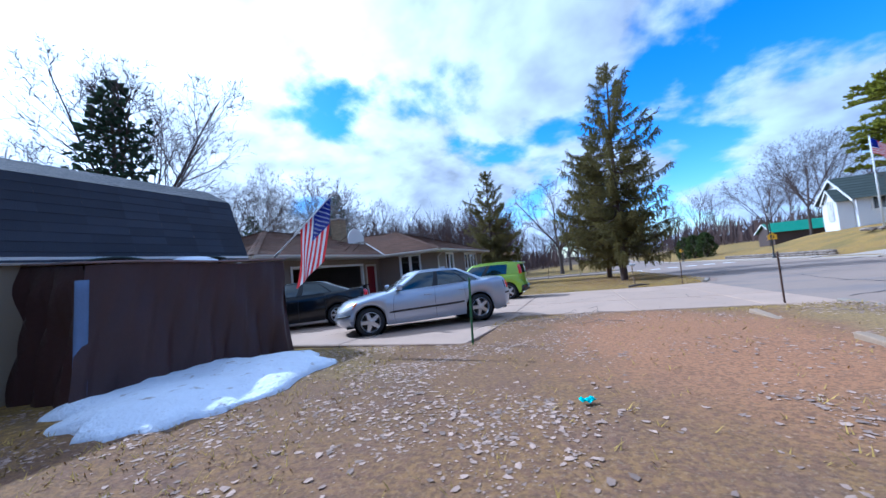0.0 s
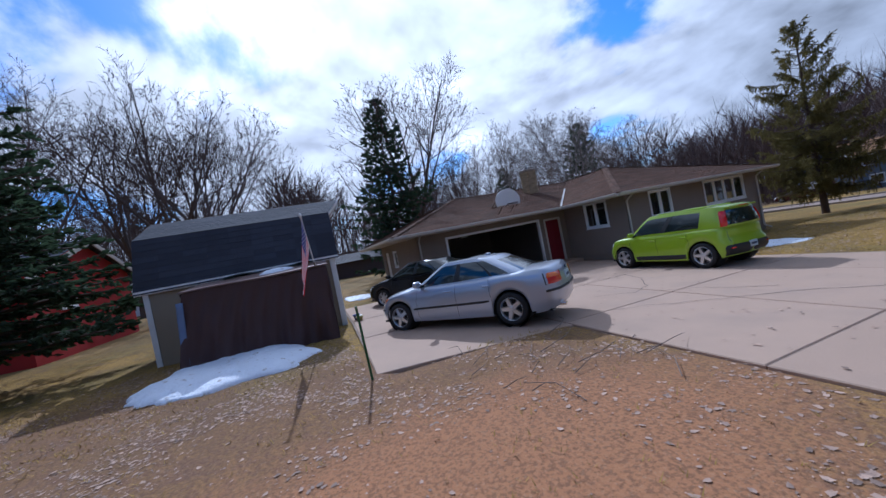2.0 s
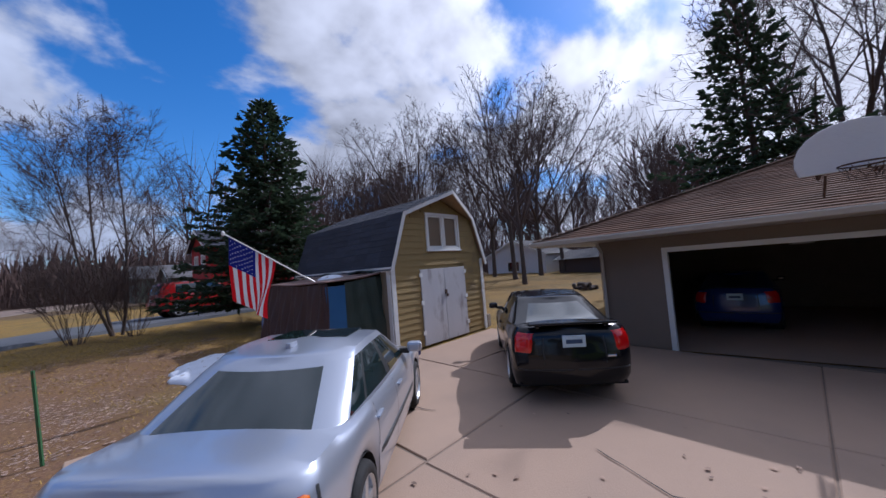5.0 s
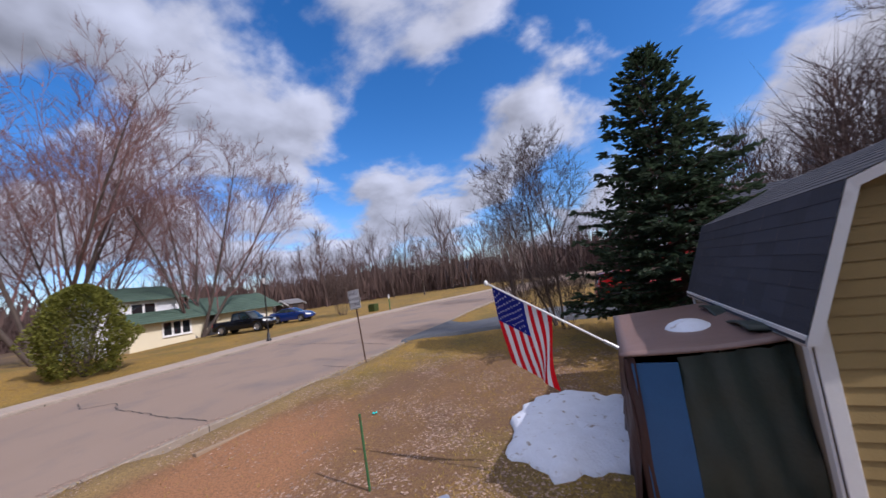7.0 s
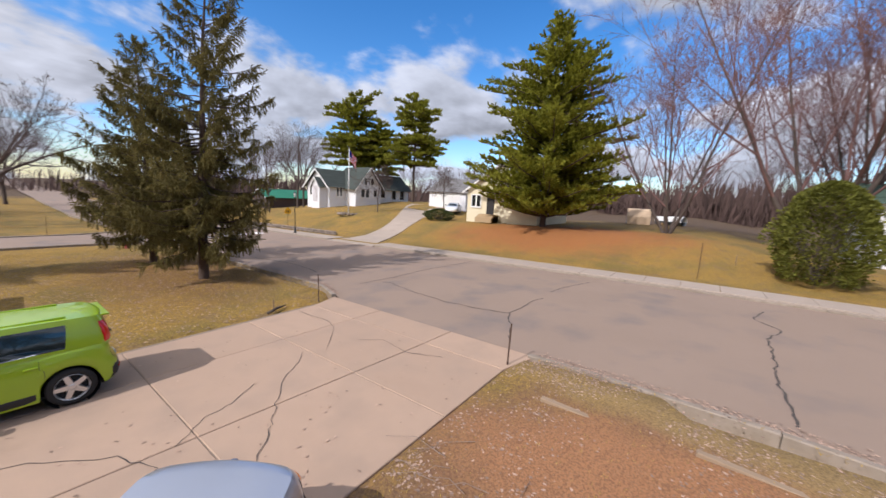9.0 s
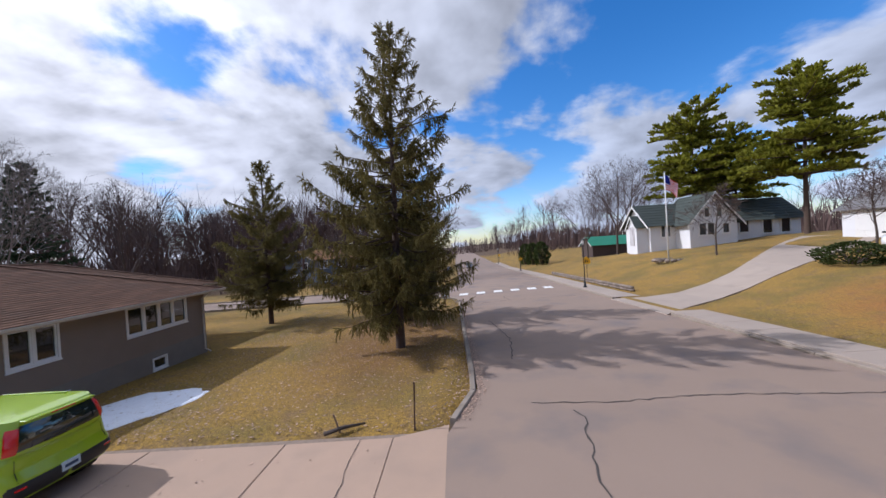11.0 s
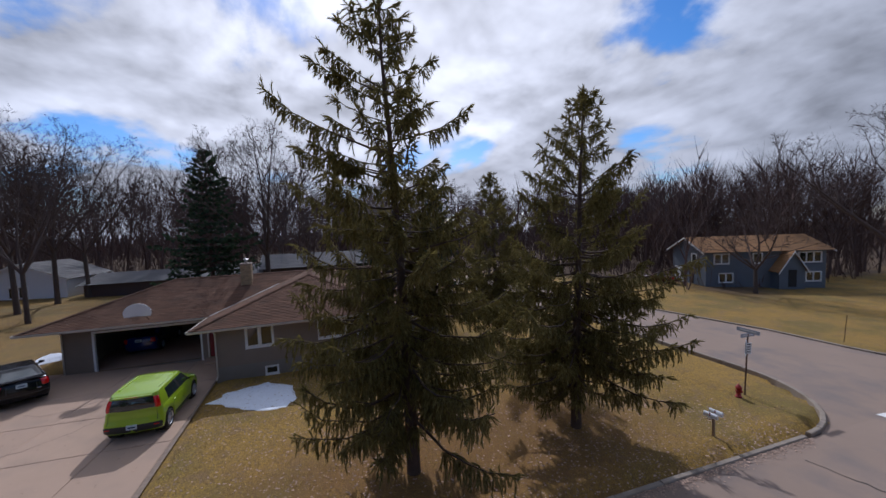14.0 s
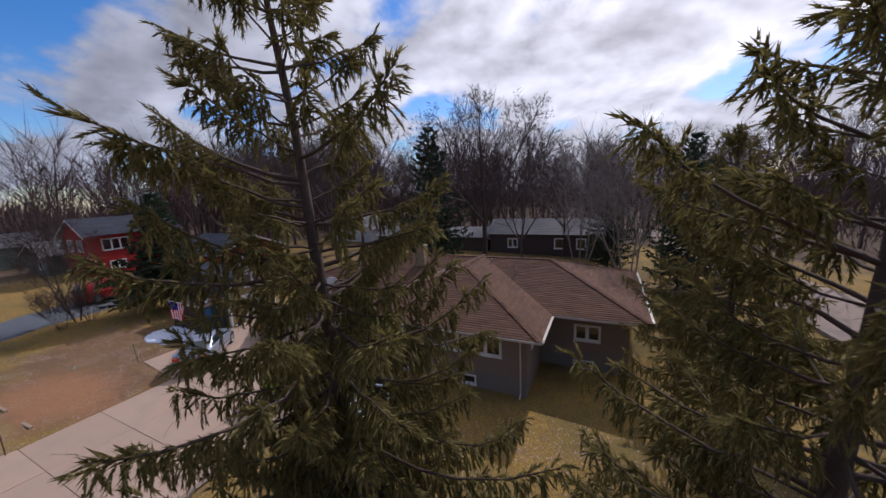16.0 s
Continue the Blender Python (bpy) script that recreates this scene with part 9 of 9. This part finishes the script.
def build_clutter():
    p = thing("flower_pot", "tan flower pot with a saucer beside the shed", "flower pot", pose(-7.06, 4.05, fall(4.05) + 0.002) @ Matrix.Scale(0.7, 4))
    part("pot", Mesh().lathe([(0.0, 0.0), (0.11, 0.0), (0.15, 0.16), (0.165, 0.16), (0.165, 0.19), (0.14, 0.19), (0.13, 0.12), (0, 0.12)], None, 18), M_TAN_POT, p, "", True)
    part("saucer", Mesh().lathe([(0.0, 0.2), (0.12, 0.2), (0.13, 0.23), (0.0, 0.24)], None, 16), M_WHITE, p)
    q = thing("flower_pot", "glossy blue flower pot beside the shed", "flower pot", pose(-7.32, 4.0, fall(4.0) + 0.002) @ Matrix.Scale(0.7, 4))
    part("pot", Mesh().lathe([(0.0, 0.0), (0.10, 0.0), (0.14, 0.2), (0.16, 0.2), (0.16, 0.24), (0.13, 0.24), (0.12, 0.1), (0, 0.1)], None, 18), M_BLUE_POT, q, "", True)
    blocks = thing("concrete_blocks", "two stacked concrete blocks at the corner of the shed", "concrete block", pose(SX0 - 0.24, SY1 - 0.25, fall(SY1) - 0.02, 0, 0, 8))
    for k in range(2):
        part("block", Mesh().box(-0.1, -0.2, 0.002 + 0.195 * k, 0.1, 0.2, 0.19 + 0.195 * k), M_KERB, blocks, bevel=0.01)
    t = thing("plastic_scrap", "crumpled teal plastic scrap on the dirt", "litter", pose(0.09, 1.08, ground(0.09, 1.08) + 0.02, 0, 0, 25))
    part("sheet", Mesh().grid(6, 4, lambda u, v: (0.12 * (u - 0.5), 0.07 * (v - 0.5), 0.02 + 0.02 * math.sin(9 * u) * math.cos(7 * v))), M_TEAL, t, solid=0.004)
    tent = thing("canvas_shelter", "small beige canvas shelter on the far lawn", "shelter", pose(48.0, 10.4, ground(48.0, 10.4), 0, 0, -80) @ Matrix.Scale(1.45, 4))
    prof = [(-0.9, 0), (0.9, 0), (0.9, 0.7), (0.5, 1.25), (0, 1.4), (-0.5, 1.25), (-0.9, 0.7)]
    part("cover", Mesh().prism(prof, -0.9, 0.9, Matrix(((0, 0, 1, 0), (1, 0, 0, 0), (0, 1, 0, 0), (0, 0, 0, 1)))), M_TENT, tent, bevel=0.06)
    boat = thing("covered_boat", "small boat under a white cover on the far lawn", "boat", pose(49.0, 7.0, ground(49.0, 7.0), 0, 0, 60))
    part("cover", Mesh().grid(8, 6, lambda u, v: (3.6 * (u - 0.5), 1.3 * (v - 0.5) * (1 - 0.5 * u), 0.5 + 0.75 * math.sin(math.pi * v) * (1 - 0.3 * u))), M_WHITE, boat, smooth=True)
    part("hull", Mesh().grid(8, 6, lambda u, v: (3.6 * (u - 0.5), 1.3 * (v - 0.5) * (1 - 0.5 * u), 0.5 - 0.45 * math.sin(math.pi * v))), M_BLUE_SIDING, boat, smooth=True)
    part("cradle", Mesh().box(-0.8, -0.5, -0.1, -0.6, 0.5, 0.3).box(0.6, -0.4, -0.1, 0.8, 0.4, 0.3), M_WOOD, boat)
    bx = thing("utility_box", "squat dark green utility box on the verge", "utility box", pose(17.7, -22.9, ground(17.7, -22.9)))
    part("cabinet", Mesh().box(-0.4, -0.4, 0, 0.4, 0.4, 0.8), M_HEDGE, bx, bevel=0.04)
    mk = thing("pipeline_marker", "white-topped green marker post on the verge", "post", pose(15.6, -22.9, ground(15.6, -22.9)))
    part("tube", Mesh().tube([(0, 0, -0.1), (0, 0, 1.2)], 0.06, 8), M_GREEN_POST, mk)
    part("top", Mesh().tube([(0, 0, 1.18), (0, 0, 1.6)], 0.065, 8), M_WHITE, mk)
    pile = thing("brush_pile", "heap of cut sticks on the dirt beside the driveway", "sticks", kind="stuff")
    rng = random.Random(8)
    m = Mesh()
    for k in range(24):
        x, y = rng.gauss(-0.4, 0.75), rng.gauss(5.6, 0.8)
        if y > 7.05 or (x < -1.75 + 0.10 * (y - 3.6) and y > 3.5):
            continue
        a, l = rng.uniform(-0.9, 0.9) + 2.3, rng.uniform(0.3, 1.3)
        z = fall(y) + rng.uniform(0.03, 0.10)
        m.tube([(x, y, z), (x + 0.5 * l * math.cos(a), y + 0.5 * l * math.sin(a), z + rng.uniform(-0.01, 0.05)), (x + l * math.cos(a + 0.2), y + l * math.sin(a + 0.2), fall(y) + 0.02)], [0.007, 0.005, 0.003], 4, cap=False)
    part("stick", m, M_STICK, pile)
    wood = thing("log_pile", "low heap of cut logs in the back yard", "logs", pose(-22.0, 2.5, ground(-22.0, 2.5)))
    lg = Mesh().tube([(-0.5, 0, 0), (0.5, 0, 0)], 0.11, 9).data("log", M_BARK)
    for k in range(9):
        part("log", lg, M_BARK, wood).matrix_local = pose((k % 3) * 0.3 - 0.3, (k % 5) * 0.24 - 0.5, 0.1 + 0.18 * (k // 5), 0, 0, 20 * (k % 4))


build_clutter()


def scatter_leaves():
    """Dead leaves lying on the bare soil, the lawn's edge and along the kerb."""
    rng = random.Random(21)
    m = Mesh()

    def leaf(x, y, z, s):
        a = rng.random() * 6.28
        c, d = math.cos(a), math.sin(a)
        t1, t2 = rng.uniform(-0.35, 0.5), rng.uniform(-0.35, 0.5)
        k = len(m.v)
        tilt = rng.uniform(0.1, 0.7)
        m.v.append((x, y, z + 0.003 + s * 0.16 * rng.random()))
        for q in range(5):
            r = s * (rng.uniform(0.8, 1.2) if q % 2 == 0 else rng.uniform(0.45, 0.8))
            u, v = r * math.cos(q * 1.257), r * 0.8 * math.sin(q * 1.257)
            m.v.append((x + u * c - v * d, y + u * d + v * c, z + 0.004 + abs(u * t1 + v * t2) * tilt))
        m.f += [(k, k + 1 + q, k + 1 + (q + 1) % 5) for q in range(5)]

    made = 0
    while made < 26000:
        x, y = rng.uniform(-6.5, 5.0), rng.uniform(-4.5, 7.1)
        if x > kerb_near(y) - 0.1 or (x < -1.72 + 0.10 * (y - 3.6) and y > 3.55):
            continue
        d = 0.05 + 1.6 * max(0.0, noise.noise((x * 0.8, y * 0.8, 7)) + 0.5 * noise.noise((x * 2.6, y * 2.6, 3)) + 0.12)
        d *= 1.0 - 0.88 * smooth01(0.0, 0.6, 1 - math.hypot((x - 1.6) / 2.3, (y - 3.7) / 3.6))
        if rng.random() > d:
            continue
        leaf(x, y, ground(x, y), 0.008 + 0.034 * rng.random() ** 3.4)
        made += 1
    made = 0
    while made < 8000:
        x, y = rng.uniform(-6.0, 5.6), rng.uniform(15.3, 36.0)
        if x > kerb_near(y) - 0.15 or rng.random() > 0.25 + 0.8 * max(0.0, noise.noise((x * 0.4, y * 0.4, 9)) + 0.2) + 0.4 * smooth01(1.5, 0.2, kerb_near(y) - x):
            continue
        leaf(x, y, ground(x, y), rng.uniform(0.022, 0.05))
        made += 1
    for _ in range(4200):
        y = rng.uniform(-4, 36)
        if 6.8 < y < 15.6:
            continue
        leaf(kerb_near(y) + abs(rng.gauss(0, 0.16)), y, ground(kerb_near(y) + 0.05, y) + 0.02, rng.uniform(0.018, 0.045))
    for _ in range(260):
        x, y = rng.uniform(-7, 4), rng.uniform(7.3, 14.6)
        leaf(x, y, fall(y) + 0.012, rng.uniform(0.018, 0.04))
    single("dead_leaves", m, M_LEAF, "scattered curled pale brown maple leaves on the ground", "leaves", "stuff")


scatter_leaves()


def scatter_grass():
    """Short dormant blades that break up the lawns near the flight."""
    rng = random.Random(22)
    m = Mesh()

    def tuft(x, y, z, h):
        for _ in range(3):
            a = rng.random() * 6.28
            l = h * rng.uniform(0.6, 1.3)
            c, d = math.cos(a), math.sin(a)
            k = len(m.v)
            ox, oy = rng.uniform(-0.03, 0.03), rng.uniform(-0.03, 0.03)
            m.v += [(x + ox - d * 0.006, y + oy + c * 0.006, z - 0.01), (x + ox + d * 0.006, y + oy - c * 0.006, z - 0.01), (x + ox + c * l * 0.9, y + oy + d * l * 0.9, z + l * 0.55)]
            m.f.append((k, k + 1, k + 2))

    made = 0
    while made < 45000:
        r = rng.random()
        if r < 0.5:
            x, y = rng.uniform(-6.3, 5.6), rng.uniform(15.3, 38.0)
            if x > kerb_near(y) - 0.2:
                continue
        elif r < 0.8:
            x, y = rng.uniform(-5.0, 9.0), rng.uniform(-9.0, 6.9)
            if x > kerb_near(y) - 0.2 or (x < -1.75 and y > 3.55) or (math.hypot((x - 1.2) / 3.6, (y - 2.4) / 4.6) < 1 and rng.random() < 0.85):
                continue
        else:
            y = rng.uniform(-6, 24)
            x = kerb_far(y) + 2.0 + abs(rng.gauss(0, 3.5))
        tuft(x, y, ground(x, y), rng.uniform(0.04, 0.09))
        made += 1
    single("grass_tufts", m, M_GRASS, "short straw-coloured dormant grass blades", "grass", "stuff")


scatter_grass()
